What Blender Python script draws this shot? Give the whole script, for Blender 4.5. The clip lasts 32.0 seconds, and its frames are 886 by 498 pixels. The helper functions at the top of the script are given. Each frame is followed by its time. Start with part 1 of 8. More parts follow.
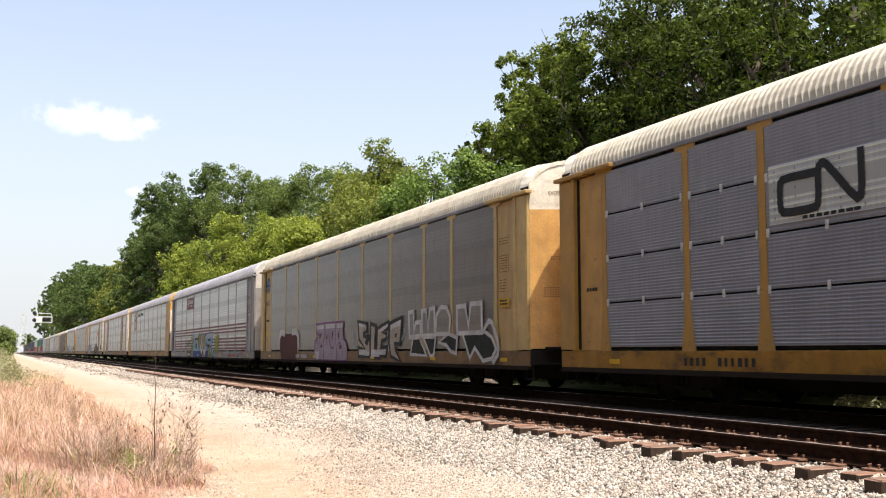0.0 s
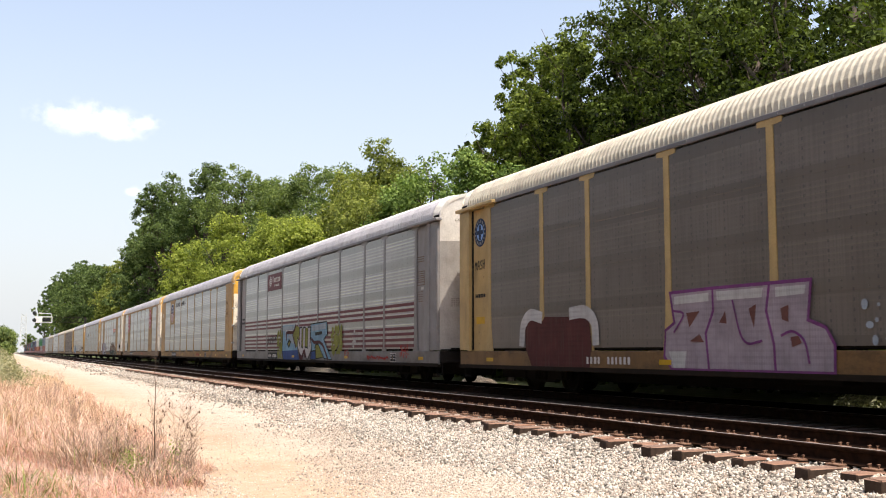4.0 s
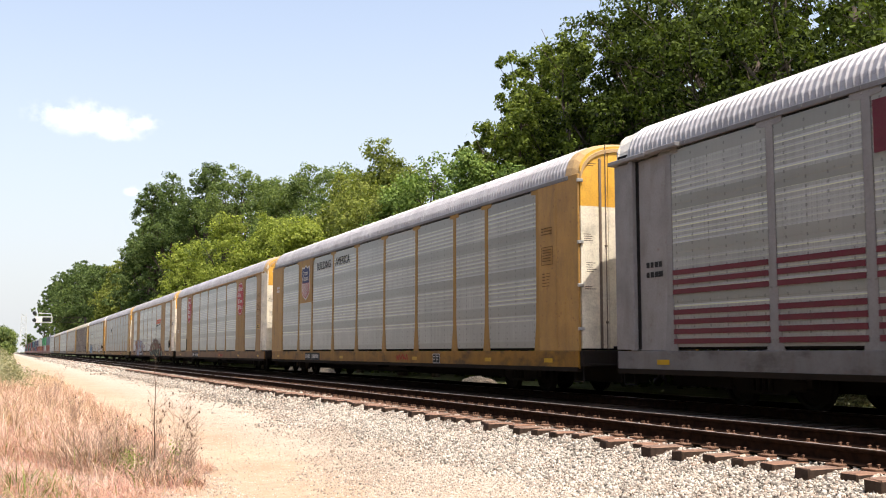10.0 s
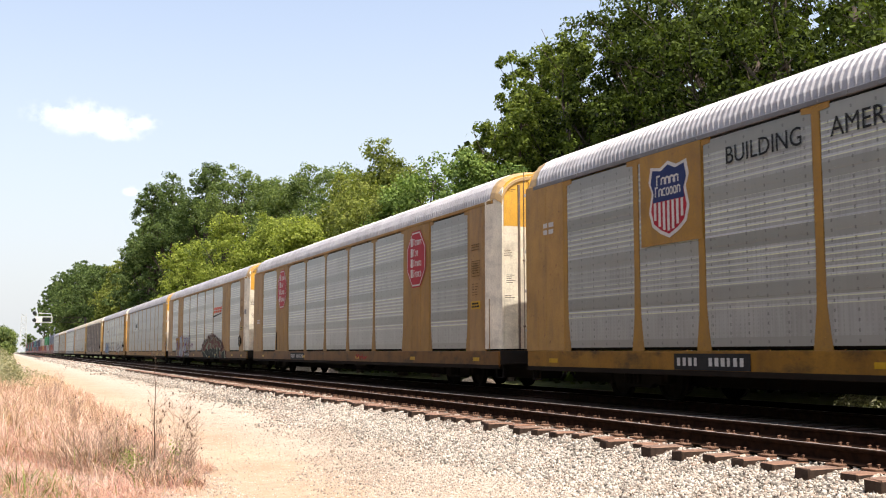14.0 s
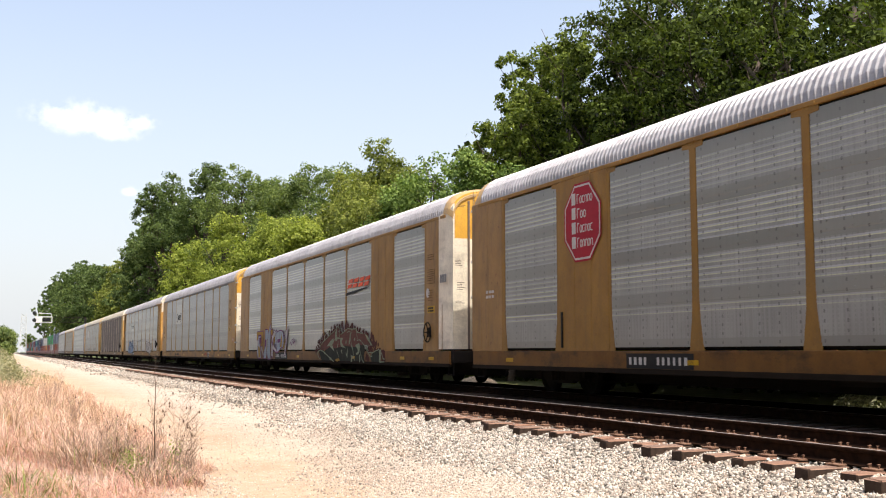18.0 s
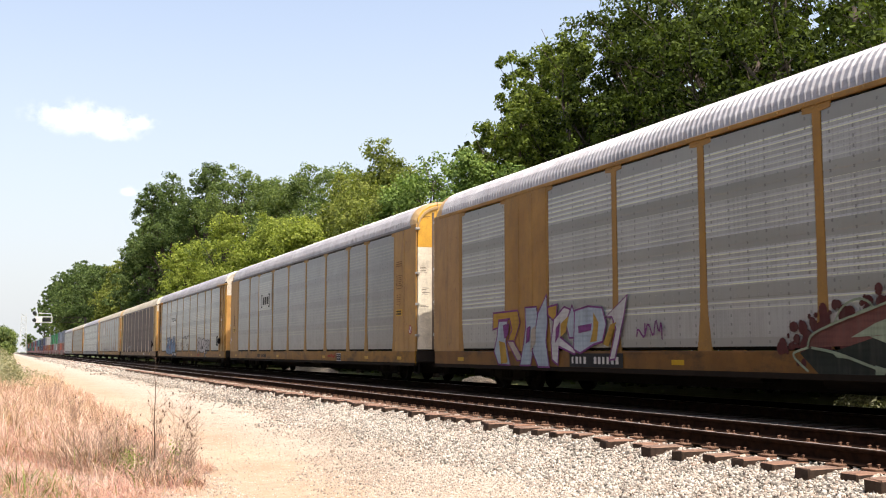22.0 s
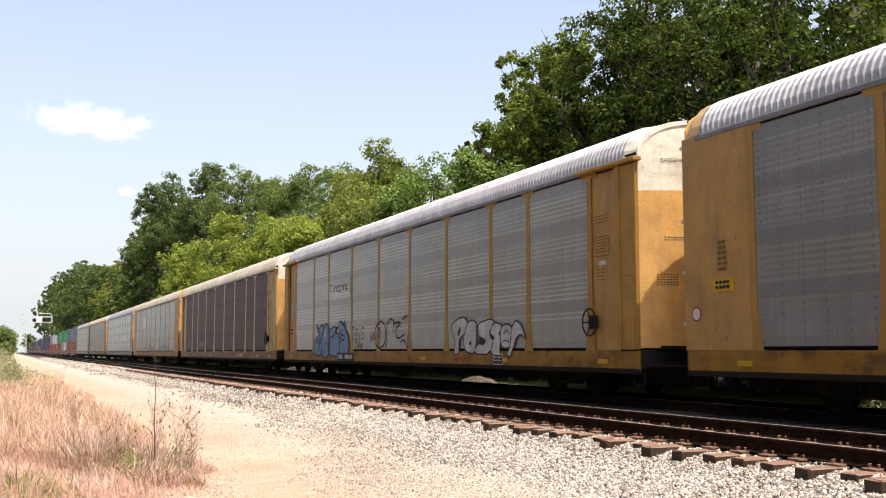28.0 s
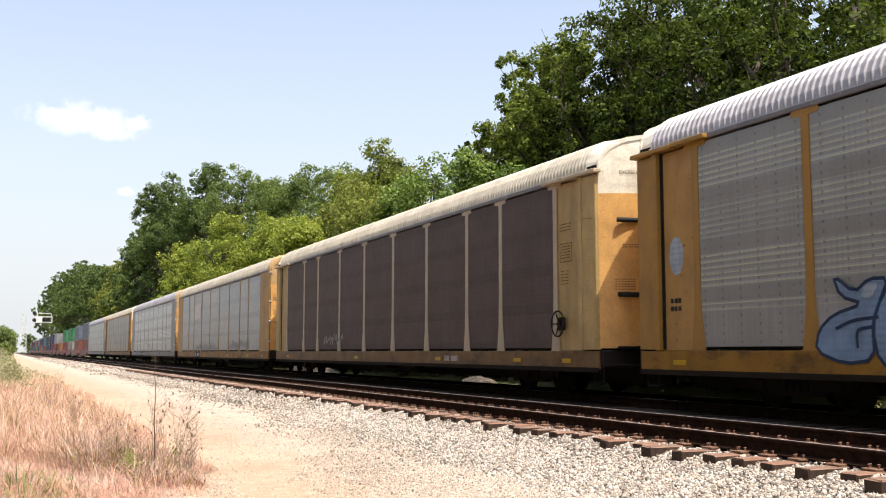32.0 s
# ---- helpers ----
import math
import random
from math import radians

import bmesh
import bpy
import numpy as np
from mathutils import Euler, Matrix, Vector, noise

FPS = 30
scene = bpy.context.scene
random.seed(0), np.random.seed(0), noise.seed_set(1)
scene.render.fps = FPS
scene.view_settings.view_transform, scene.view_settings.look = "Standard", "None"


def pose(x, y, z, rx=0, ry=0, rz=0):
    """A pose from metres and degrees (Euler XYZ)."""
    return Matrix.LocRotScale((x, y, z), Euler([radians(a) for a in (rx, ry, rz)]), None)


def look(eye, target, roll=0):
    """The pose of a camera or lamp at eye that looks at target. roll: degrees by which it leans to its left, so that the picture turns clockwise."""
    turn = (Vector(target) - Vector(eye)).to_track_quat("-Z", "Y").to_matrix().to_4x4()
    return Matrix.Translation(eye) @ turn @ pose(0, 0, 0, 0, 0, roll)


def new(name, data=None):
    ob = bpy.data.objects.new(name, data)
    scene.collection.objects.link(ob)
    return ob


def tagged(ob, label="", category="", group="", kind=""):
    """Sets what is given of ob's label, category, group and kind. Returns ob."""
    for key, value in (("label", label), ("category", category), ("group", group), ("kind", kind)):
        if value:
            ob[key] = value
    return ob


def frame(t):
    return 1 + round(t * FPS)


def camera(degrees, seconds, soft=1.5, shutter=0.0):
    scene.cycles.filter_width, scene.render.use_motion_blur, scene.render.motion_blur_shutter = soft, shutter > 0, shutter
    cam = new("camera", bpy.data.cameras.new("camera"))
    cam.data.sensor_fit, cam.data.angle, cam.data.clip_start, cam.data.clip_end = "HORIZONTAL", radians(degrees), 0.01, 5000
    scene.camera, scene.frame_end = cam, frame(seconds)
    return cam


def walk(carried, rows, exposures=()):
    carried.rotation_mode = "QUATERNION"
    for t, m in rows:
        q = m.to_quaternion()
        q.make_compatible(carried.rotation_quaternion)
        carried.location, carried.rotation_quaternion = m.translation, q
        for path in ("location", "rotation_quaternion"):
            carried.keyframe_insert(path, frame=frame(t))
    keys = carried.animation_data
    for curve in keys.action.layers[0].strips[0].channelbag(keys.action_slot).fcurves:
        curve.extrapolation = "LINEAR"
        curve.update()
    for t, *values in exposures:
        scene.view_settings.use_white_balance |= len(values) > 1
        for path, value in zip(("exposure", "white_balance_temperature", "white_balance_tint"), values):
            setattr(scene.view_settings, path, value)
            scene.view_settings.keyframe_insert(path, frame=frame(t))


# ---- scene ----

# ---------------------------------------------------------------- camera
cam = camera(46.95, 32.0, soft=1.05, shutter=0.12)
EYE = Vector((0.0, 0.0, 0.95))
YAW, TILT = 23.09, 5.75
AIM = EYE + Vector((math.sin(radians(YAW)) * math.cos(radians(TILT)), math.cos(radians(YAW)) * math.cos(radians(TILT)), math.sin(radians(TILT))))
walk(cam, [(0.0, look(EYE, AIM)), (32.0, look(EYE, AIM))], exposures=[(0.0, 0.9, 6600, 12), (32.0, 0.9, 6600, 12)])

# ---------------------------------------------------------------- light: high sun behind the camera, hazy summer sky
SUN_TO = Vector((0.09, -0.40, 0.91)).normalized()
sun = new("sun", bpy.data.lights.new("sun", "SUN"))
sun.data.energy, sun.data.angle, sun.data.color = 3.5, radians(0.53), (1.0, 0.94, 0.84)
sun.matrix_world = look(SUN_TO * 100, (0, 0, 0))
world = bpy.data.worlds.new("sky")
scene.world = world
world.use_nodes = True
wn = world.node_tree.nodes
sky = wn.new("ShaderNodeTexSky")
sky.sky_type, sky.sun_disc = "NISHITA", False
sky.sun_elevation, sky.sun_rotation = math.asin(SUN_TO.z), math.atan2(SUN_TO.x, SUN_TO.y)
sky.air_density, sky.dust_density, sky.ozone_density = 1.0, 3.5, 1.5
wn["Background"].inputs["Strength"].default_value = 0.15
# summer haze: the sky pales towards the horizon
direction = wn.new("ShaderNodeTexCoord")
split_xyz = wn.new("ShaderNodeSeparateXYZ")
haze = wn.new("ShaderNodeMapRange")
haze.inputs["From Min"].default_value, haze.inputs["From Max"].default_value = -0.05, 0.48
haze.inputs["To Min"].default_value, haze.inputs["To Max"].default_value = 0.92, 0.10
mixed = wn.new("ShaderNodeMix")
mixed.data_type = "RGBA"
mixed.inputs[7].default_value = (3.32, 3.5, 3.62, 1)
for a, b in ((direction.outputs["Generated"], split_xyz.inputs[0]), (split_xyz.outputs[2], haze.inputs["Value"]), (haze.outputs[0], mixed.inputs[0]), (sky.outputs[0], mixed.inputs[6]), (mixed.outputs[2], wn["Background"].inputs[0])):
    world.node_tree.links.new(a, b)


# ---------------------------------------------------------------- materials
class Mat:
    """Small wrapper to write node materials briefly."""

    def __init__(self, name):
        self.m = bpy.data.materials.new(name)
        self.m.use_nodes = True
        self.t = self.m.node_tree
        self.b = self.t.nodes["Principled BSDF"]
        self.co = self.t.nodes.new("ShaderNodeTexCoord")

    def n(self, kind, **kw):
        nd = self.t.nodes.new("ShaderNode" + kind)
        for k, v in kw.items():
            nd.inputs[k].default_value = v
        return nd

    def link(self, a, b):
        self.t.links.new(a, b)

    def coords(self, scale=(1, 1, 1), space="Object"):
        mp = self.n("Mapping")
        mp.inputs["Scale"].default_value = scale
        self.link(self.co.outputs[space], mp.inputs["Vector"])
        return mp.outputs[0]

    def noise(self, scale, detail=4, stretch=(1, 1, 1), rough=0.6, space="Object"):
        nd = self.n("TexNoise", Scale=scale, Detail=detail, Roughness=rough)
        self.link(self.coords(stretch, space), nd.inputs["Vector"])
        return nd.outputs["Fac"]

    def ramp(self, fac, lo, hi, a=(0, 0, 0, 1), b=(1, 1, 1, 1)):
        r = self.n("ValToRGB")
        e = r.color_ramp.elements
        e[0].position, e[1].position = lo, hi
        e[0].color, e[1].color = a, b
        self.link(fac, r.inputs[0])
        return r.outputs[0]

    def mix(self, fac, a, b, kind="MIX"):
        x = self.t.nodes.new("ShaderNodeMix")
        x.data_type, x.blend_type = "RGBA", kind
        for v, s in ((fac, x.inputs[0]), (a, x.inputs[6]), (b, x.inputs[7])):
            if hasattr(v, "is_output"):
                self.link(v, s)
            else:
                s.default_value = v
        return x.outputs[2]

    def math(self, op, a, b=0.0):
        x = self.t.nodes.new("ShaderNodeMath")
        x.operation = op
        for v, s in ((a, x.inputs[0]), (b, x.inputs[1])):
            if hasattr(v, "is_output"):
                self.link(v, s)
            else:
                s.default_value = v
        return x.outputs[0]

    def bump(self, height, strength, dist):
        x = self.n("Bump", Strength=strength, Distance=dist)
        self.link(height, x.inputs["Height"])
        self.link(x.outputs[0], self.b.inputs["Normal"])

    def done(self, col, rough=0.6, metal=0.0, spec=0.5):
        if hasattr(col, "is_output"):
            self.link(col, self.b.inputs["Base Color"])
        else:
            self.b.inputs["Base Color"].default_value = col
        if hasattr(rough, "is_output"):
            self.link(rough, self.b.inputs["Roughness"])
        else:
            self.b.inputs["Roughness"].default_value = rough
        self.b.inputs["Metallic"].default_value = metal
        self.b.inputs["Specular IOR Level"].default_value = spec
        return self.m


def rgb(r, g, b):
    return (r, g, b, 1)


def painted(name, col, dirt=0.5, rust=0.3, rough=0.55, metal=0.0, grime=(0.09, 0.065, 0.045), spec=0.5, blotch=0.0):
    """Weathered paint: faded patches, run-down dirt streaks and rust freckles."""
    k = Mat(name)
    fade = k.ramp(k.noise(1.3, 5), 0.3, 0.75)
    light = tuple(min(1, c * 1.18 + 0.02 * min(1.0, c / 0.1)) for c in col[:3]) + (1,)
    dark = tuple(c * 0.82 for c in col[:3]) + (1,)
    base = k.mix(fade, dark, light)
    runs = k.ramp(k.noise(1.6, 5, (2.4, 2.4, 0.5)), 0.46, 0.80)
    base = k.mix(k.math("MULTIPLY", runs, dirt * 0.8), base, (*grime, 1))
    fine = k.noise(26, 3)
    base = k.mix(k.math("MULTIPLY", k.ramp(fine, 0.42, 0.75), 0.25), base, (*grime, 1))
    spots = k.ramp(k.noise(7, 6), 0.62, 0.72)
    base = k.mix(k.math("MULTIPLY", spots, rust), base, rgb(0.13, 0.045, 0.018))
    if blotch:
        patches = k.ramp(k.noise(1.1, 6, (1, 1, 2.2), 0.65), 0.50, 0.66)
        base = k.mix(k.math("MULTIPLY", patches, blotch), base, rgb(0.03, 0.021, 0.014))
    k.bump(fine, 0.15, 0.004)
    return k.done(base, rough, metal, spec)


def panel_metal(name, col, streak, band=0.35, tint=(0.62, 0.63, 0.62), dots=0.6, metal=0.05, spec=0.9, matt=0.0):
    """Perforated galvanised side sheets: slot rows with painted daylight, bolt columns, plain overlap straps, dulled
    zinc.
    """
    k = Mat(name)
    sep = k.n("SeparateXYZ")
    k.link(k.co.outputs["Object"], sep.inputs[0])
    y, z = sep.outputs[1], sep.outputs[2]
    rnd = k.n("ObjectInfo").outputs["Random"]
    shift = k.n("CombineXYZ")
    k.link(k.math("MULTIPLY", rnd, 31.0), shift.inputs[1])
    k.link(k.math("MULTIPLY", rnd, 17.0), shift.inputs[2])
    moved = k.n("VectorMath")
    k.link(k.co.outputs["Object"], moved.inputs[0])
    k.link(shift.outputs[0], moved.inputs[1])

    def own_noise(scale, detail, stretch):
        nd = k.n("TexNoise", Scale=scale, Detail=detail, Roughness=0.6)
        mp = k.n("Mapping")
        mp.inputs["Scale"].default_value = stretch
        k.link(moved.outputs[0], mp.inputs["Vector"])
        k.link(mp.outputs[0], nd.inputs["Vector"])
        return nd.outputs["Fac"]
    cloud = k.ramp(own_noise(0.9, 5, (1, 1, 1)), 0.3, 0.72)
    base = k.mix(cloud, tuple(c * 0.82 for c in col) + (1,), tuple(min(1, c * 1.15) for c in col) + (1,))
    runs = k.ramp(own_noise(3.0, 6, (6, 6, 0.25)), 0.45, 0.8)
    base = k.mix(k.math("MULTIPLY", runs, 0.38), base, (col[0] * 0.38, col[1] * 0.35, col[2] * 0.30, 1))
    # plain overlap straps, some darker and some paler
    zz = k.math("FRACT", k.math("ADD", k.math("DIVIDE", z, 0.875), 0.115))
    strap = k.math("LESS_THAN", zz, 0.29)
    fine_lines = k.math("LESS_THAN", k.math("FRACT", k.math("DIVIDE", y, 0.058)), 0.4)
    upright = k.math("MULTIPLY", k.math("MULTIPLY", fine_lines, k.ramp(own_noise(2.0, 3, (0, 1, 0.3)), 0.4, 0.7)), 0.22)
    base = k.mix(k.math("MULTIPLY", upright, k.math("SUBTRACT", 1.0, strap)), base, tuple(c * 0.5 for c in col) + (1,))
    worn = k.ramp(own_noise(0.8, 2, (0, 0.1, 1.0)), 0.40, 0.60, (col[0] * 0.62, col[1] * 0.62, col[2] * 0.58, 1), (col[0] * 0.80, col[1] * 0.80, col[2] * 0.75, 1))
    base = k.mix(k.math("MULTIPLY", strap, min(1.0, band * 2.2)), base, worn)
    # rows of slots between the straps; daylight through them painted as pale streaks
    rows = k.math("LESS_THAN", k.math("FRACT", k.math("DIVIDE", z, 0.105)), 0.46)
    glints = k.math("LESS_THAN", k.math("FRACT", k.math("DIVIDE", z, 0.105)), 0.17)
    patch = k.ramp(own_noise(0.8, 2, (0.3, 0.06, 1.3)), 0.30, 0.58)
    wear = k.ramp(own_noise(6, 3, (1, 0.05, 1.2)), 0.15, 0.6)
    slot_light = k.math("MULTIPLY", k.math("MULTIPLY", patch, wear), k.math("MULTIPLY", k.math("MULTIPLY", k.math("SUBTRACT", 1.0, strap), k.math("GREATER_THAN", z, 0.62)), streak))
    base = k.mix(k.math("MULTIPLY", k.math("MULTIPLY", rows, slot_light), 0.72), base, (*tint, 1))
    base = k.mix(k.math("MULTIPLY", k.math("MULTIPLY", glints, slot_light), 0.85), base, (tint[0] * 1.22, tint[1] * 1.25, tint[2] * 0.56, 1))
    # short dark upright dashes low in each sheet
    low = k.math("GREATER_THAN", zz, 0.29)
    dash = k.math("MULTIPLY", k.math("LESS_THAN", k.math("FRACT", k.math("DIVIDE", y, 0.11)), 0.2), k.math("LESS_THAN", k.math("FRACT", k.math("DIVIDE", z, 0.07)), 0.6))
    base = k.mix(k.math("MULTIPLY", k.math("MULTIPLY", k.math("MULTIPLY", dash, low), k.ramp(own_noise(1.5, 3, (0, 1, 0.6)), 0.35, 0.65)), 0.45), base, tuple(c * 0.42 for c in col) + (1,))
    # bolt columns
    cy = k.math("SUBTRACT", k.math("FRACT", k.math("DIVIDE", y, 0.47)), 0.5)
    cz = k.math("SUBTRACT", k.math("FRACT", k.math("DIVIDE", z, 0.15)), 0.5)
    near_y = k.math("LESS_THAN", k.math("ABSOLUTE", cy), 0.035)
    near_z = k.math("LESS_THAN", k.math("ABSOLUTE", cz), 0.17)
    base = k.mix(k.math("MULTIPLY", k.math("MULTIPLY", near_y, near_z), dots), base, rgb(0.05, 0.05, 0.05))
    k.bump(k.noise(40, 3), 0.12, 0.003)
    return k.done(base, k.ramp(k.noise(5, 4), 0.2, 0.8, (0.27 + matt,) * 3 + (1,), (0.42 + matt,) * 3 + (1,)), metal, spec)


def spray(name, col, vary=0.22):
    """Spray paint over perforated sheets: patchy cover, the sheet's slots and runs showing through."""
    k = Mat(name)
    sep = k.n("SeparateXYZ")
    k.link(k.co.outputs["Object"], sep.inputs[0])
    f = k.ramp(k.noise(2.2, 6), 0.3, 0.7)
    base = k.mix(f, tuple(c * (1 - vary) for c in col) + (1,), tuple(min(1, c * (1 + vary)) for c in col) + (1,))
    rows = k.math("LESS_THAN", k.math("FRACT", k.math("DIVIDE", sep.outputs[2], 0.105)), 0.4)
    cols = k.math("LESS_THAN", k.math("FRACT", k.math("DIVIDE", sep.outputs[1], 0.058)), 0.4)
    weave = k.math("MULTIPLY", k.math("ADD", k.math("MULTIPLY", rows, 0.22), k.math("MULTIPLY", cols, 0.16)), k.ramp(k.noise(1.4, 4), 0.3, 0.65))
    base = k.mix(weave, base, tuple(c * 0.35 for c in col) + (1,))
    dust = k.ramp(k.noise(2.5, 6, (5, 5, 0.4)), 0.5, 0.8)
    base = k.mix(k.math("MULTIPLY", dust, 0.35), base, rgb(0.10, 0.085, 0.07))
    return k.done(base, 0.75, 0.0, 0.2)


def plain(name, col, rough=0.6, metal=0.0, vary=0.25, scale=6.0):
    k = Mat(name)
    f = k.ramp(k.noise(scale, 5), 0.3, 0.7)
    base = k.mix(f, tuple(c * (1 - vary) for c in col[:3]) + (1,), tuple(min(1, c * (1 + vary)) for c in col[:3]) + (1,))
    k.bump(k.noise(scale * 6, 3), 0.15, 0.004)
    return k.done(base, rough, metal, 0.15)


def leafy(name, dark, light, through_light=0.35):
    k = Mat(name)
    geo = k.n("NewGeometry")
    obj = k.n("ObjectInfo")
    r = k.math("ADD", k.math("MULTIPLY", geo.outputs["Random Per Island"], 0.7), k.math("MULTIPLY", k.noise(0.45, 3), 0.6))
    r = k.math("ADD", k.math("SUBTRACT", r, 0.22), k.math("MULTIPLY", obj.outputs["Random"], 0.12))
    col = k.ramp(r, 0.1, 0.85, dark, light)
    k.done(col, 0.6, 0.0, 0.06)
    tr = k.n("BsdfTranslucent")
    k.link(k.mix(1.0, col, (1.0, 1.05, 0.45, 1), "MULTIPLY"), tr.inputs[0])
    ms = k.n("MixShader")
    ms.inputs[0].default_value = through_light
    k.link(k.b.outputs[0], ms.inputs[1])
    k.link(tr.outputs[0], ms.inputs[2])
    k.link(ms.outputs[0], k.t.nodes["Material Output"].inputs["Surface"])
    return k.m


M_YELLOW = painted("yellow_paint", (0.3, 0.15, 0.0156), 0.5, 0.4)
M_TAN = painted("tan_yellow_paint", (0.275, 0.14, 0.026), 0.45, 0.35, spec=0.35)
M_CREAM = painted("pale_cream_yellow_paint", (0.408, 0.282, 0.102), 0.5, 0.3)
M_DUSTYCREAM = painted("dusty_cream_post_paint", (0.408, 0.324, 0.21), 0.45, 0.3)
M_GREYPAINT = painted("light_grey_paint", (0.21, 0.20, 0.197), 0.45, 0.15)
M_DOORORANGE = painted("orange_yellow_door_paint", (0.66, 0.355, 0.095), 0.35, 0.35)
M_BRIGHT = painted("faded_orange_yellow_paint", (0.70, 0.375, 0.04), 0.3, 0.2)
M_CAPTAN = painted("dusty_tan_cap_paint", (0.47, 0.30, 0.12), 0.45, 0.35)
M_WHITE = painted("off_white_door_paint", (0.82, 0.75, 0.60), 0.35, 0.2, blotch=0.25)
M_LIGHTGREYDOOR = painted("pale_grey_door_paint", (0.68, 0.64, 0.56), 0.25, 0.08)
M_GREYDOOR = painted("grey_door_paint", (0.34, 0.315, 0.28), 0.35, 0.1)
M_RODBROWN = painted("brown_door_rods", (0.15, 0.11, 0.085), 0.4, 0.4)
M_FASCIA = painted("dull_grey_fascia", (0.135, 0.13, 0.132), 0.4, 0.15)
M_INK = plain("faded_stencil_ink", (0.085, 0.06, 0.042), 0.8)
M_FAINT = plain("washed_out_stencil_ink", (0.145, 0.085, 0.035), 0.8)
M_OLIVEBLACK = spray("dark_green_spray", (0.018, 0.022, 0.016))
M_BEIGE = spray("beige_spray", (0.324, 0.276, 0.216))
M_LILAC = spray("pale_lilac_spray", (0.288, 0.24, 0.264))
GRIMY = {
    "yellow_paint": painted("grimy_yellow_sill", (0.25, 0.118, 0.014), 0.6, 0.7, grime=(0.075, 0.04, 0.016), spec=0.2, blotch=0.7),
    "tan_yellow_paint": painted("grimy_tan_sill", (0.165, 0.074, 0.017), 0.7, 0.75, grime=(0.07, 0.036, 0.018), spec=0.2, blotch=0.7),
    "pale_cream_yellow_paint": painted("grimy_cream_sill", (0.165, 0.09, 0.034), 0.8, 0.7, grime=(0.07, 0.042, 0.024), spec=0.2, blotch=0.6),
    "light_grey_paint": painted("grimy_grey_sill", (0.14, 0.132, 0.127), 0.7, 0.3, blotch=0.6),
}
END_PAINT = {
    "yellow_paint": painted("rust_stained_yellow_end", (0.356, 0.19, 0.0403), 0.6, 0.85),
    "tan_yellow_paint": painted("rust_stained_tan_end", (0.31, 0.167, 0.0483), 0.65, 0.9),
    "pale_cream_yellow_paint": painted("rust_stained_cream_end", (0.391, 0.259, 0.0862), 0.65, 0.6),
    "light_grey_paint": painted("stained_grey_end", (0.23, 0.218, 0.213), 0.6, 0.35),
}
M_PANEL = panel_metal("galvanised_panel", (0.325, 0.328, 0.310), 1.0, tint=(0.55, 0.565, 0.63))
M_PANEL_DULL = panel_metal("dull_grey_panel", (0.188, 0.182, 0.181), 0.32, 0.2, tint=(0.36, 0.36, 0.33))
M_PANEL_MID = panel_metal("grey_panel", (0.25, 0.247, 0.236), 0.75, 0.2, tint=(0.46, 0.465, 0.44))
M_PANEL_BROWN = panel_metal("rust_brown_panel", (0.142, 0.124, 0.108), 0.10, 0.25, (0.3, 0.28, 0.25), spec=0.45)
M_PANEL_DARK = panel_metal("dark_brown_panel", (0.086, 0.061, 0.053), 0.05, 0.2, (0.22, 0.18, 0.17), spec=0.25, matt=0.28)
M_SHEET = panel_metal("grey_louvred_sheet", (0.156, 0.156, 0.172), 0.0, 0.0, dots=0.0)
M_ROOF = painted("galvanised_roof", (0.345, 0.337, 0.352), 0.22, 0.12, 0.5, 0.3)
M_ROOF_CREAM = painted("chalky_cream_roof", (0.42, 0.385, 0.305), 0.3, 0.15, 0.6, 0.1)
M_STEEL = painted("dark_truck_steel", (0.016, 0.013, 0.011), 0.3, 0.12, 0.9, 0.0, (0.03, 0.023, 0.018), 0.2)
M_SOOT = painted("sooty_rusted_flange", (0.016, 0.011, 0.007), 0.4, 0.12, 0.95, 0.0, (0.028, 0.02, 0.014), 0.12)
M_BLACK = plain("black_paint", (0.02, 0.02, 0.02), 0.6)
# Flat black: door seams, and shade painted into gaps and the car's inside
M_DARKGAP = plain("gap_shade_and_seam_black", (0.012, 0.011, 0.011), 0.9)
M_BURGUNDY = painted("burgundy_paint", (0.102, 0.012, 0.0216), 0.25, 0.05, spec=0.3)
M_LABELWHITE = plain("white_lettering", (0.50, 0.48, 0.45), 0.6, vary=0.12)
M_YELLOWTAPE = plain("yellow_reflector", (0.46, 0.27, 0.015), 0.4, vary=0.12)
M_RED = plain("red_paint", (0.324, 0.0168, 0.0312), 0.5, vary=0.12)
M_NAVY = plain("navy_paint", (0.02, 0.03, 0.10), 0.5, vary=0.15)
M_ORANGERED = plain("orange_red_paint", (0.62, 0.085, 0.03), 0.5, vary=0.12)
M_FADEDRED = plain("faded_red_chalk", (0.30, 0.035, 0.03), 0.7, vary=0.2)
M_SKYBLUE = spray("sky_blue_spray", (0.18, 0.312, 0.396))
M_DUSKBLUE = spray("dusk_blue_spray", (0.156, 0.228, 0.324))
M_PALEBLUE = spray("pale_blue_spray", (0.3, 0.348, 0.384))
M_DEEPBLUE = spray("deep_blue_spray", (0.02, 0.035, 0.07))
M_LIME = spray("lime_spray", (0.204, 0.21, 0.042))
M_SPRAYWHITE = spray("white_spray", (0.432, 0.42, 0.402))
M_SPRAYGREY = spray("silver_spray", (0.264, 0.264, 0.264))
M_MAROON = spray("maroon_spray", (0.072, 0.0192, 0.0168))
M_PURPLE = spray("purple_spray", (0.156, 0.042, 0.144))
M_BRICK = spray("brick_red_spray", (0.138, 0.054, 0.042))
M_PALEGREEN = spray("pale_green_spray", (0.24, 0.28, 0.19))
M_ULTRA = spray("ultramarine_spray", (0.036, 0.072, 0.204))
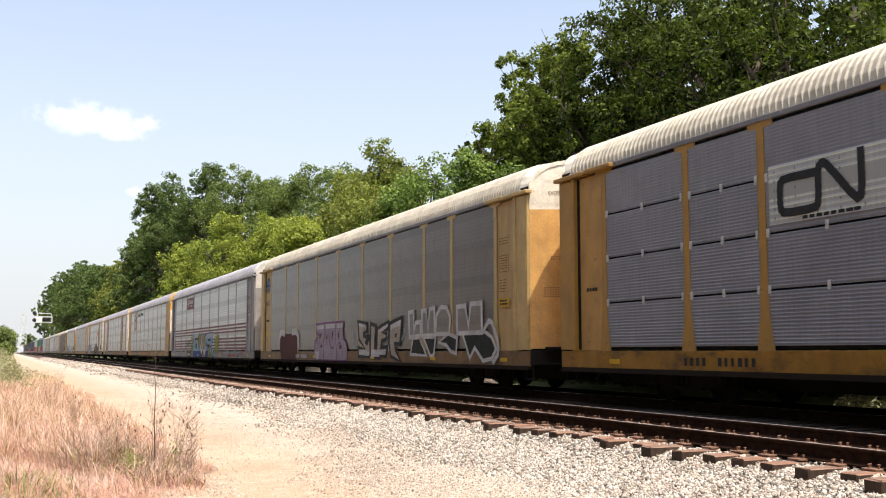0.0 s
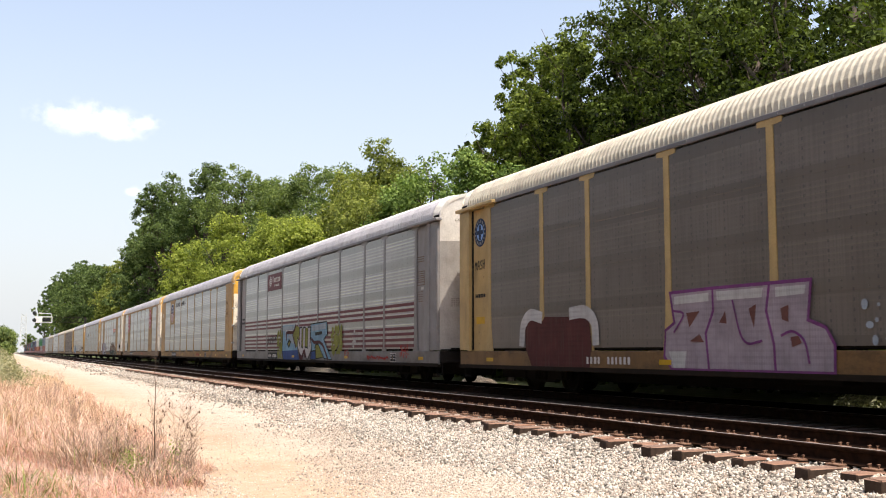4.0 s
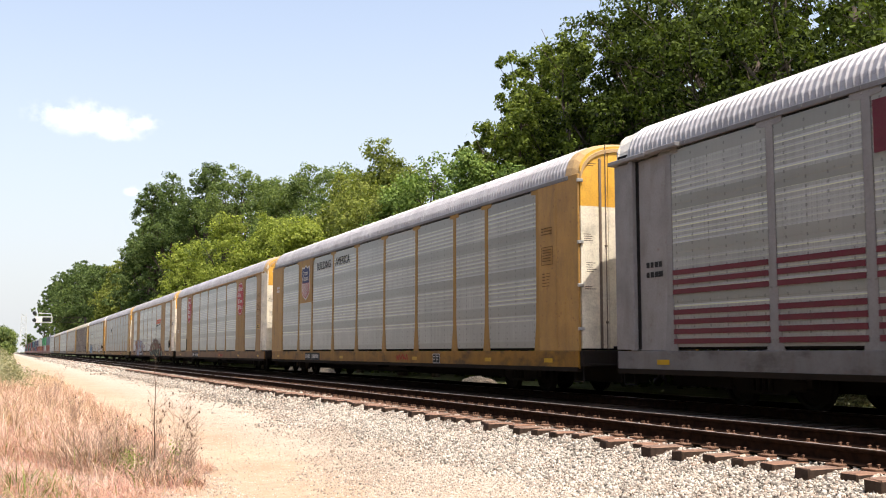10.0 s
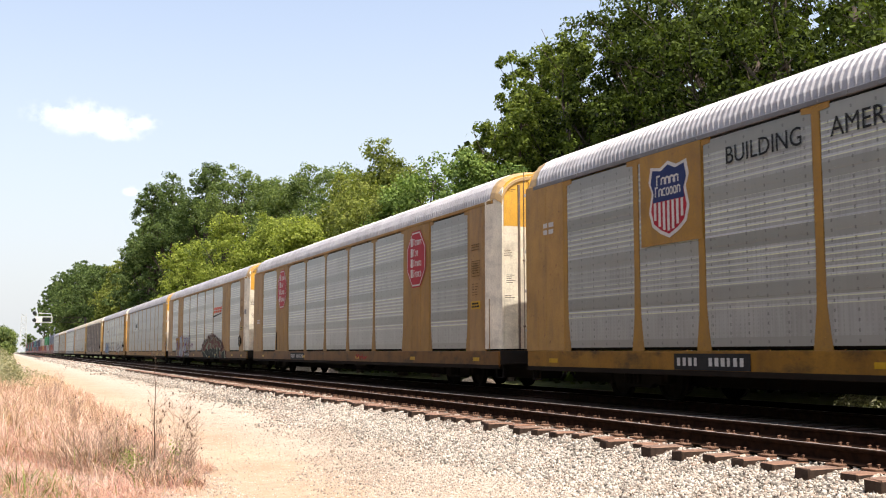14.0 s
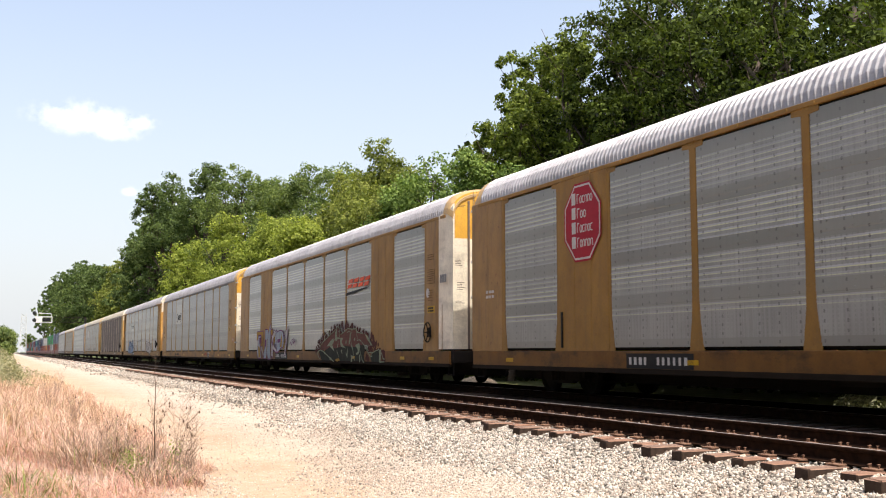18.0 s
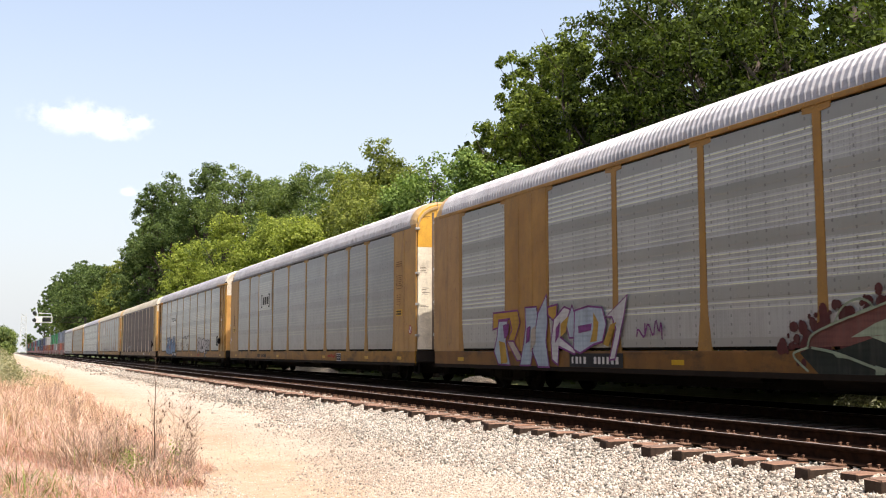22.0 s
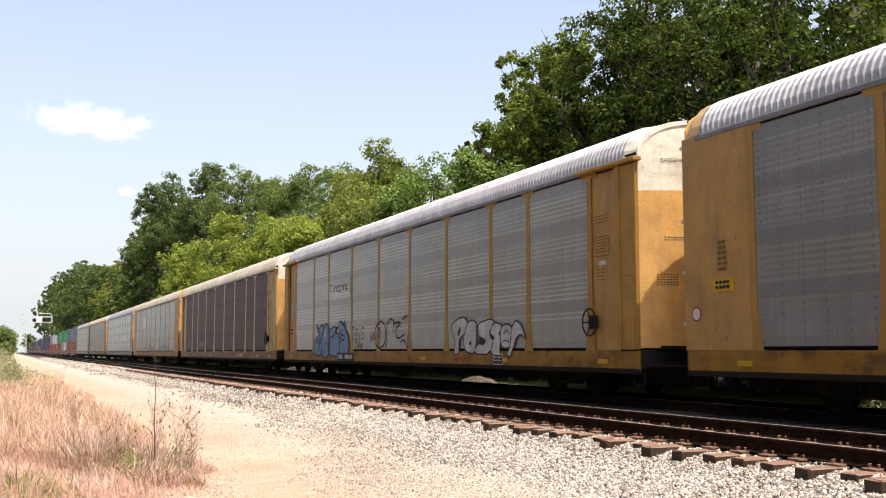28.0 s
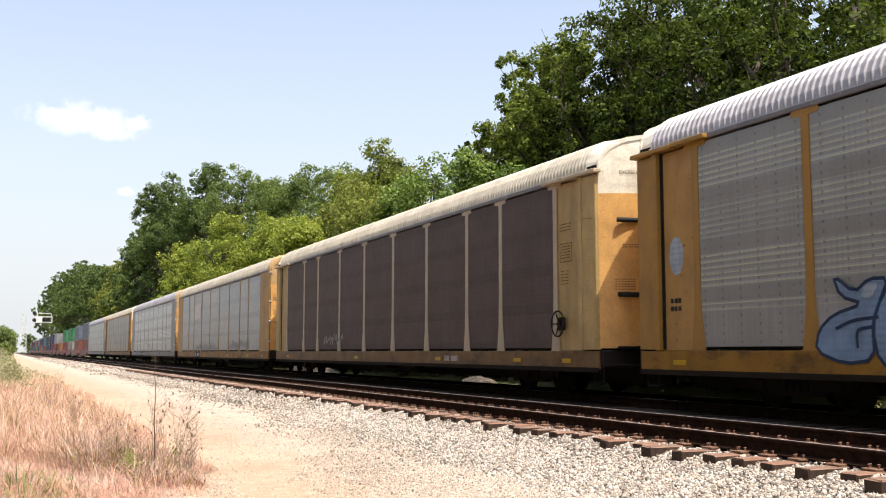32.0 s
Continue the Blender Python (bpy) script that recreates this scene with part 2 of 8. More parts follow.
M_GOLD = spray("gold_spray", (0.336, 0.204, 0.036))
M_CHROME = plain("bare_steel_bracket", (0.45, 0.45, 0.44), 0.4, 0.6)
M_BLUELOGO = plain("badge_blue", (0.18, 0.33, 0.62), 0.5, vary=0.1)
M_BARK = plain("bark", (0.09, 0.07, 0.055), 0.9, vary=0.4, scale=9)
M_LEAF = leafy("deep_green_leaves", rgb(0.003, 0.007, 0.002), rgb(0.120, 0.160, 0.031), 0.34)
# Lighter than M_LEAF: sunlight on the left crowns put into the colour
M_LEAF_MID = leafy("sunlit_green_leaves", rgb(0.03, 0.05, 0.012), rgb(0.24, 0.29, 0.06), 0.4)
# Haze over distance put into this paler leaf colour
M_LEAF_HAZE = leafy("haze_paled_leaves", rgb(0.06, 0.092, 0.034), rgb(0.255, 0.315, 0.115), 0.5)
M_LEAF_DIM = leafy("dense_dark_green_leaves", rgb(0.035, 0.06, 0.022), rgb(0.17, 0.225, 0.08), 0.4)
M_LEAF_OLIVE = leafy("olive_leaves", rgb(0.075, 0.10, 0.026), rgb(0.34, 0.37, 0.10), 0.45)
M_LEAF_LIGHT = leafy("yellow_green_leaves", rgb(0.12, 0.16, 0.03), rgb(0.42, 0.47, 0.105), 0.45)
M_LEAF_BRIGHT = leafy("fresh_green_leaves", rgb(0.045, 0.09, 0.02), rgb(0.26, 0.35, 0.10))
M_DRY = leafy("dry_straw", rgb(0.33, 0.20, 0.155), rgb(0.90, 0.69, 0.59), 0.35)
M_HAY = leafy("yellow_straw", rgb(0.36, 0.22, 0.155), rgb(0.86, 0.65, 0.50), 0.35)
M_DRYPINK = leafy("reddish_dry_grass", rgb(0.24, 0.105, 0.09), rgb(0.82, 0.50, 0.445), 0.35)
M_TWIG = plain("grey_straw_twigs", (0.30, 0.22, 0.16), 0.9, vary=0.3)
M_SEED = plain("brown_seed_heads", (0.13, 0.085, 0.06), 0.9, vary=0.3)
M_SAGE = leafy("pale_sage_leaves", rgb(0.14, 0.15, 0.085), rgb(0.46, 0.45, 0.29), 0.4)
M_GREENWEED = leafy("weed_green", rgb(0.06, 0.09, 0.02), rgb(0.34, 0.40, 0.13))


def rail_material():
    k = Mat("rusted_rail_steel")
    f = k.ramp(k.noise(9, 6), 0.3, 0.72)
    base = k.mix(f, rgb(0.010, 0.006, 0.004), rgb(0.036, 0.017, 0.010))
    k.bump(k.noise(60, 3), 0.2, 0.003)
    return k.done(base, 0.85, 0.0, 0.03)


M_RAIL = rail_material()
M_RAILHEAD = plain("worn_rail_head", (0.36, 0.31, 0.28), 0.42, 0.5, 0.2)


def tie_material():
    k = Mat("weathered_creosote_wood")
    g = k.noise(3, 6, (1, 14, 14))
    base = k.mix(k.ramp(g, 0.3, 0.72), rgb(0.07, 0.040, 0.028), rgb(0.36, 0.225, 0.155))
    obj = k.n("ObjectInfo")
    base = k.mix(k.math("MULTIPLY", obj.outputs["Random"], 0.6), base, rgb(0.24, 0.115, 0.068))
    k.bump(g, 0.6, 0.012)
    return k.done(base, 0.9)


M_TIE = tie_material()
M_TIEDARK = plain("creosote_and_shade_wood", (0.055, 0.036, 0.026), 0.9, vary=0.4, scale=12)
M_PLATE = painted("rusty_tie_plate", (0.15, 0.075, 0.043), 0.4, 0.6, 0.85)


def stone_material():
    k = Mat("crushed_limestone")
    geo = k.n("NewGeometry")
    r = k.math("ADD", k.math("MULTIPLY", geo.outputs["Random Per Island"], 0.8), k.math("MULTIPLY", k.noise(3, 3), 0.3))
    base = k.ramp(r, 0.05, 0.86, rgb(0.05, 0.042, 0.033), rgb(0.60, 0.54, 0.455))
    hue = k.math("FRACT", k.math("MULTIPLY", geo.outputs["Random Per Island"], 7.31))
    base = k.mix(k.math("MULTIPLY", k.math("GREATER_THAN", hue, 0.78), 0.35), base, rgb(0.38, 0.235, 0.15))
    base = k.mix(k.math("MULTIPLY", k.math("LESS_THAN", hue, 0.14), 0.45), base, rgb(0.10, 0.085, 0.075))
    base = k.mix(k.math("MULTIPLY", k.ramp(k.noise(1.2, 4), 0.5, 0.75), 0.3), base, rgb(0.30, 0.18, 0.115))
    k.bump(k.noise(70, 3), 0.4, 0.004)
    return k.done(base, 0.9)


M_STONE = stone_material()
M_PALEGRIT = leafy("pale_limestone_grit", rgb(0.26, 0.205, 0.16), rgb(0.64, 0.56, 0.47), 0.0)


def ballast_bed_material():
    k = Mat("gravel_bed")
    v = k.n("TexVoronoi", Scale=17.0)
    k.link(k.coords(), v.inputs["Vector"])
    cell = k.n("SeparateColor")
    k.link(v.outputs["Color"], cell.inputs[0])
    base = k.ramp(cell.outputs[0], 0.0, 1.0, rgb(0.055, 0.046, 0.038), rgb(0.27, 0.23, 0.18))
    # Cell edges darkened: shade between the stones put into the colour
    base = k.mix(k.ramp(v.outputs["Distance"], 0.2, 0.65), base, rgb(0.05, 0.042, 0.036))
    base = k.mix(k.math("MULTIPLY", k.ramp(k.noise(0.5, 4), 0.5, 0.75), 0.3), base, rgb(0.36, 0.25, 0.17))
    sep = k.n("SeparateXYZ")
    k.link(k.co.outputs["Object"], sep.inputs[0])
    # Bed past x = 10.9 darkened: the train's shade put into the colour
    train_shade = k.math("MULTIPLY", k.math("GREATER_THAN", k.math("ADD", sep.outputs[0], k.math("MULTIPLY", k.noise(1.1, 4), 0.8)), 10.9), 0.8)
    base = k.mix(train_shade, base, rgb(0.06, 0.05, 0.042))
    k.bump(v.outputs["Distance"], 1.0, -0.05)
    return k.done(base, 0.95)


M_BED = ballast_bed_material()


def ground_material():
    """Sandy road with fine gravel, straw litter beside it, leaf mould under the trees."""
    k = Mat("sandy_ground")
    sep = k.n("SeparateXYZ")
    k.link(k.co.outputs["Object"], sep.inputs[0])
    x = k.math("ADD", sep.outputs[0], k.math("MULTIPLY", k.math("SUBTRACT", k.noise(0.7, 5), 0.5), 1.6))
    sand = k.mix(k.ramp(k.noise(0.35, 6), 0.3, 0.7), rgb(0.345, 0.228, 0.142), rgb(0.435, 0.315, 0.212))
    sand = k.mix(k.math("MULTIPLY", k.ramp(k.noise(6, 6), 0.45, 0.7), 0.45), sand, rgb(0.48, 0.375, 0.285))
    grit = k.n("TexVoronoi", Scale=42.0)
    k.link(k.coords(), grit.inputs["Vector"])
    speck = k.math("MULTIPLY", k.math("LESS_THAN", grit.outputs["Distance"], 0.24), k.ramp(k.noise(0.9, 5), 0.42, 0.62))
    sand = k.mix(k.math("MULTIPLY", speck, 0.6), sand, rgb(0.19, 0.13, 0.085))
    flecks = k.n("TexVoronoi", Scale=65.0)
    k.link(k.coords(), flecks.inputs["Vector"])
    bright = k.math("MULTIPLY", k.math("LESS_THAN", flecks.outputs["Distance"], 0.25), k.ramp(k.noise(1.3, 5), 0.40, 0.65))
    sand = k.mix(k.math("MULTIPLY", bright, 0.5), sand, rgb(0.56, 0.46, 0.36))
    sand = k.mix(k.math("MULTIPLY", k.ramp(k.noise(2.2, 6, (1.6, 0.5, 1)), 0.52, 0.72), 0.35), sand, rgb(0.29, 0.20, 0.13))
    dusty = k.math("MULTIPLY", k.ramp(k.math("MULTIPLY", x, 0.1), 0.33, 0.50), 0.75)
    sand = k.mix(dusty, sand, k.mix(k.ramp(k.noise(9, 5), 0.35, 0.65), rgb(0.33, 0.275, 0.22), rgb(0.50, 0.435, 0.36)))
    litter = k.mix(k.ramp(k.noise(7, 6), 0.32, 0.62), rgb(0.28, 0.16, 0.115), rgb(0.56, 0.43, 0.34))
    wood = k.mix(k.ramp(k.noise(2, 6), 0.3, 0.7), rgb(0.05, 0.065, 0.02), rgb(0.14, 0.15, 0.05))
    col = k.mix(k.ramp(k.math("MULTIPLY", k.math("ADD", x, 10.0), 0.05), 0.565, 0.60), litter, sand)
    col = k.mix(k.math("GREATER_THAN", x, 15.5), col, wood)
    # Unseen ground left of x = -4 made dark to cut bounced light
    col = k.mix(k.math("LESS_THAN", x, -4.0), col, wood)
    k.bump(k.math("ADD", k.noise(14, 6), k.math("MULTIPLY", k.noise(1.5, 4), 1.5)), 0.6, 0.03)
    return k.done(col, 0.95)


M_GROUND = ground_material()
M_SIGNAL = painted("signal_silver", (0.62, 0.62, 0.60), 0.15, 0.05)


# ---------------------------------------------------------------- mesh tools
class Geo:
    """Collects vertices and faces of one mesh."""

    def __init__(self):
        self.v, self.f = [], []

    def add(self, verts, faces):
        o = len(self.v)
        self.v.extend(verts)
        self.f.extend([tuple(i + o for i in f) for f in faces])
        return self

    def box(self, x0, x1, y0, y1, z0, z1, c=0.006):
        """A box with chamfered edges."""
        c = min(c, (x1 - x0) * 0.3, (y1 - y0) * 0.3, (z1 - z0) * 0.3)
        lo, hi = (x0, y0, z0), (x1, y1, z1)
        vs, ix = [], {}
        for s in range(8):
            sg = [(s >> a) & 1 for a in range(3)]
            for a in range(3):
                p = []
                for b in range(3):
                    e = hi[b] if sg[b] else lo[b]
                    p.append(e if b == a else e + (-c if sg[b] else c))
                ix[(s, a)] = len(vs)
                vs.append(tuple(p))
        fs = []
        for a in range(3):
            b, d = (a + 1) % 3, (a + 2) % 3
            for h in (0, 1):
                q = [(h << a) | (i << b) | (j << d) for i, j in ((0, 0), (1, 0), (1, 1), (0, 1))]
                q = q if h else q[::-1]
                fs.append(tuple(ix[(s, a)] for s in q))
            for i in (0, 1):
                for j in (0, 1):
                    s0 = (i << b) | (j << d)
                    s1 = s0 | (1 << a)
                    q = (ix[(s0, b)], ix[(s1, b)], ix[(s1, d)], ix[(s0, d)])
                    fs.append(q if i == j else q[::-1])
        for s in range(8):
            odd = bin(s).count("1") % 2
            q = (ix[(s, 0)], ix[(s, 1)], ix[(s, 2)])
            fs.append(q if odd else q[::-1])
        return self.add(vs, fs)

    def stud(self, x0, x1, y, z, r):
        """A small square bolt head standing out towards -x, open at its back."""
        q = r * 0.7
        vs = [(x1, y - r, z - r), (x1, y + r, z - r), (x1, y + r, z + r), (x1, y - r, z + r), (x0, y - q, z - q), (x0, y + q, z - q), (x0, y + q, z + q), (x0, y - q, z + q)]
        return self.add(vs, [(0, 1, 5, 4), (1, 2, 6, 5), (2, 3, 7, 6), (3, 0, 4, 7), (4, 5, 6, 7)])

    def sweep(self, prof, axis, a0, a1, cap=True):
        """Extrudes a closed profile (pairs) along an axis. Pairs are the two other axes in order."""
        n = len(prof)
        vs = []
        for a in (a0, a1):
            for p, q in prof:
                vs.append({0: (a, p, q), 1: (p, a, q), 2: (p, q, a)}[axis])
        fs = [(i, (i + 1) % n, n + (i + 1) % n, n + i) for i in range(n)]
        if cap:
            fs += [tuple(range(n))[::-1], tuple(range(n, 2 * n))]
        return self.add(vs, fs)

    def tube(self, p0, p1, r0, r1=None, n=8):
        r1 = r0 if r1 is None else r1
        p0, p1 = Vector(p0), Vector(p1)
        q = (p1 - p0).to_track_quat("Z", "Y")
        vs = []
        for p, r in ((p0, r0), (p1, r1)):
            for i in range(n):
                a = 2 * math.pi * i / n
                vs.append(tuple(p + q @ Vector((r * math.cos(a), r * math.sin(a), 0))))
        fs = [(i, (i + 1) % n, n + (i + 1) % n, n + i) for i in range(n)]
        return self.add(vs, fs + [tuple(range(n))[::-1], tuple(range(n, 2 * n))])

    def lathe(self, prof, centre, axis="x", n=20):
        """Turns (radius, offset) pairs round an axis."""
        vs = []
        for r, o in prof:
            for i in range(n):
                a = 2 * math.pi * i / n
                c, s = r * math.cos(a), r * math.sin(a)
                p = (o, c, s) if axis == "x" else (c, s, o)
                vs.append(tuple(Vector(p) + Vector(centre)))
        fs = []
        for k in range(len(prof) - 1):
            for i in range(n):
                j = (i + 1) % n
                fs.append((k * n + i, k * n + j, (k + 1) * n + j, (k + 1) * n + i))
        return self.add(vs, fs)

    def mesh(self, name, mat, smooth=False):
        me = bpy.data.meshes.new(name)
        me.from_pydata(self.v, [], self.f)
        b = bmesh.new()
        b.from_mesh(me)
        bmesh.ops.recalc_face_normals(b, faces=b.faces)
        b.to_mesh(me)
        b.free()
        if smooth:
            me.polygons.foreach_set("use_smooth", [True] * len(me.polygons))
        me.materials.append(mat)
        return me


def part(name, data, parent, label="", at=(0, 0, 0), turn=0.0):
    """Links a mesh as one part under a thing or another part."""
    ob = new(name, data)
    ob.parent = parent
    ob.matrix_basis = pose(at[0], at[1], at[2], 0, 0, turn)
    if label:
        ob["label"] = label
    if name in ("stencil", "lettering"):
        ob["kind"] = "stuff"
    return ob


KEEP = {}


def kept(key, make):
    if key not in KEEP:
        KEEP[key] = make()
    return KEEP[key]


def big_mesh(name, verts, faces, mat):
    """A mesh from numpy arrays: verts (n, 3), faces (m, k)."""
    me = bpy.data.meshes.new(name)
    k = faces.shape[1]
    me.vertices.add(len(verts))
    me.vertices.foreach_set("co", np.ascontiguousarray(verts, dtype=np.float32).ravel())
    me.loops.add(faces.size)
    me.loops.foreach_set("vertex_index", np.ascontiguousarray(faces, dtype=np.int32).ravel())
    me.polygons.add(len(faces))
    me.polygons.foreach_set("loop_start", np.arange(0, faces.size, k, dtype=np.int32))
    me.update(calc_edges=True)
    me.materials.append(mat)
    return me


# ---------------------------------------------------------------- plan: x across the line, y along it, z = 0 on the rail heads
NEAR_TRACK, FAR_TRACK = 8.56, 12.83
HALF = 1.53                      # half width of a car
PITCH = 29.05                    # coupled length of a car
FIRST = 35.29 - PITCH            # centre of the leading car at the start
RUN_T = [2.0 * i for i in range(17)]
RUN = [0.2, 11.96, 23.77, 35.84, 48.10, 60.56, 73.14, 85.75, 98.69, 111.73, 124.81, 138.16, 151.68, 165.26, 179.05, 192.65, 206.62]
GROUND_Z = -0.55


def gone(t):
    """How far the train has run at t seconds."""
    k = min(int(t // 2), 15)

    def slope(j):
        a, b = max(j - 1, 0), min(j + 1, 16)
        return (RUN[b] - RUN[a]) / (b - a)
    s = (t - 2 * k) / 2
    return RUN[k] * (1 + 2 * s) * (1 - s) ** 2 + slope(k) * s * (1 - s) ** 2 + RUN[k + 1] * s * s * (3 - 2 * s) + slope(k + 1) * s * s * (s - 1)


# ---------------------------------------------------------------- ground and track
def edge_shift(y):
    """How far the foot of the ballast draws back from the road, y along the line."""
    return np.interp(y, [8, 12, 17, 23, 33, 48], [0.35, 0.55, 0.9, 1.05, 1.1, 1.4])


LAND = []


def land_height(x, y):
    """Height of the ground sheet under points x, y."""
    xs, ys, z = LAND[0]
    i = np.clip(np.searchsorted(xs, x) - 1, 0, len(xs) - 2)
    j = np.clip(np.searchsorted(ys, y) - 1, 0, len(ys) - 2)
    u = (x - xs[i]) / (xs[i + 1] - xs[i])
    v = (y - ys[j]) / (ys[j + 1] - ys[j])
    return (z[j, i] * (1 - u) + z[j, i + 1] * u) * (1 - v) + (z[j + 1, i] * (1 - u) + z[j + 1, i + 1] * u) * v


def make_ground():
    xs = [-3000, -600, -120, -40, -15, -8, -4, -2, -1, 0, 0.5, 1, 1.5, 2, 2.5, 3, 3.5, 4, 4.5, 5, 5.5, 6, 6.5, 9, 13, 16, 17, 18, 20, 25, 40, 100, 600, 3000]
    ys = [-3000, -600, -150, -60, -30, -15, -8, -4] + [i * 0.8 for i in range(0, 60)] + [50, 55, 60, 70, 80, 95, 110, 130, 160, 200, 260, 340, 450, 600, 900, 1500, 3000]
    vs, fs = [], []
    for y in ys:
        for x in xs:
            z = GROUND_Z
            if abs(x) < 30 and -10 < y < 60:
                z += 0.05 * (noise.noise((x * 0.35, y * 0.22, 0.0)))
                if 1.5 < x < 5.5:
                    z += 0.012 * math.cos((x - 3.3) * 3.6) + 0.02 * noise.noise((x * 1.3, y * 0.5, 4.0))
            if x <= 1.6:
                z += 0.12 * min(1.0, (1.6 - x) / 2.0)
            if x > 16:
                z = max(z, GROUND_Z) + 0.22
            vs.append((x, y, z))
    w = len(xs)
    for j in range(len(ys) - 1):
        for i in range(w - 1):
            fs.append((j * w + i, j * w + i + 1, (j + 1) * w + i + 1, (j + 1) * w + i))
    LAND.append((np.array(xs), np.array(ys), np.array(vs)[:, 2].reshape(len(ys), w)))
    g = Geo().add(vs, fs)
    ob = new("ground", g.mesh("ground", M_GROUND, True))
    tagged(ob, "sandy pale dirt road and straw-littered ground beside the railway", "ground", kind="structure")
    # gravel bed: one long low bank under both tracks
    prof = [(4.9, -0.61), (5.4, -0.53), (6.3, -0.43), (6.9, -0.37), (7.15, -0.315), (7.35, -0.265), (7.6, -0.22), (7.8, -0.205), (10.0, -0.195), (10.6, -0.24), (11.2, -0.205), (14.3, -0.20), (15.2, -0.42), (16.3, -0.85)]
    ys = [-60, -20] + [i * 1.0 for i in range(-5, 60)] + [70, 90, 120, 160, 220, 300, 450, 700, 1100]
    vs, fs = [], []
    for y in ys:
        for i, (x, z) in enumerate(prof):
            d = 0.18 * noise.noise((y * 0.35, i * 3.1, 2.0)) if i < 3 else 0.0
            d += (1.0, 0.9, 0.5, 0.2)[i] * float(edge_shift(y)) if i < 4 else 0.0
            vs.append((x + d, y, z + 0.02 * noise.noise((x * 2, y * 1.1, 7.0))))
    w = len(prof)
    for j in range(len(ys) - 1):
        for i in range(w - 1):
            fs.append((j * w + i, j * w + i + 1, (j + 1) * w + i + 1, (j + 1) * w + i))
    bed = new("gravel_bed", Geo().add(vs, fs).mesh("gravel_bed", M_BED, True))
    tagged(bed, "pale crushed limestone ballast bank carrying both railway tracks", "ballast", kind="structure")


make_ground()


def rail_profile(x):
    return [(x - 0.07, -0.172), (x + 0.07, -0.172), (x + 0.07, -0.16), (x + 0.012, -0.14), (x + 0.009, -0.05), (x + 0.036, -0.035), (x + 0.037, -0.010), (x + 0.028, -0.001),
            (x - 0.028, -0.001), (x - 0.037, -0.010), (x - 0.036, -0.035), (x - 0.009, -0.05), (x - 0.012, -0.14), (x - 0.07, -0.16)]


def tie_mesh(seed, half=1.29):
    r = random.Random(seed)
    g = Geo()
    g.box(-half - r.uniform(-0.06, 0.12), half + r.uniform(-0.05, 0.05), -0.105, 0.105, -0.36, -0.178, 0.014)
    for i, v in enumerate(g.v):
        g.v[i] = (v[0] + r.uniform(-0.008, 0.008), v[1] + r.uniform(-0.008, 0.008), v[2] + r.uniform(-0.006, 0.004))
    me = g.mesh("tie", M_TIE)
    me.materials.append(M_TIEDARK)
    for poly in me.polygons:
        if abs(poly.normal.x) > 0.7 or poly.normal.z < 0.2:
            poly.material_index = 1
    return me


def plate_mesh():
    g = Geo()
    g.box(-0.19, -0.075, -0.09, 0.09, -0.180, -0.160, 0.004)
    g.box(0.075, 0.17, -0.09, 0.09, -0.180, -0.160, 0.004)
    for x, y in ((-0.10, -0.05), (-0.10, 0.055), (0.10, -0.05), (-0.155, 0.02)):
        g.box(x - 0.008, x + 0.008, y - 0.008, y + 0.008, -0.165, -0.128, 0.003)
        g.box(x - 0.014, x + 0.014, y - 0.012, y + 0.012, -0.131, -0.120, 0.003)
    return g.mesh("tie_plate", M_PLATE)


def make_track(cx, name, label, detail):
    top = new(name)
    top.location = (0, 0, 0)
    tagged(top, label, "railway track", kind="structure")
    for s in (-1, 1):
        x = cx + s * 0.755
        part("rail", Geo().sweep(rail_profile(x), 1, -40, 1000).mesh("rail", M_RAIL), top, "brown rusted steel rail")
        part("running_surface", Geo().box(x - 0.024, x + 0.024, -40, 1000, -0.0008, 0.0012, 0.0005).mesh("running_surface", M_RAILHEAD), top, "worn shiny rail head")
    r = random.Random(5)
    y = 3.0
    rest = Geo()
    shapes = [tie_mesh(i) for i in range(7)] if detail else []
    n = 0
    while y < 420:
        y += 0.50 * r.uniform(0.90, 1.10)
        if detail and y < 75:
            part("tie", shapes[n % 7], top, at=(cx + r.uniform(-0.04, 0.05), y, r.uniform(-0.016, -0.002)), turn=r.uniform(-1.2, 1.2))
            if y < 45:
                for s in (-1, 1):
                    part("tie_plate", kept("plate", plate_mesh), top, at=(cx + s * 0.755, y, 0.0))
        else:
            rest.box(cx - 1.32, cx + 1.32, y - 0.11, y + 0.11, -0.32, -0.182, 0.01)
        n += 1
    # Far-track ties wholly dark: shade under the train put into their colour
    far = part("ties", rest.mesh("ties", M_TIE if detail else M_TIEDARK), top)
    far["kind"] = "stuff"


make_track(NEAR_TRACK, "railway_track_near", "empty rusty railway track on weathered wooden ties", True)
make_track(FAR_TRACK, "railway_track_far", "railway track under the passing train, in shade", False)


# ---------------------------------------------------------------- autorack cars; local y runs back along the train, x = -HALF is the side by the road
EDGES = [11.96, 9.18, 7.14, 4.28, 1.43, -1.43, -4.28, -7.14, -9.18, -11.96]
ROOF = [(-1.53, 4.62), (-1.505, 4.78), (-1.43, 4.96), (-1.30, 5.115), (-1.13, 5.215), (-0.95, 5.28), (-0.65, 5.335), (-0.30, 5.36), (0.0, 5.37)]
ROOF = ROOF + [(-x, z) for x, z in ROOF[-2::-1]]
PANEL_LOW, PANEL_TOP, SILL_LOW, SILL_TOP = 0.995, 4.50, 0.55, 0.93


def roof_z(x):
    for (a, za), (b, zb) in zip(ROOF[:-1], ROOF[1:]):
        if a <= x <= b:
            return za + (zb - za) * (x - a) / (b - a)
    return 4.62


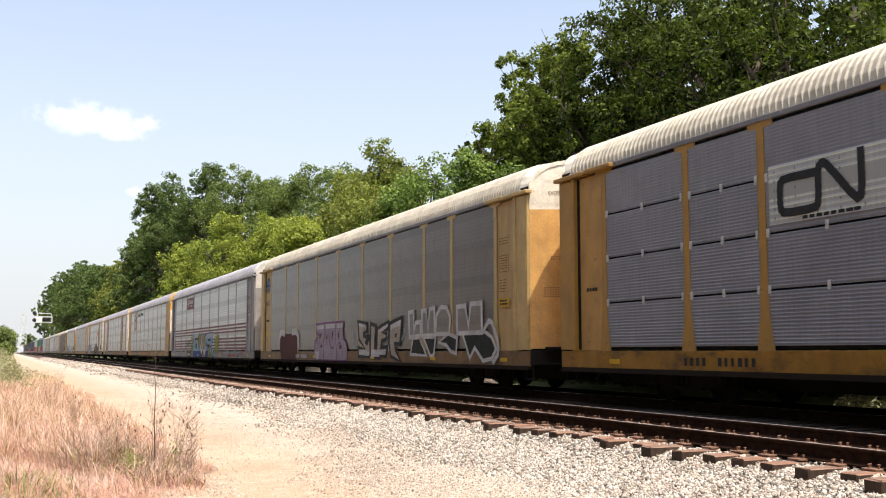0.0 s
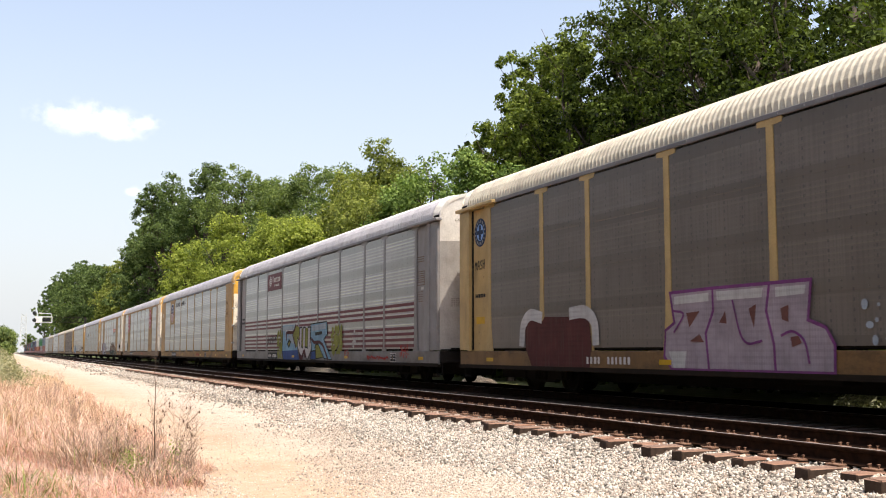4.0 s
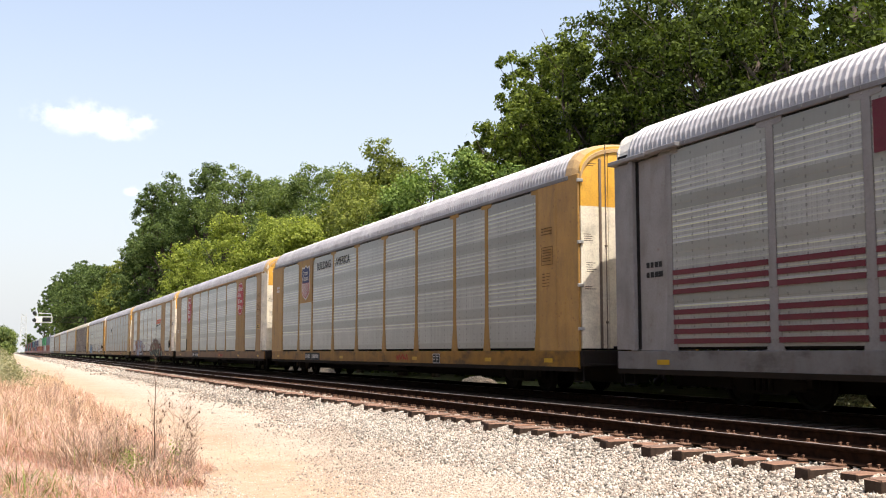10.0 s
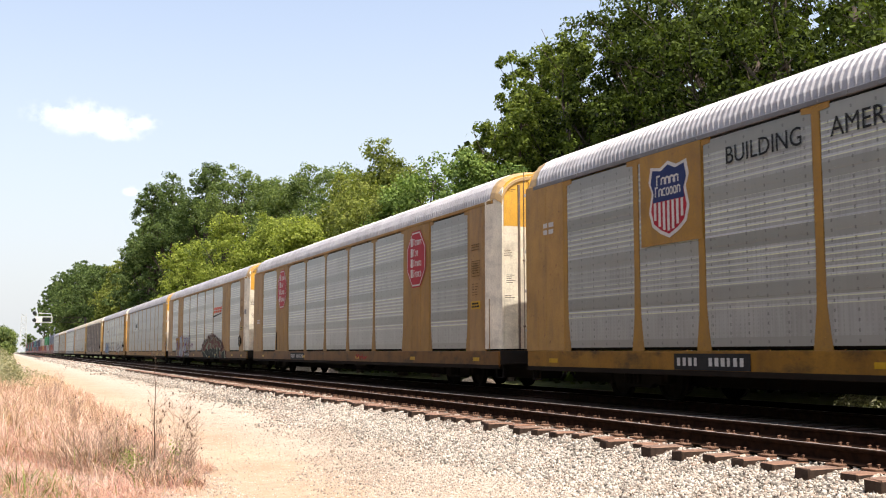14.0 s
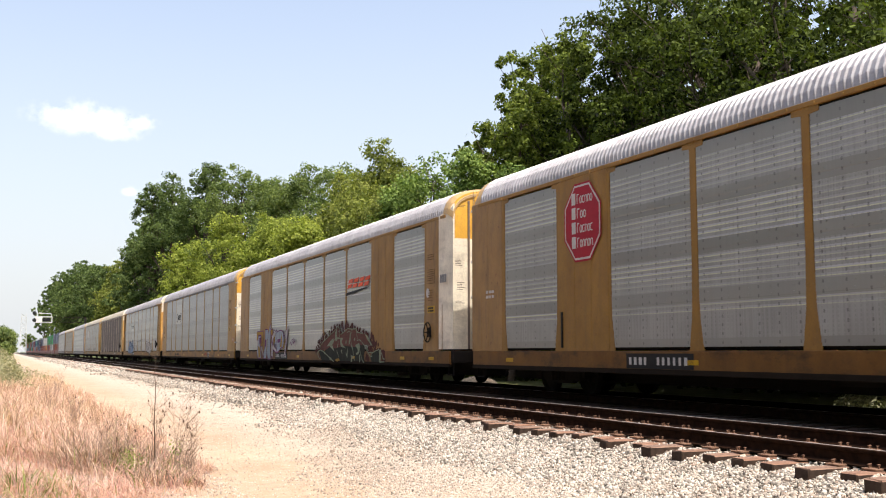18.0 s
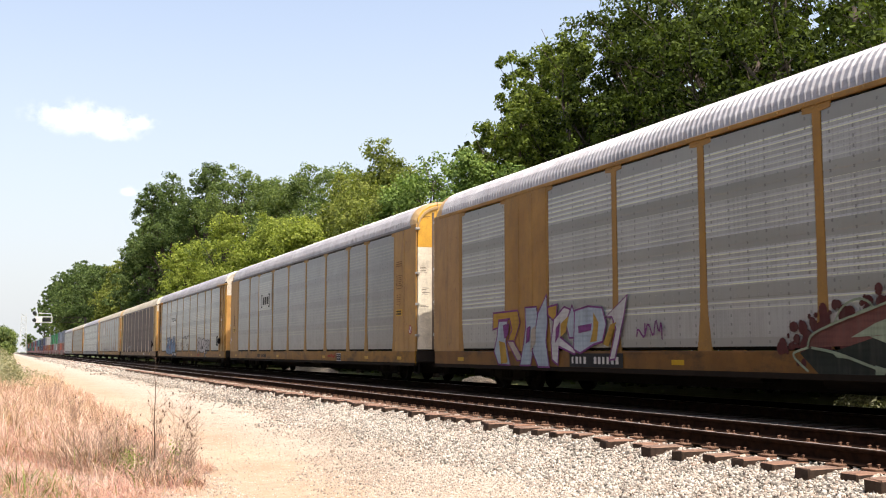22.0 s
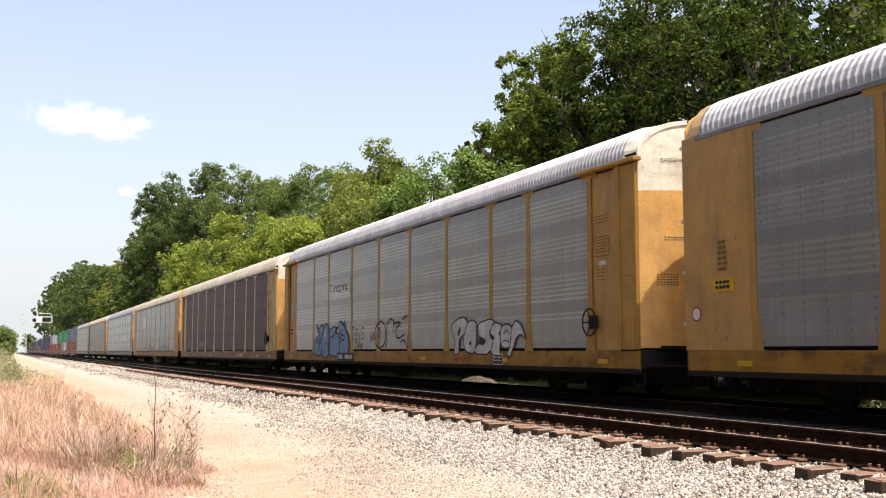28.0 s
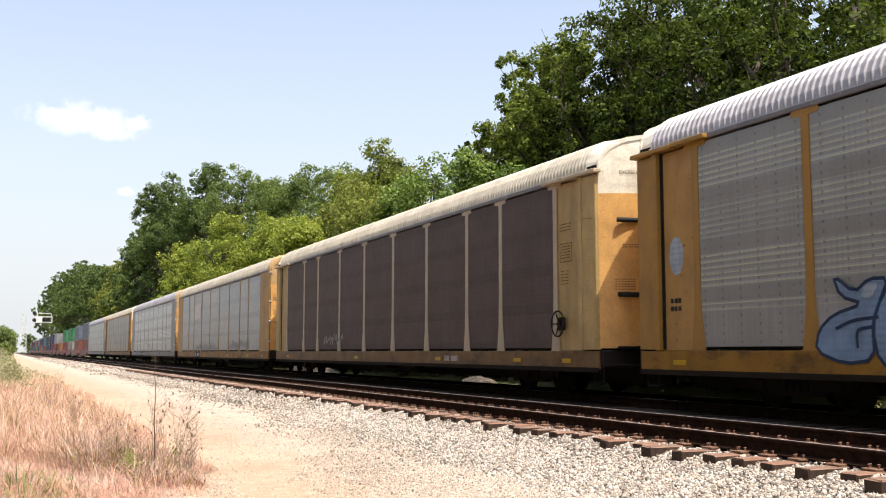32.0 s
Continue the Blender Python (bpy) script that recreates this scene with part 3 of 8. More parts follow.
def roof_mesh(mat, y0, y1, pitch=0.15):
    vs, fs = [], []
    ys = []
    y = y0
    while y < y1 - pitch:
        ys += [(y, 0.0), (y + pitch * 0.58, 0.0), (y + pitch * 0.70, 0.032), (y + pitch * 0.85, 0.032)]
        y += pitch
    ys.append((y1, 0.0))
    n = len(ROOF)
    for y, h in ys:
        for i, (x, z) in enumerate(ROOF):
            a, b = ROOF[max(i - 1, 0)], ROOF[min(i + 1, n - 1)]
            t = Vector((b[0] - a[0], b[1] - a[1])).normalized()
            h2 = h if 0 < i < n - 1 else 0.0
            vs.append((x - t.y * h2, y, z + t.x * h2))
    for j in range(len(ys) - 1):
        for i in range(n - 1):
            fs.append((j * n + i, j * n + i + 1, (j + 1) * n + i + 1, (j + 1) * n + i))
    return Geo().add(vs, fs).mesh("roof", mat)


def panel_mesh(mat, w, h, straps=3):
    """A side sheet with raised overlap straps, its origin low at the middle, its face towards -x."""
    prof = [(0.02, 0.0), (-0.014, 0.0)]
    for i in range(1, straps + 1):
        z = h * i / (straps + 1)
        prof += [(-0.014, z - 0.10), (-0.018, z - 0.09), (-0.018, z + 0.04), (-0.014, z + 0.16)]
    if not straps:
        ribs = int(h / 0.055)
        for i in range(ribs):
            z = (i + 0.3) * h / ribs
            prof += [(-0.014, z), (-0.021, z + 0.012), (-0.021, z + 0.026), (-0.014, z + 0.038)]
    prof += [(-0.014, h), (0.02, h)]
    g = Geo().sweep(prof, 1, -w / 2, w / 2)
    for i in range(1, straps + 1):
        z = h * i / (straps + 1)
        for k in range(5):
            y = -w / 2 + w * (k + 0.5) / 5
            for dz in (-0.055, 0.05):
                g.stud(-0.030, -0.014, y, z + dz, 0.012)
    return g.mesh("side_panel", mat)


def post_mesh(mat):
    poly = [(-0.20, 0.93), (0.20, 0.93), (0.11, 1.55), (0.085, 2.4), (0.085, 4.43), (0.30, 4.45), (0.30, 4.545), (-0.30, 4.545), (-0.30, 4.45), (-0.085, 4.43), (-0.085, 2.4), (-0.11, 1.55)]
    g = Geo().sweep(poly, 0, -1.536, -1.515)
    for z in (1.1, 1.9, 2.8, 3.7, 4.5):
        for y in (-0.06, 0.06):
            g.stud(-1.543, -1.534, y, z, 0.016)
    return g.mesh("post", mat)


def solid_mesh(mat, y0, y1, seams=2):
    g = Geo().box(-1.545, -1.50, y0, y1, 0.93, 4.54, 0.006)
    for i in range(1, seams + 1):
        y = y0 + (y1 - y0) * i / (seams + 1)
        g.box(-1.550, -1.543, y - 0.018, y + 0.018, 0.96, 4.50, 0.003)
    for z in (1.65, 2.55, 3.35, 4.05):
        for i in range(seams + 1):
            y = y0 + (y1 - y0) * (i + 0.5) / (seams + 1)
            for dy in (-0.14, 0.13):
                g.box(-1.556, -1.543, y + dy - 0.035, y + dy + 0.035, z - 0.012, z + 0.012, 0.003)
    return g.mesh("solid_panel", mat)


def nose_y(x):
    return -13.74 - 0.38 * (1 - (abs(x) / 1.5) ** 2.6)


def nose_mesh(mat, z0, z1, rounded=False):
    """Curved end doors: a bowed sheet with thickness between two heights."""
    xs = [-1.49 + i * 2.98 / 16 for i in range(17)]
    vs, fs = [], []
    for off in (0.0, 0.05):
        for x in xs:
            top = min(z1, roof_z(x) - 0.03) if rounded else z1
            vs += [(x, nose_y(x) + off, z0), (x, nose_y(x) + off, top)]
    for o in (0, 34):
        fs += [(o + 2 * i, o + 2 * i + 2, o + 2 * i + 3, o + 2 * i + 1) for i in range(16)]
    fs += [(2 * i + 1, 2 * i + 3, 34 + 2 * i + 3, 34 + 2 * i + 1) for i in range(16)]
    fs += [(2 * i, 2 * i + 2, 34 + 2 * i + 2, 34 + 2 * i) for i in range(16)]
    fs += [(0, 1, 35, 34), (32, 33, 67, 66)]
    g = Geo().add(vs, fs)
    for k in range(int((z1 - z0) / 0.3)):
        z = z0 + 0.15 + 0.3 * k
        for x in (-1.40, -0.95, -0.03):
            if z < roof_z(x) - 0.1:
                g.box(x - 0.012, x + 0.012, nose_y(x) - 0.010, nose_y(x) + 0.01, z - 0.012, z + 0.012, 0.003)
    return g.mesh("end_door", mat)


def nose_cap_mesh(mat, y0):
    n = len(ROOF)
    vs = [(x, y0, z + 0.004) for x, z in ROOF] + [(x * 0.975, nose_y(min(1.49, abs(x))) - 0.03, z - 0.035) for x, z in ROOF]
    vs += [(x * 0.975, nose_y(min(1.49, abs(x))) - 0.03, z - 0.12) for x, z in ROOF]
    fs = [(i, i + 1, n + i + 1, n + i) for i in range(n - 1)] + [(n + i, n + i + 1, 2 * n + i + 1, 2 * n + i) for i in range(n - 1)]
    return Geo().add(vs, fs).mesh("roof_cap", mat)


def flat_cap_mesh(mat, y0, y1):
    """An angular hood over a flat end: a straight sleeve, then a sloping chamfer."""
    n = len(ROOF)
    vs = [(x * 1.005, y1, z + 0.02) for x, z in ROOF] + [(x * 1.005, y0 + 0.28, z + 0.014) for x, z in ROOF] + [(x * 0.97, y0 - 0.01, z - 0.13) for x, z in ROOF] + [(x * 0.96, y0 - 0.01, z - 0.20) for x, z in ROOF]
    fs = []
    for k in range(3):
        fs += [(k * n + i, k * n + i + 1, (k + 1) * n + i + 1, (k + 1) * n + i) for i in range(n - 1)]
    return Geo().add(vs, fs).mesh("roof_cap", mat)


def leaf_mesh(mat, x0, x1, z0, z1, y, thick=0.05):
    """One leaf of a flat end door; its top follows the roof."""
    k = 8
    xs = [x0 + (x1 - x0) * i / k for i in range(k + 1)]
    poly = [(x0, z0), (x1, z0)] + [(x, min(z1, roof_z(x) - 0.07)) for x in xs[::-1]]
    g = Geo().sweep(poly, 1, y, y + thick)
    z = z0 + 0.12
    while z < z1:
        for x in (x0 + 0.05, x1 - 0.05):
            if z < roof_z(x) - 0.15:
                g.box(x - 0.013, x + 0.013, y - 0.008, y + 0.01, z - 0.013, z + 0.013, 0.003)
        z += 0.33
    return g.mesh("end_door", mat)


def fold_mesh(s):
    """A door leaf across the car's corner, its top cut to the roof's slope, with rows of bolts."""
    a, b = Vector((-1.515, -13.02)), Vector((-1.41, -13.80))
    d = (b - a).normalized()
    nrm = Vector((-d.y, d.x)) * 0.05
    vs = []
    for p in (a, b, b - nrm, a - nrm):
        vs += [(-s * p.x, p.y, 0.98), (-s * p.x, p.y, roof_z(max(-1.52, p.x)) - 0.07)]
    g = Geo().add(vs, [(0, 2, 3, 1), (2, 4, 5, 3), (4, 6, 7, 5), (6, 0, 1, 7), (1, 3, 5, 7), (0, 6, 4, 2)])
    for k in range(9):
        for u in (0.08, 0.92):
            q = a.lerp(b, u)
            z = 1.15 + k * 0.42
            g.box(-s * q.x - 0.014, -s * q.x + 0.014, q.y - 0.014, q.y + 0.014, z, z + 0.03, 0.004)
    return g.mesh("folding_leaf", M_WHITE)


def truck_frame_mesh():
    g = Geo()
    for s in (-1, 1):
        poly = [(-1.15, 0.36), (-1.15, 0.52), (-0.95, 0.60), (-0.45, 0.66), (0.45, 0.66), (0.95, 0.60), (1.15, 0.52), (1.15, 0.36), (0.75, 0.36), (0.55, 0.24), (-0.55, 0.24), (-0.75, 0.36)]
        x = s * 1.0
        g.sweep(poly, 0, x - 0.07, x + 0.07)
        for y in (-0.22, -0.08, 0.08, 0.22):
            g.tube((x + s * 0.09, y, 0.30), (x + s * 0.09, y, 0.56), 0.05, n=8)
        for y in (-0.89, 0.89):
            g.box(x - 0.11, x + 0.11, y - 0.14, y + 0.14, 0.30, 0.50, 0.03)
    g.box(-0.95, 0.95, -0.20, 0.20, 0.40, 0.62, 0.03)
    return g.mesh("truck_frame", M_STEEL)


def wheelset_mesh():
    g = Geo().tube((-1.08, 0, 0), (1.08, 0, 0), 0.08, n=10)
    for s in (-1, 1):
        g.lathe([(0.0, s * 0.83), (0.10, s * 0.83), (0.16, s * 0.775), (0.33, s * 0.765), (0.36, s * 0.82), (0.415, s * 0.82), (0.42, s * 0.74), (0.45, s * 0.72), (0.45, s * 0.70), (0.34, s * 0.70), (0.12, s * 0.72), (0.0, s * 0.72)], (0, 0, 0), "x", 18)
        for i in range(6):
            a = math.pi * i / 3
            g.box(s * 0.80 - 0.012, s * 0.80 + 0.012, 0.24 * math.cos(a) - 0.02, 0.24 * math.cos(a) + 0.02, 0.24 * math.sin(a) - 0.02, 0.24 * math.sin(a) + 0.02, 0.004)
    return g.mesh("wheelset", M_STEEL)


def add_ladder(car, mat, turn):
    """Short hand holds up the corner leaf, on one thin stile."""
    lad = part("ladder", kept(("ladder", mat.name), lambda: Geo().box(-1.582, -1.565, -13.69, -13.67, 0.98, 4.3, 0.003).mesh("ladder", mat)), car, turn=turn)
    for i in range(7):
        part("rung", kept(("rung", mat.name), lambda: Geo().tube((-1.585, -13.66, 0), (-1.585, -13.36, 0), 0.008, n=6).mesh("rung", mat)), lad, at=(0, 0, 1.1 + i * 0.42))


def brake_wheel_mesh():
    g = Geo()
    n = 20
    for i in range(n):
        a, b = 2 * math.pi * i / n, 2 * math.pi * (i + 1) / n
        g.tube((-1.66, 0.27 * math.cos(a), 0.27 * math.sin(a)), (-1.66, 0.27 * math.cos(b), 0.27 * math.sin(b)), 0.018, n=6)
    for i in range(5):
        a = 2 * math.pi * i / 5
        g.tube((-1.63, 0, 0), (-1.66, 0.27 * math.cos(a), 0.27 * math.sin(a)), 0.014, n=6)
    g.tube((-1.66, 0, 0), (-1.52, 0, 0), 0.05, n=10)
    g.box(-1.60, -1.52, -0.12, 0.12, -0.14, 0.14, 0.02)
    return g.mesh("brake_wheel", M_STEEL)


def letters_mesh(text, size, mat):
    """Raised-paint lettering facing -x, origin at its left foot; reads along -y."""
    cu = bpy.data.curves.new("letters", "FONT")
    cu.body, cu.size, cu.extrude = text, size, 0.002
    cu.resolution_u = 3
    ob = bpy.data.objects.new("letters", cu)
    scene.collection.objects.link(ob)
    dg = bpy.context.evaluated_depsgraph_get()
    me = bpy.data.meshes.new_from_object(ob.evaluated_get(dg))
    bpy.data.objects.remove(ob)
    me.transform(Matrix(((0, 0, -1, 0), (-1, 0, 0, 0), (0, 1, 0, 0), (0, 0, 0, 1))))
    me.materials.clear()
    me.materials.append(mat)
    return me


def decal(polys, mat, x=-1.555, thick=0.003, rise=0.0004):
    """Flat painted shapes on the side: polygons in (y, z)."""
    g = Geo()
    for i, p in enumerate(polys):
        g.sweep(p, 0, x - thick - i * rise, x)
    return g.mesh("marking", mat)


def rect(y0, y1, z0, z1):
    return [(y0, z0), (y1, z0), (y1, z1), (y0, z1)]


def circle(y, z, r, n=28, q=1.0):
    return [(y + r * math.cos(2 * math.pi * i / n), z + q * r * math.sin(2 * math.pi * i / n)) for i in range(n)]


def word_shapes(y, z, width, h, n, mat, parent, x, seed, bold=0.24):
    """A word as plain letter-sized shapes that spell nothing: stems, arches and rings."""
    r = random.Random(seed)
    w = width / n
    g = Geo()
    for k in range(n):
        a, b = y - (k + 0.10) * w, y - (k + 0.82) * w
        m = (a + b) / 2
        hh = h * (1.3 if k == 0 else 1.0)
        kind = "stem" if k == 0 else r.choice(("ring", "arch", "half", "ring", "arch"))
        if kind == "stem":
            line = [(a, z), (a, z + hh), (b, z + hh)]
        elif kind == "ring":
            line = circle(m, z + h / 2, abs(a - b) / 2, 10, h / abs(a - b))
        elif kind == "half":
            line = [(b, z + h), (a, z + h * 0.9), (a, z + h * 0.1), (b, z)]
        else:
            line = [(a, z), (a, z + h * 0.85), (m, z + h), (b, z + h * 0.85), (b, z)]
        strip(g, line, w * bold, x - k * 0.0001, 0.001, closed=kind == "ring", blunt=0.001)
    return part("lettering", g.mesh("lettering", mat), parent)


def bars(y, z, width, rows, h, gap, seed, parts=3):
    """Rows of small bars that stand for lettering that cannot be read."""
    r = random.Random(seed)
    out = []
    for k in range(rows):
        u = 0.0
        for j in range(parts):
            w = width / parts * r.uniform(0.65, 0.9)
            out.append(rect(y - u - w, y - u, z - k * (h + gap) - h, z - k * (h + gap)))
            u += width / parts
    return out


def rounded(path, closed=False):
    """Cuts the corners of a hand-drawn line once."""
    out = []
    n = len(path)
    for i in range(n if closed else n - 1):
        a, b = path[i], path[(i + 1) % n]
        out += [(a[0] * 0.78 + b[0] * 0.22, a[1] * 0.78 + b[1] * 0.22), (a[0] * 0.22 + b[0] * 0.78, a[1] * 0.22 + b[1] * 0.78)]
    return out if closed else [path[0]] + out[1:-1] + [path[-1]]


def strip(g, path, width, x, thick=0.001, closed=False, blunt=0.0):
    """One painted stroke: a mitred band along a line in (y, z)."""
    pts = [Vector(q) for q in path]
    if not closed:
        e = blunt or width * 0.35
        pts[0] = pts[0] + (pts[0] - pts[1]).normalized() * e
        pts[-1] = pts[-1] + (pts[-1] - pts[-2]).normalized() * e
    n = len(pts)
    vs, fs = [], []
    for i, q in enumerate(pts):
        a = pts[i - 1] if closed or i else None
        b = pts[(i + 1) % n] if closed or i < n - 1 else None
        d0 = (q - a).normalized() if a is not None else (b - q).normalized()
        d1 = (b - q).normalized() if b is not None else d0
        t = d0 + d1
        t = t.normalized() if t.length > 0.2 else d0
        m = Vector((-t.y, t.x)) * (width / 2) / max(0.62, t.dot(d0))
        for c in (q + m, q - m):
            vs += [(x - thick, c.x, c.y), (x, c.x, c.y)]
    for i in range(n if closed else n - 1):
        k, j = 4 * i, 4 * ((i + 1) % n)
        fs += [(k, j, j + 2, k + 2), (k, k + 1, j + 1, j), (k + 2, j + 2, j + 3, k + 3)]
    g.add(vs, fs)
    return g


def ribbon(paths, width, x, rise=0.0003, thick=0.002, blunt=0.0):
    """Broad painted strokes, each laid over the one before."""
    g = Geo()
    for k, path in enumerate(paths):
        strip(g, rounded(path), width, x - k * rise, thick, blunt=blunt)
    return g


def spray_piece(car, label, items, line=None, width=0.05, x=-1.553, soft=True, edged="fo"):
    """A graffiti piece, shape by shape: f a field, o a letter with its edge, w a highlight, d a dark inner cut, l a stroke."""
    top = None
    names = {"f": "letter", "o": "letter", "w": "highlight", "d": "inner_cut", "l": "stroke"}
    for kind, mat, wide, pts in items:
        if kind == "l":
            me = strip(Geo(), rounded(rounded(pts)), wide, x).mesh("stroke", mat)
        else:
            ring = rounded(pts, True) if soft else pts
            me = decal([ring], mat, x, 0.001)
        ob = part(names[kind] if top else "graffiti", me, top or car, "" if top else label)
        top = top or ob
        x -= 0.0007
        if kind in edged and line:
            part("outline", strip(Geo(), ring, width, x, closed=True).mesh("outline", line), top)
            x -= 0.0007
    return top


# plain block letters as strokes in a unit box, u to the right and v up
GLYPHS = {
    "S": [[(0.95, 0.92), (0.35, 1.0), (0.08, 0.75), (0.35, 0.52), (0.85, 0.40), (0.9, 0.12), (0.55, 0.0), (0.05, 0.06)]],
    "L": [[(0.15, 1.0), (0.2, 0.04), (0.95, 0.0)]],
    "E": [[(0.95, 1.0), (0.2, 0.92), (0.15, 0.05), (0.92, 0.0)], [(0.2, 0.5), (0.75, 0.55)]],
    "P": [[(0.2, 0.0), (0.2, 0.92), (0.85, 1.05), (0.95, 0.66), (0.3, 0.45)]],
    "Z": [[(0.05, 0.92), (0.9, 1.0), (0.15, 0.05), (0.95, 0.0)]],
    "A": [[(0.05, 0.0), (0.35, 1.0), (0.62, 1.0), (0.95, 0.0)], [(0.2, 0.4), (0.8, 0.4)]],
    "R": [[(0.15, 0.0), (0.15, 0.95), (0.8, 1.0), (0.85, 0.6), (0.25, 0.48), (0.95, 0.0)]],
    "O": [[(0.5, 1.0), (0.12, 0.72), (0.12, 0.25), (0.5, 0.0), (0.88, 0.25), (0.88, 0.72), (0.5, 1.0)]],
    "T": [[(0.02, 0.92), (0.98, 1.0)], [(0.5, 0.95), (0.45, 0.0)]],
    "N": [[(0.1, 0.0), (0.12, 0.95), (0.85, 0.05), (0.9, 1.0)]],
    "K": [[(0.15, 0.0), (0.12, 1.0)], [(0.9, 1.0), (0.2, 0.5), (0.95, 0.0)]],
    "B": [[(0.15, 0.0), (0.12, 0.95), (0.75, 0.98), (0.85, 0.72), (0.25, 0.52), (0.92, 0.36), (0.8, 0.02), (0.15, 0.0)]],
    "I": [[(0.5, 0.0), (0.6, 1.0)]],
    "2": [[(0.05, 0.8), (0.4, 1.0), (0.85, 0.85), (0.7, 0.5), (0.1, 0.05), (0.95, 0.0)]],
    "M": [[(0.02, 0.0), (0.12, 1.0), (0.5, 0.3), (0.85, 1.0), (0.98, 0.0)]],
    "H": [[(0.1, 0.0), (0.12, 1.0)], [(0.9, 0.0), (0.88, 1.0)], [(0.1, 0.5), (0.9, 0.5)]],
    "W": [[(0.02, 1.0), (0.2, 0.1), (0.48, 0.8), (0.75, 0.1), (0.98, 1.0)]],
}


def lettered(car, label, word, y_left, y_right, z0, z1, fill, line, fill_w, line_w, seed=1, inner=None, x=-1.553, blunt=False):
    """Spray-painted letters, each with its own outline, overlapping the one before."""
    r = random.Random(seed)
    w = (y_left - y_right) / len(word)
    top = None
    for k, ch in enumerate(word):
        dz, grow, tilt = r.uniform(-0.05, 0.07), r.uniform(0.94, 1.10), r.uniform(-0.10, 0.10)
        paths = [[(y_left - (k + 0.12 + 0.76 * (u - 0.5) * grow + 0.38 + tilt * (v - 0.5)) * w, z0 + dz * v + (z1 - z0) * v * grow) for u, v in st] for st in GLYPHS[ch]]
        layers = [(line, line_w)] if line else []
        if fill:
            layers.append((fill, fill_w))
        if inner and k % 2 == 0:
            layers.append((inner, fill_w * 0.42))
        for m, wd in layers:
            ob = part("graffiti", ribbon(paths, wd, x, 0.0001, 0.001, wd * 0.4 if blunt else 0.0).mesh("graffiti", m), top or car, "" if top else label)
            top = top or ob
            x -= 0.0026
    return top


def outlined(car, label, y_left, y_right, z0, z1, shapes, fill, line, width, x):
    """Filled spray shapes with an outline stroke; points run 0 to 1 to the right and up."""
    items = [("f", fill, 0, [(y_left + (y_right - y_left) * u, z0 + (z1 - z0) * v) for u, v in q]) for q in shapes]
    return spray_piece(car, label, items, line, width, x, soft=False)


def speckle(car, label, y_left, y_right, z0, z1, n, size, mat, seed, x=-1.551, arch=0.0):
    """Round spatters of paint round a piece."""
    r = random.Random(seed)
    spots = []
    for k in range(n):
        u = (k + r.random()) / n
        lift = arch * (1 - (2 * u - 1) ** 2)
        rad, q, zc = size * r.uniform(0.25, 1.1), r.uniform(0.7, 1.4), z0 + lift + (z1 - z0) * r.random()
        if zc - rad * q > 0.56:
            spots.append(circle(y_left + (y_right - y_left) * u, zc, rad, 11, q))
    part("graffiti", decal(spots, mat, x, 0.001, 0.00001), car, label)["kind"] = "stuff"


def data_plate(car, y):
    """A small black plate with a white rim and bars on the sill."""
    top = part("notice_plate", decal([rect(y + 0.26, y - 0.26, 0.60, 0.86)], M_LABELWHITE, -1.556), car, "black data plate with a white rim")
    part("plate_field", decal([rect(y + 0.235, y + 0.02, 0.62, 0.84), rect(y - 0.01, y - 0.235, 0.62, 0.84)], M_BLACK, -1.560), top)
    part("lettering", decal(bars(y + 0.20, 0.80, 0.15, 2, 0.03, 0.05, 3, 2) + bars(y - 0.05, 0.80, 0.15, 2, 0.03, 0.05, 4, 2), M_LABELWHITE, -1.567), top)


def tag_scrawl(car, label, y_left, y_right, z0, z1, seed, mat, width=0.045):
    """A quick handwritten squiggle of a spray can."""
    r = random.Random(seed)
    n = int((y_left - y_right) / 0.11) + 4
    path = []
    for k in range(n):
        u = k / (n - 1)
        path.append((y_left + (y_right - y_left) * u + r.uniform(-0.12, 0.12), z0 + (z1 - z0) * (r.uniform(0.55, 1.0) if k % 2 else r.uniform(0.0, 0.45))))
    part("graffiti", ribbon([path], width, -1.562).mesh("graffiti", mat), car, label)


def number_board(car, y_left, w, seed, board=True, mat=None, z=0.74, h=0.14):
    """The car's registration as plain bars, on a black board where it has one."""
    top = car
    if board:
        top = part("number_board", decal([rect(y_left - w, y_left, z - 0.14, z + 0.14)], M_BLACK, -1.556), car, "black board with white bars")
    r = random.Random(seed)
    pitch = (w - 0.2) / 11.5
    for k in range(10):
        y = y_left - 0.10 - (k + (1.5 if k > 3 else 0)) * pitch
        wd = pitch * r.uniform(0.40, 0.62)
        part("character_bar", decal([rect(y - wd, y, z - h / 2, z + h / 2)], mat or M_LABELWHITE, -1.561 if board else -1.556), top)


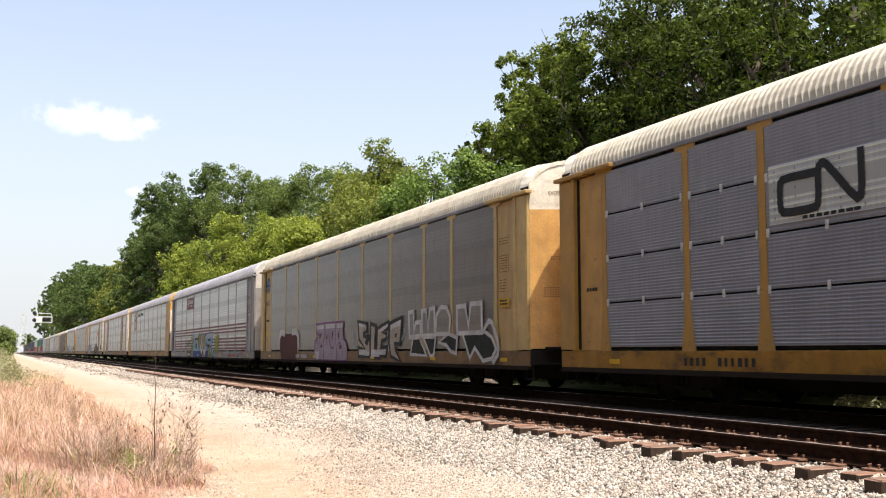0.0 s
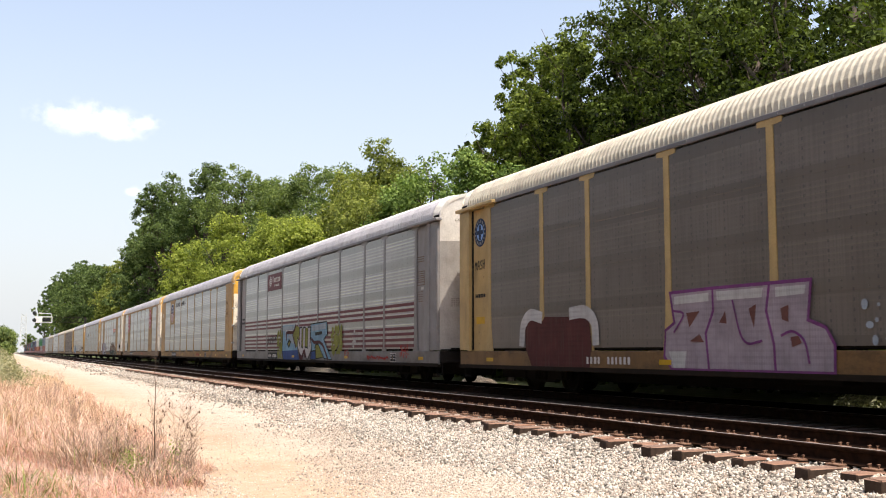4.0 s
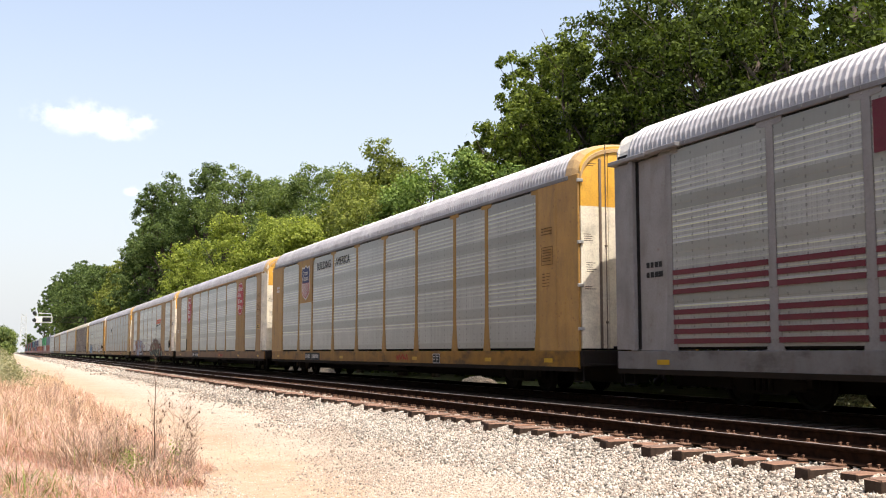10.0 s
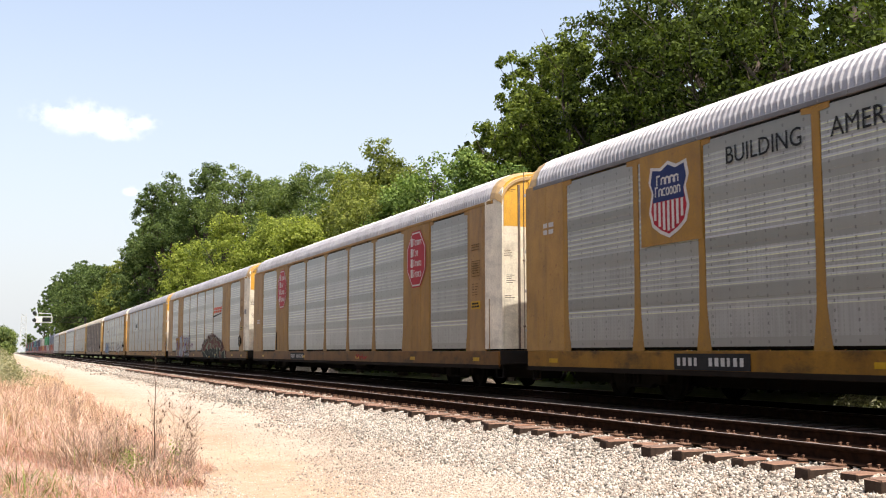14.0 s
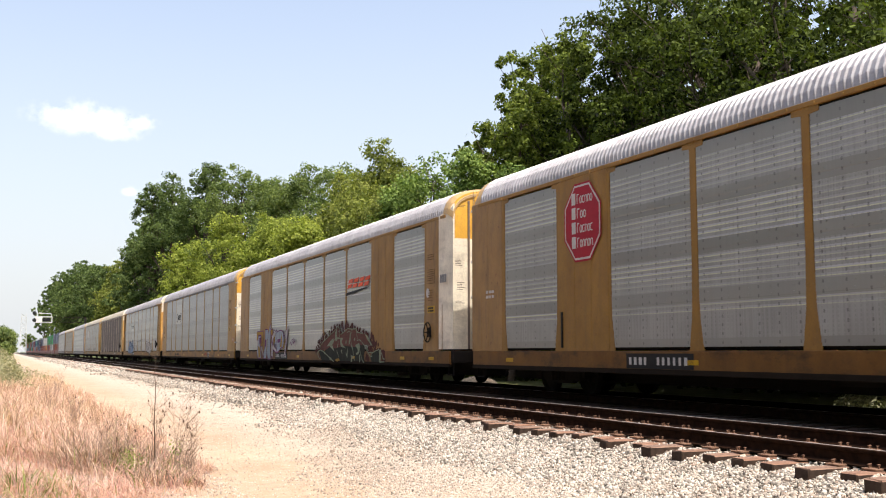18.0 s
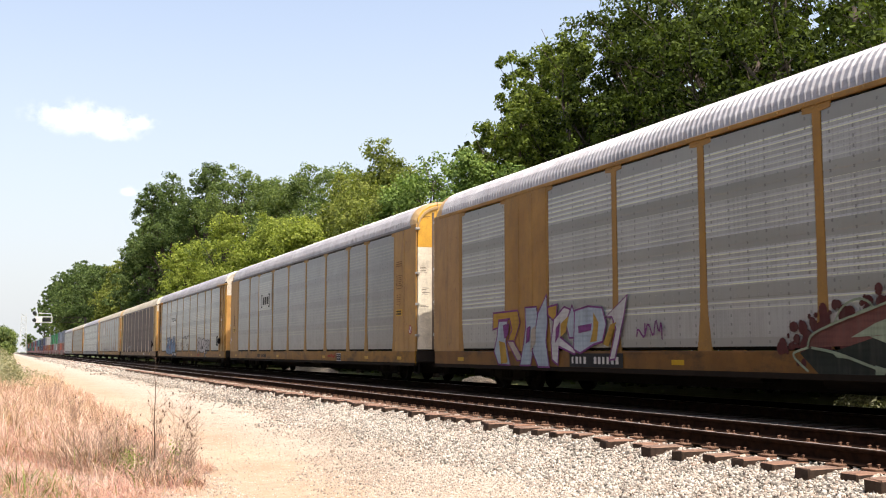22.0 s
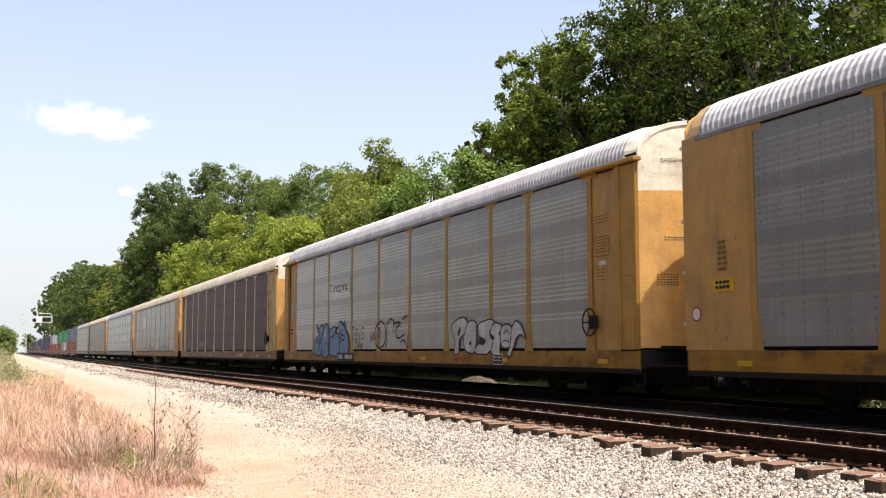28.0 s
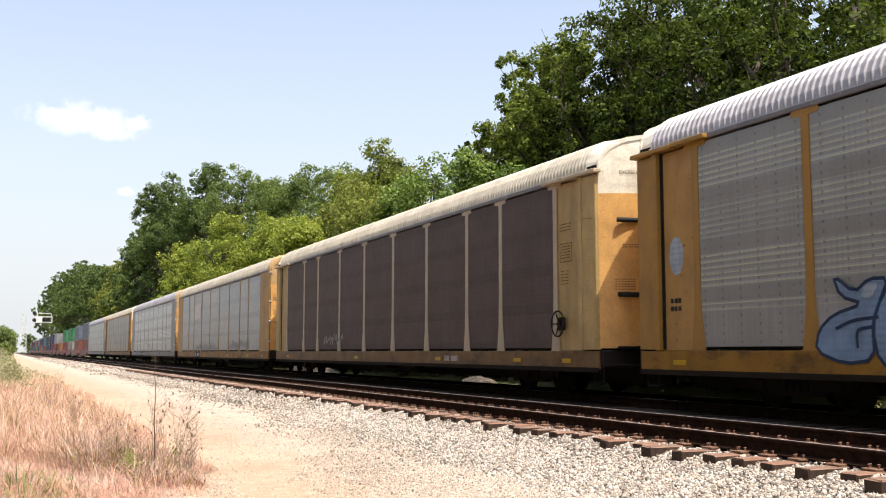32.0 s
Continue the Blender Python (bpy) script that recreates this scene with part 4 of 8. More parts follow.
def build_car(index, label, paint, panel, roof, end, solids=(), stacked=(), door=None, door_top=None, split=3.95, post_paint=None, folded=False):
    car = new("autorack_car")
    car.location = (FAR_TRACK, FIRST + PITCH * index, 0)
    tagged(car, label, "railway car", "autorack cars of the train")
    post_paint = post_paint or paint
    key = paint.name
    pk = post_paint.name
    both = (0.0, 180.0)
    # frame
    for t in both:
        def sill():
            g = Geo().box(-1.545, -1.48, -13.75, 13.75, SILL_LOW, SILL_TOP, 0.012)
            return g.mesh("side_sill", GRIMY[paint.name])
        part("side_sill", kept(("sill", key), sill), car, turn=t)
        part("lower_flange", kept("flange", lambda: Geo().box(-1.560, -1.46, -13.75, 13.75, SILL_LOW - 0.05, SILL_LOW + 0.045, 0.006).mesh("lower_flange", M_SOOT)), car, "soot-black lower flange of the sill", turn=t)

        def rail():
            g = Geo().box(-1.555, -1.47, -13.4, 13.4, 4.54, 4.625, 0.008)
            y = -13.2
            while y < 13.3:
                g.stud(-1.568, -1.55, y, 4.582, 0.02)
                y += 0.6
            return g.mesh("top_rail", paint if paint is M_TAN else M_FASCIA)
        part("top_rail", kept(("toprail", paint is M_TAN), rail), car, "bolted top rail under the roof", turn=t)
    part("deck", kept("deck", lambda: Geo().box(-1.48, 1.48, -13.7, 13.7, 0.78, 0.92, 0.01).mesh("deck", M_STEEL)), car)

    def spine():
        g = Geo().box(-0.36, 0.36, -13.6, 13.6, 0.26, 0.78, 0.02)
        for y in (-7.2, -4.0, -0.6, 2.8, 6.4):
            g.box(-1.42, 1.42, y - 0.06, y + 0.06, 0.55, 0.79, 0.01)
        g.tube((-0.9, -2.2, 0.52), (-0.9, -0.9, 0.52), 0.19, n=14)
        g.box(-1.0, -0.6, 0.6, 1.5, 0.40, 0.78, 0.02)
        return g.mesh("center_sill", M_STEEL)
    part("center_sill", kept("spine", spine), car)
    # sides
    for k, (a, b) in enumerate(zip(EDGES[:-1], EDGES[1:])):
        w, mid = round(a - b - 0.20, 2), (a + b) / 2
        for t in both:
            m2 = mid if t == 0.0 else -mid
            side_k = k if t == 0.0 else k
            if side_k in solids:
                part("solid_panel", kept(("solid", key, w), lambda: solid_mesh(paint, -w / 2 - 0.11, w / 2 + 0.11)), car, at=(0, mid if t == 0 else -mid, 0), turn=t)
            elif stacked:
                h = (PANEL_TOP - PANEL_LOW) / 4
                for j in range(4):
                    part("side_panel", kept(("stack", panel.name, w), lambda: panel_mesh(panel, w, h - 0.035, 0)), car, at=(-1.512 if t == 0 else 1.512, mid if t == 0 else -mid, PANEL_LOW + j * h + 0.01), turn=t)
                for j in range(1, 4):
                    if t == 0:
                        for y in (-w / 2 + 0.03, 0.0, w / 2 - 0.03):
                            part("clip", kept("clip", lambda: Geo().box(-1.555, -1.52, -0.03, 0.03, -0.07, 0.07, 0.008).mesh("clip", M_CHROME)), car, at=(0, mid + y, PANEL_LOW + j * h))
            else:
                part("side_panel", kept(("panel", panel.name, w), lambda: panel_mesh(panel, w, PANEL_TOP - PANEL_LOW)), car, at=(-1.512 if t == 0 else 1.512, mid if t == 0 else -mid, PANEL_LOW), turn=t)
    # Black sheets behind the panels stand for shade inside the car
    part("lining", kept("lining", lambda: Geo().box(-1.475, -1.455, -11.9, 11.9, 0.95, 4.53, 0.002).box(1.455, 1.475, -11.9, 11.9, 0.95, 4.53, 0.002).mesh("lining", M_DARKGAP)), car, "black sheet standing for the shaded inside of the car")
    for y in EDGES:
        for t in both:
            part("post", kept(("post", pk), lambda: post_mesh(post_paint)), car, at=(0, y if t == 0 else -y, 0), turn=t)
    # roof and ends
    y_end = 13.30
    part("roof", kept(("roof", roof.name), lambda: roof_mesh(roof, -y_end, y_end)), car, "ribbed galvanised roof")
    for t in both:
        if end == "bowed":
            part("roof_cap", kept(("ncap", door_top.name), lambda: nose_cap_mesh(door_top, -13.28)), car, turn=t)
            lower = part("end_door", kept(("nose", door.name, split), lambda: nose_mesh(door, 0.98, split)), car, "bowed steel end door", turn=t)
            part("upper_panel", kept(("nose", door_top.name, split, 1), lambda: nose_mesh(door_top, split, 5.5, True)), lower, "pale upper band of the door")

            def door_trim():
                g = Geo().box(-0.02, 0.02, nose_y(0) - 0.02, nose_y(0) + 0.02, 1.0, 5.3, 0.004)
                g.box(-1.35, 1.35, nose_y(1.2) - 0.30, nose_y(1.2) - 0.28, 0.96, 1.02, 0.004)
                g.box(-0.55, -0.52, nose_y(0.53) - 0.03, nose_y(0.53), 4.9, 5.32, 0.004)
                return g.mesh("seam", M_DARKGAP)
            part("seam", kept("nseam", door_trim), lower)
            part("lettering", kept("nletters", lambda: excess_mesh(0.095, -1.10, 4.50)), lower, "black lettering: EXCESS HEIGHT CAR")

            def nose_stencil():
                g = Geo()
                for x0, z0, rows, w in ((-1.05, 3.05, 2, 0.8), (-1.2, 2.35, 5, 0.42), (-0.4, 2.3, 3, 0.3)):
                    for k in range(rows):
                        x = x0
                        while x < x0 + w:
                            y = nose_y(x + 0.02)
                            g.box(x, x + 0.045, y - 0.004, y + 0.01, z0 - k * 0.05, z0 - k * 0.05 + 0.018, 0.001)
                            x += 0.06
                return g.mesh("stencil", M_INK)
            part("stencil", kept("nstencil", nose_stencil), lower, "small black stencilled bars")
            for s in (-1, 1):
                def zone():
                    g = Geo().box(-1.50, -1.44, -13.02, -12.0, 0.93, 4.50, 0.01) if s < 0 else Geo().box(1.44, 1.50, -13.02, -12.0, 0.93, 4.50, 0.01)
                    return g.mesh("end_panel", END_PAINT[paint.name])
                part("end_panel", kept(("zone", key, s), zone), car, turn=t)

                def frame_post():
                    a, b = (-1.60, -1.46) if s < 0 else (1.46, 1.60)
                    g = Geo().box(a, b, -13.20, -13.06, 0.93, 4.52, 0.012)
                    a, b = (-1.57, -1.45) if s < 0 else (1.45, 1.57)
                    g.box(a, b, -13.74, -13.17, 0.95, 4.50, 0.012)
                    for i in range(12):
                        z = 1.1 + i * 0.29
                        a2 = -1.612 if s < 0 else 1.598
                        g.box(a2, a2 + 0.014, -13.14, -13.11, z, z + 0.03, 0.003)
                    return g.mesh("corner_post", paint)
                part("corner_post", kept(("cpost", key, s), frame_post), car, turn=t)

                def header():
                    a, b = (-1.66, -1.47) if s < 0 else (1.47, 1.66)
                    g = Geo().box(a, b, -13.85, -12.55, 4.52, 4.60, 0.012)
                    g.box(a, b, -12.54, -11.55, 4.535, 4.615, 0.012)
                    return g.mesh("header_bar", post_paint)
                part("header_bar", kept(("header", pk, s), header), car, turn=t)
                # Black strip and block put in for the shade of two gaps
                part("door_gap", kept(("gap", s), lambda: Geo().box(min(s * 1.49, s * 1.512), max(s * 1.49, s * 1.512), -13.065, -12.965, 0.96, 4.49, 0.003).mesh("door_gap", M_DARKGAP)), car, "black strip for the shade in the gap beside the end leaf", turn=t)
                part("corner_gap", kept(("cgap", s), lambda: Geo().box(min(s * 1.36, s * 1.518), max(s * 1.36, s * 1.518), -13.70, -13.32, 4.60, 4.70, 0.01).mesh("corner_gap", M_DARKGAP)), car, "black block for the shade under the roof corner", turn=t)
                if s < 0:
                    add_ladder(car, paint, t)
        else:
            part("roof_cap", kept("fcap", lambda: flat_cap_mesh(M_CAPTAN, -13.82, -13.28)), car, turn=t)
            for s in (-1, 1):
                def zone():
                    a, b = (-1.545, -1.49) if s < 0 else (1.49, 1.545)
                    g = Geo().box(a, b, -13.0 if folded and t == 0.0 else -13.80, -12.02, 0.93, 4.63, 0.01)
                    a, b = (-1.550, -1.54) if s < 0 else (1.54, 1.550)
                    g.box(a, b, -12.86, -12.82, 0.95, 4.60, 0.004)
                    g.box(a, b, -13.24, -13.21, 0.95, 2.2, 0.004)
                    return g.mesh("end_panel", END_PAINT[paint.name])
                part("end_panel", kept(("fzone", key, s, folded and t == 0.0), zone), car, turn=t)
                folds = folded and t == 0.0
                if folds:
                    part("folding_leaf", kept(("fold", s), lambda: fold_mesh(s)), car, "off-white folding door leaf set at an angle", turn=t)
                for x0, x1 in ((-1.40, -0.74), (-0.725, -0.02)) if folds else ((-1.47, -0.78), (-0.765, -0.02)):
                    a, b = (x0, x1) if s < 0 else (-x1, -x0)
                    lf = part("end_door", kept(("leaf", door.name, a, split), lambda: leaf_mesh(door, a, b, 0.98, split, -13.80)), car, "flat panelled end door", turn=t)
                    part("upper_panel", kept(("leaf", door_top.name, a, split), lambda: leaf_mesh(door_top, a, b, split, 5.5, -13.80)), lf, "deep yellow upper band of the door")

                def rods():
                    g = Geo()
                    g.box(min(s * 0.95, s * 1.01), max(s * 0.95, s * 1.01), -13.83, -13.79, 0.98, 4.98, 0.008)
                    for x in (0.84, 0.24):
                        g.tube((s * x, -13.815, 0.95), (s * x, -13.815, 5.28), 0.011, n=6)
                    for x, z in ((0.84, 1.5), (0.84, 3.1), (0.84, 5.1), (0.24, 2.2), (0.24, 3.8), (0.24, 5.1)):
                        g.box(s * x - 0.03, s * x + 0.03, -13.83, -13.79, z, z + 0.045, 0.006)
                    g.tube((s * 0.40, -13.81, 5.05), (s * 0.33, -13.81, 5.25), 0.010, n=6)
                    g.tube((s * 0.26, -13.81, 5.05), (s * 0.33, -13.81, 5.25), 0.010, n=6)
                    g.tube((s * 0.40, -13.81, 5.05), (s * 0.26, -13.81, 5.05), 0.010, n=6)
                    return g.mesh("lock_rod", M_RODBROWN)
                part("lock_rod", kept(("rods", s), rods), car, "brown lock rods and door bar", turn=t)

                for z in () if folds else (1.35, 2.25, 3.15, 4.45):
                    part("hinge_bracket", kept(("hinge", s), lambda: Geo().box(min(s * 1.42, s * 1.56), max(s * 1.42, s * 1.56), -13.84, -13.78, 0, 0.07, 0.008).mesh("hinge_bracket", M_CHROME)), car, "small grey bracket", at=(0, 0, z), turn=t)
            part("lettering", kept("fletters", lambda: excess_stack_mesh()), car, "black lettering: EXCESS HEIGHT CAR", turn=t)
            part("stencil", kept("stencil", stencil_mesh), car, "small black stencilled bars", turn=t)

        def gear():
            g = Geo().box(-0.16, 0.16, -14.2, -13.5, 0.58, 0.86, 0.03)
            g.box(-0.14, 0.14, -14.53, -14.15, 0.60, 0.90, 0.04)
            g.tube((0.45, -13.7, 0.62), (0.40, -14.15, 0.30), 0.03, n=8)
            g.tube((0.40, -14.15, 0.30), (0.15, -14.5, 0.36), 0.03, n=8)
            g.box(-1.50, 1.50, -13.86, -13.70, 0.60, 0.94, 0.02)
            g.tube((-1.35, -13.9, 0.66), (-0.2, -14.3, 0.62), 0.018, n=6)
            for s in (-1.40, 1.40):
                g.box(s - 0.02, s + 0.02, -13.72, -13.36, 0.28, 0.31, 0.004)
                for y in (-13.72, -13.36):
                    g.box(s - 0.02, s + 0.02, y - 0.015, y + 0.015, 0.28, 0.60, 0.004)
            return g.mesh("coupler", M_STEEL)
        part("coupler", kept("gear", gear), car, turn=t)
    # trucks
    for y in (-10.05, 10.05):
        tr = part("truck_frame", kept("truck", truck_frame_mesh), car, "dark steel truck side frames", at=(0, y, 0))
        for o in (-0.89, 0.89):
            WHEELS.append((index, part("wheelset", kept("wheels", wheelset_mesh), tr, at=(0, o, 0.42))))
    # yellow reflectors along the sill
    for y in (-12.45, (-9.3, -7.9, -10.1)[index % 3], (-4.2, -2.6, -5.2)[index % 3], (3.1, 4.4, 2.2)[index % 3], 11.6 + 0.3 * (index % 4)):
        part("reflector", kept("reflector", lambda: decal([rect(-0.19, 0.19, 0.68, 0.77)], M_YELLOWTAPE, -1.556)), car, "yellow reflective tape", at=(0, y, 0))
    return car


def excess_mesh(size, x0, z):
    cu = letters_mesh("EXCESS HEIGHT CAR", size, M_INK)
    cu.transform(Matrix(((0, -1, 0, x0), (1, 0, 0, 0), (0, 0, 1, z), (0, 0, 0, 1))))
    co = np.empty(len(cu.vertices) * 3, dtype=np.float32)
    cu.vertices.foreach_get("co", co)
    co = co.reshape(-1, 3)
    base = np.array([nose_y(max(-1.49, min(1.49, float(x)))) for x in co[:, 0]])
    co[:, 1] = base - 0.012 + co[:, 1] * 0.5
    cu.vertices.foreach_set("co", co.ravel())
    return cu


def excess_stack_mesh():
    g = Geo()
    for x0 in (-0.58, 0.02, 0.5):
        for i, word in enumerate(("EXCESS", "HEIGHT", "CAR")):
            me = letters_mesh(word, 0.115, M_INK)
            me.transform(Matrix(((0, -1, 0, x0 + (0.11 if i == 2 else 0)), (1, 0, 0, -13.803), (0, 0, 1, 4.62 - 0.15 * i), (0, 0, 0, 1))))
            g.add([tuple(v.co) for v in me.vertices], [tuple(p.vertices) for p in me.polygons])
    return g.mesh("lettering", M_INK)


def stencil_mesh():
    g = Geo()
    r = random.Random(3)
    for x0, z0, rows in ((-1.40, 3.35, 4), (-1.34, 2.75, 5), (-1.38, 2.25, 2), (0.2, 3.2, 3), (-1.3, 4.85, 2), (0.9, 2.9, 4)):
        for k in range(rows):
            w = r.uniform(0.25, 0.46)
            g.box(x0, x0 + w * 0.6, -13.803, -13.799, z0 - k * 0.045, z0 - k * 0.045 + 0.014, 0.001)
    return g.mesh("stencil", M_INK)


WHEELS = []
CARS = []


def end_marks(car, y, dark=M_FAINT, yellow=True, tone=None):
    """Stencils on the solid sheets at a car's end: a framed box, small bars, a yellow plate."""
    x = -1.562
    g = []
    z = 3.0
    fr = [rect(y + 0.26, y - 0.26, z - 0.20, z - 0.185), rect(y + 0.26, y - 0.26, z + 0.185, z + 0.20), rect(y + 0.26, y + 0.245, z - 0.185, z + 0.185), rect(y - 0.245, y - 0.26, z - 0.185, z + 0.185)]
    part("stencil", decal(fr + bars(y + 0.2, 3.14, 0.40, 5, 0.018, 0.042, 5), dark, x), car, "framed black stencil")
    part("stencil", decal(bars(y + 0.22, 2.62, 0.36, 5, 0.018, 0.05, 8, 2) + bars(y + 0.25, 3.62, 0.5, 3, 0.02, 0.045, 9, 4), dark, x), car, "small black stencil bars")
    if yellow:
        p = part("notice_plate", decal([rect(y - 0.28, y + 0.28, 1.98, 2.18)], M_YELLOWTAPE, x), car, "yellow notice plate")
        part("lettering", decal(bars(y + 0.22, 2.14, 0.44, 2, 0.045, 0.03, 2), M_BLACK, x - 0.004), p)


def car_lead():
    c = build_car(0, "yellow autorack car with grey louvred side sheets", M_YELLOW, M_SHEET, M_ROOF_CREAM, "bowed", stacked=(1,), door=M_DOORORANGE, door_top=M_WHITE)
    patch = part("logo", decal([rect(6.95, 4.45, 2.86, 3.78)], M_PANEL, -1.545), c, "pale patch with a black rounded logo")
    part("logo_shape", ribbon([[(5.85, 3.54), (6.6, 3.54), (6.68, 3.47), (6.68, 3.09), (6.6, 3.01), (5.92, 3.01), (5.84, 3.09), (5.84, 3.59), (5.74, 3.67), (5.62, 3.59), (5.1, 3.04), (4.98, 3.09), (4.98, 3.71)]], 0.13, -1.560).mesh("logo_shape", M_BLACK), patch)
    part("lettering", decal(bars(6.2, 2.93, 1.2, 1, 0.05, 0, 4, 8), M_BLACK, -1.552), patch)
    part("stencil", decal(bars(12.7, 2.2, 0.45, 1, 0.07, 0, 4, 4), M_BLACK, -1.512), c)
    number_board(c, 9.4, 2.2, 3, False, M_BLACK)
    return c


def car_brown():
    c = build_car(1, "autorack car with dark brown side panels, cream-yellow posts and graffiti", M_CREAM, M_PANEL_BROWN, M_ROOF_CREAM, "bowed", door=M_DOORORANGE, door_top=M_WHITE, split=4.15)
    badge = part("badge", decal([circle(12.55, 3.9, 0.36)], M_DEEPBLUE, -1.505), c, "round dark slate badge with a pale blue cross")
    part("badge_field", decal([circle(12.55, 3.9, 0.21)], M_BLUELOGO, -1.510), badge)
    part("badge_cross", decal([rect(12.49, 12.61, 3.71, 4.09), rect(12.36, 12.74, 3.85, 3.95)], M_DEEPBLUE, -1.515), badge)
    ring = []
    for k in range(16):
        a = 2 * math.pi * (k + 0.5) / 16
        yy, zz = 12.55 + 0.285 * math.cos(a), 3.9 + 0.285 * math.sin(a)
        ring.append([(yy + 0.04 * math.cos(a + b), zz + 0.04 * math.sin(a + b)) for b in (0.5, 2.64, 3.64, 5.78)])
    part("lettering", decal(ring, M_SPRAYGREY, -1.515, 0.003, 0.00002), badge, "ring of small pale lettering bars")
    lettered(c, "black handwritten tag", "MASH", 12.90, 12.24, 2.97, 3.22, None, M_BLACK, 0, 0.026, 7, None, -1.506)
    part("stencil", decal(bars(12.85, 2.35, 0.62, 1, 0.09, 0, 4, 6), M_BLACK, -1.505), c)
    part("notice_plate", decal([rect(12.3, 12.8, 1.6, 1.78)], M_YELLOWTAPE, -1.505), c, "yellow notice plate")
    end_marks(c, -12.5)
    span = (-6.0, -12.35, 0.66, 2.12)
    outlined(c, "dark green lower halves of the white outlined graffiti", *span, [
        [(0.02, 0.12), (0.05, 0.44), (0.13, 0.45), (0.22, 0.10)], [(0.19, 0.44), (0.33, 0.45), (0.31, 0.12), (0.27, 0.08)],
        [(0.37, 0.34), (0.47, 0.50), (0.57, 0.42), (0.56, 0.14), (0.50, 0.18), (0.45, 0.30)],
        [(0.63, 0.48), (0.84, 0.52), (0.91, 0.42), (0.95, 0.22), (0.91, 0.06), (0.83, 0.02), (0.75, 0.24), (0.70, 0.06)]], M_OLIVEBLACK, M_SPRAYWHITE, 0.10, -1.552)
    outlined(c, "white outlined block graffiti over the brown sheets", *span, [
        [(0.0, 0.95), (0.065, 0.97), (0.068, 0.55), (0.09, 0.74), (0.15, 0.75), (0.155, 0.48), (0.01, 0.46)],
        [(0.17, 0.96), (0.22, 0.97), (0.245, 0.60), (0.265, 0.98), (0.32, 1.0), (0.322, 0.48), (0.172, 0.48)],
        [(0.335, 0.50), (0.345, 0.86), (0.40, 1.0), (0.46, 0.98), (0.50, 0.80), (0.49, 0.50)],
        [(0.575, 0.50), (0.575, 0.97), (0.66, 0.98), (0.692, 0.62), (0.715, 1.0), (0.82, 1.0), (0.825, 0.50)]], M_PANEL_BROWN, M_SPRAYWHITE, 0.12, -1.564)
    part("graffiti", ribbon([[(-11.35, 1.45), (-11.75, 1.72), (-12.1, 1.3), (-12.25, 0.9), (-11.9, 0.66)]], 0.12, -1.578, 0.0001, 0.001).mesh("graffiti", M_SPRAYWHITE), c, "white sweeping tail of the graffiti")
    speckle(c, "pale teal paint splashes", -0.4, -5.7, 1.0, 1.6, 70, 0.07, M_PALEBLUE, 5)
    spray_piece(c, "beige block graffiti letters SLEP with black outlines", [
        ("f", M_BEIGE, 0, [(-1.06, 1.92), (-2, 1.83), (-2.05, 1.58), (-1.67, 1.51), (-1.7, 1.42), (-2.35, 1.4), (-2.39, 0.75), (-1.13, 0.77), (-1.1, 1.05), (-1.84, 1.01), (-1.2, 1.32)]),
        ("f", M_BEIGE, 0, [(-2.44, 1.82), (-2.9, 1.73), (-2.83, 1.04), (-3.32, 1.04), (-3.44, 0.71), (-2.39, 0.72)]),
        ("f", M_BEIGE, 0, [(-3.11, 1.65), (-4.21, 1.84), (-4.15, 1.62), (-3.59, 1.52), (-4, 1.47), (-3.95, 1.3), (-3.51, 1.24), (-3.45, 1.04), (-4.04, 1.06), (-3.99, 0.78), (-3.03, 0.78)]),
        ("f", M_BEIGE, 0, [(-4.3, 1.78), (-5.41, 1.94), (-5.23, 1.14), (-4.77, 1.15), (-4.83, 0.97), (-5.26, 0.63), (-4.41, 0.77), (-4.24, 1.18)]),
        ("w", M_SPRAYWHITE, 0, [(-1.18, 1.87), (-1.91, 1.79), (-1.94, 1.69), (-1.17, 1.76)]),
        ("w", M_SPRAYWHITE, 0, [(-4.39, 1.73), (-5.3, 1.87), (-5.27, 1.7), (-4.39, 1.59)]),
        ("w", M_SPRAYWHITE, 0, [(-3.21, 1.6), (-4.11, 1.78), (-4.08, 1.67), (-3.23, 1.49)]),
        ("w", M_SPRAYWHITE, 0, [(-1.22, 0.97), (-1.89, 0.95), (-2.29, 0.92), (-2.28, 0.78), (-1.22, 0.81)]),
        ("w", M_SPRAYWHITE, 0, [(-2.51, 0.97), (-3.25, 0.97), (-3.32, 0.75), (-2.5, 0.76)]),
        ("w", M_SPRAYWHITE, 0, [(-3.14, 0.95), (-3.94, 0.98), (-3.91, 0.82), (-3.14, 0.81)]),
        ("d", M_BLACK, 0, [(-2.07, 1.39), (-2.35, 1.35), (-2.12, 1.1), (-1.84, 1.2)]),
        ("d", M_BLACK, 0, [(-4.8, 1.45), (-4.98, 1.48), (-4.93, 1.36), (-4.77, 1.33)]),
    ], M_BLACK, 0.12, soft=False)
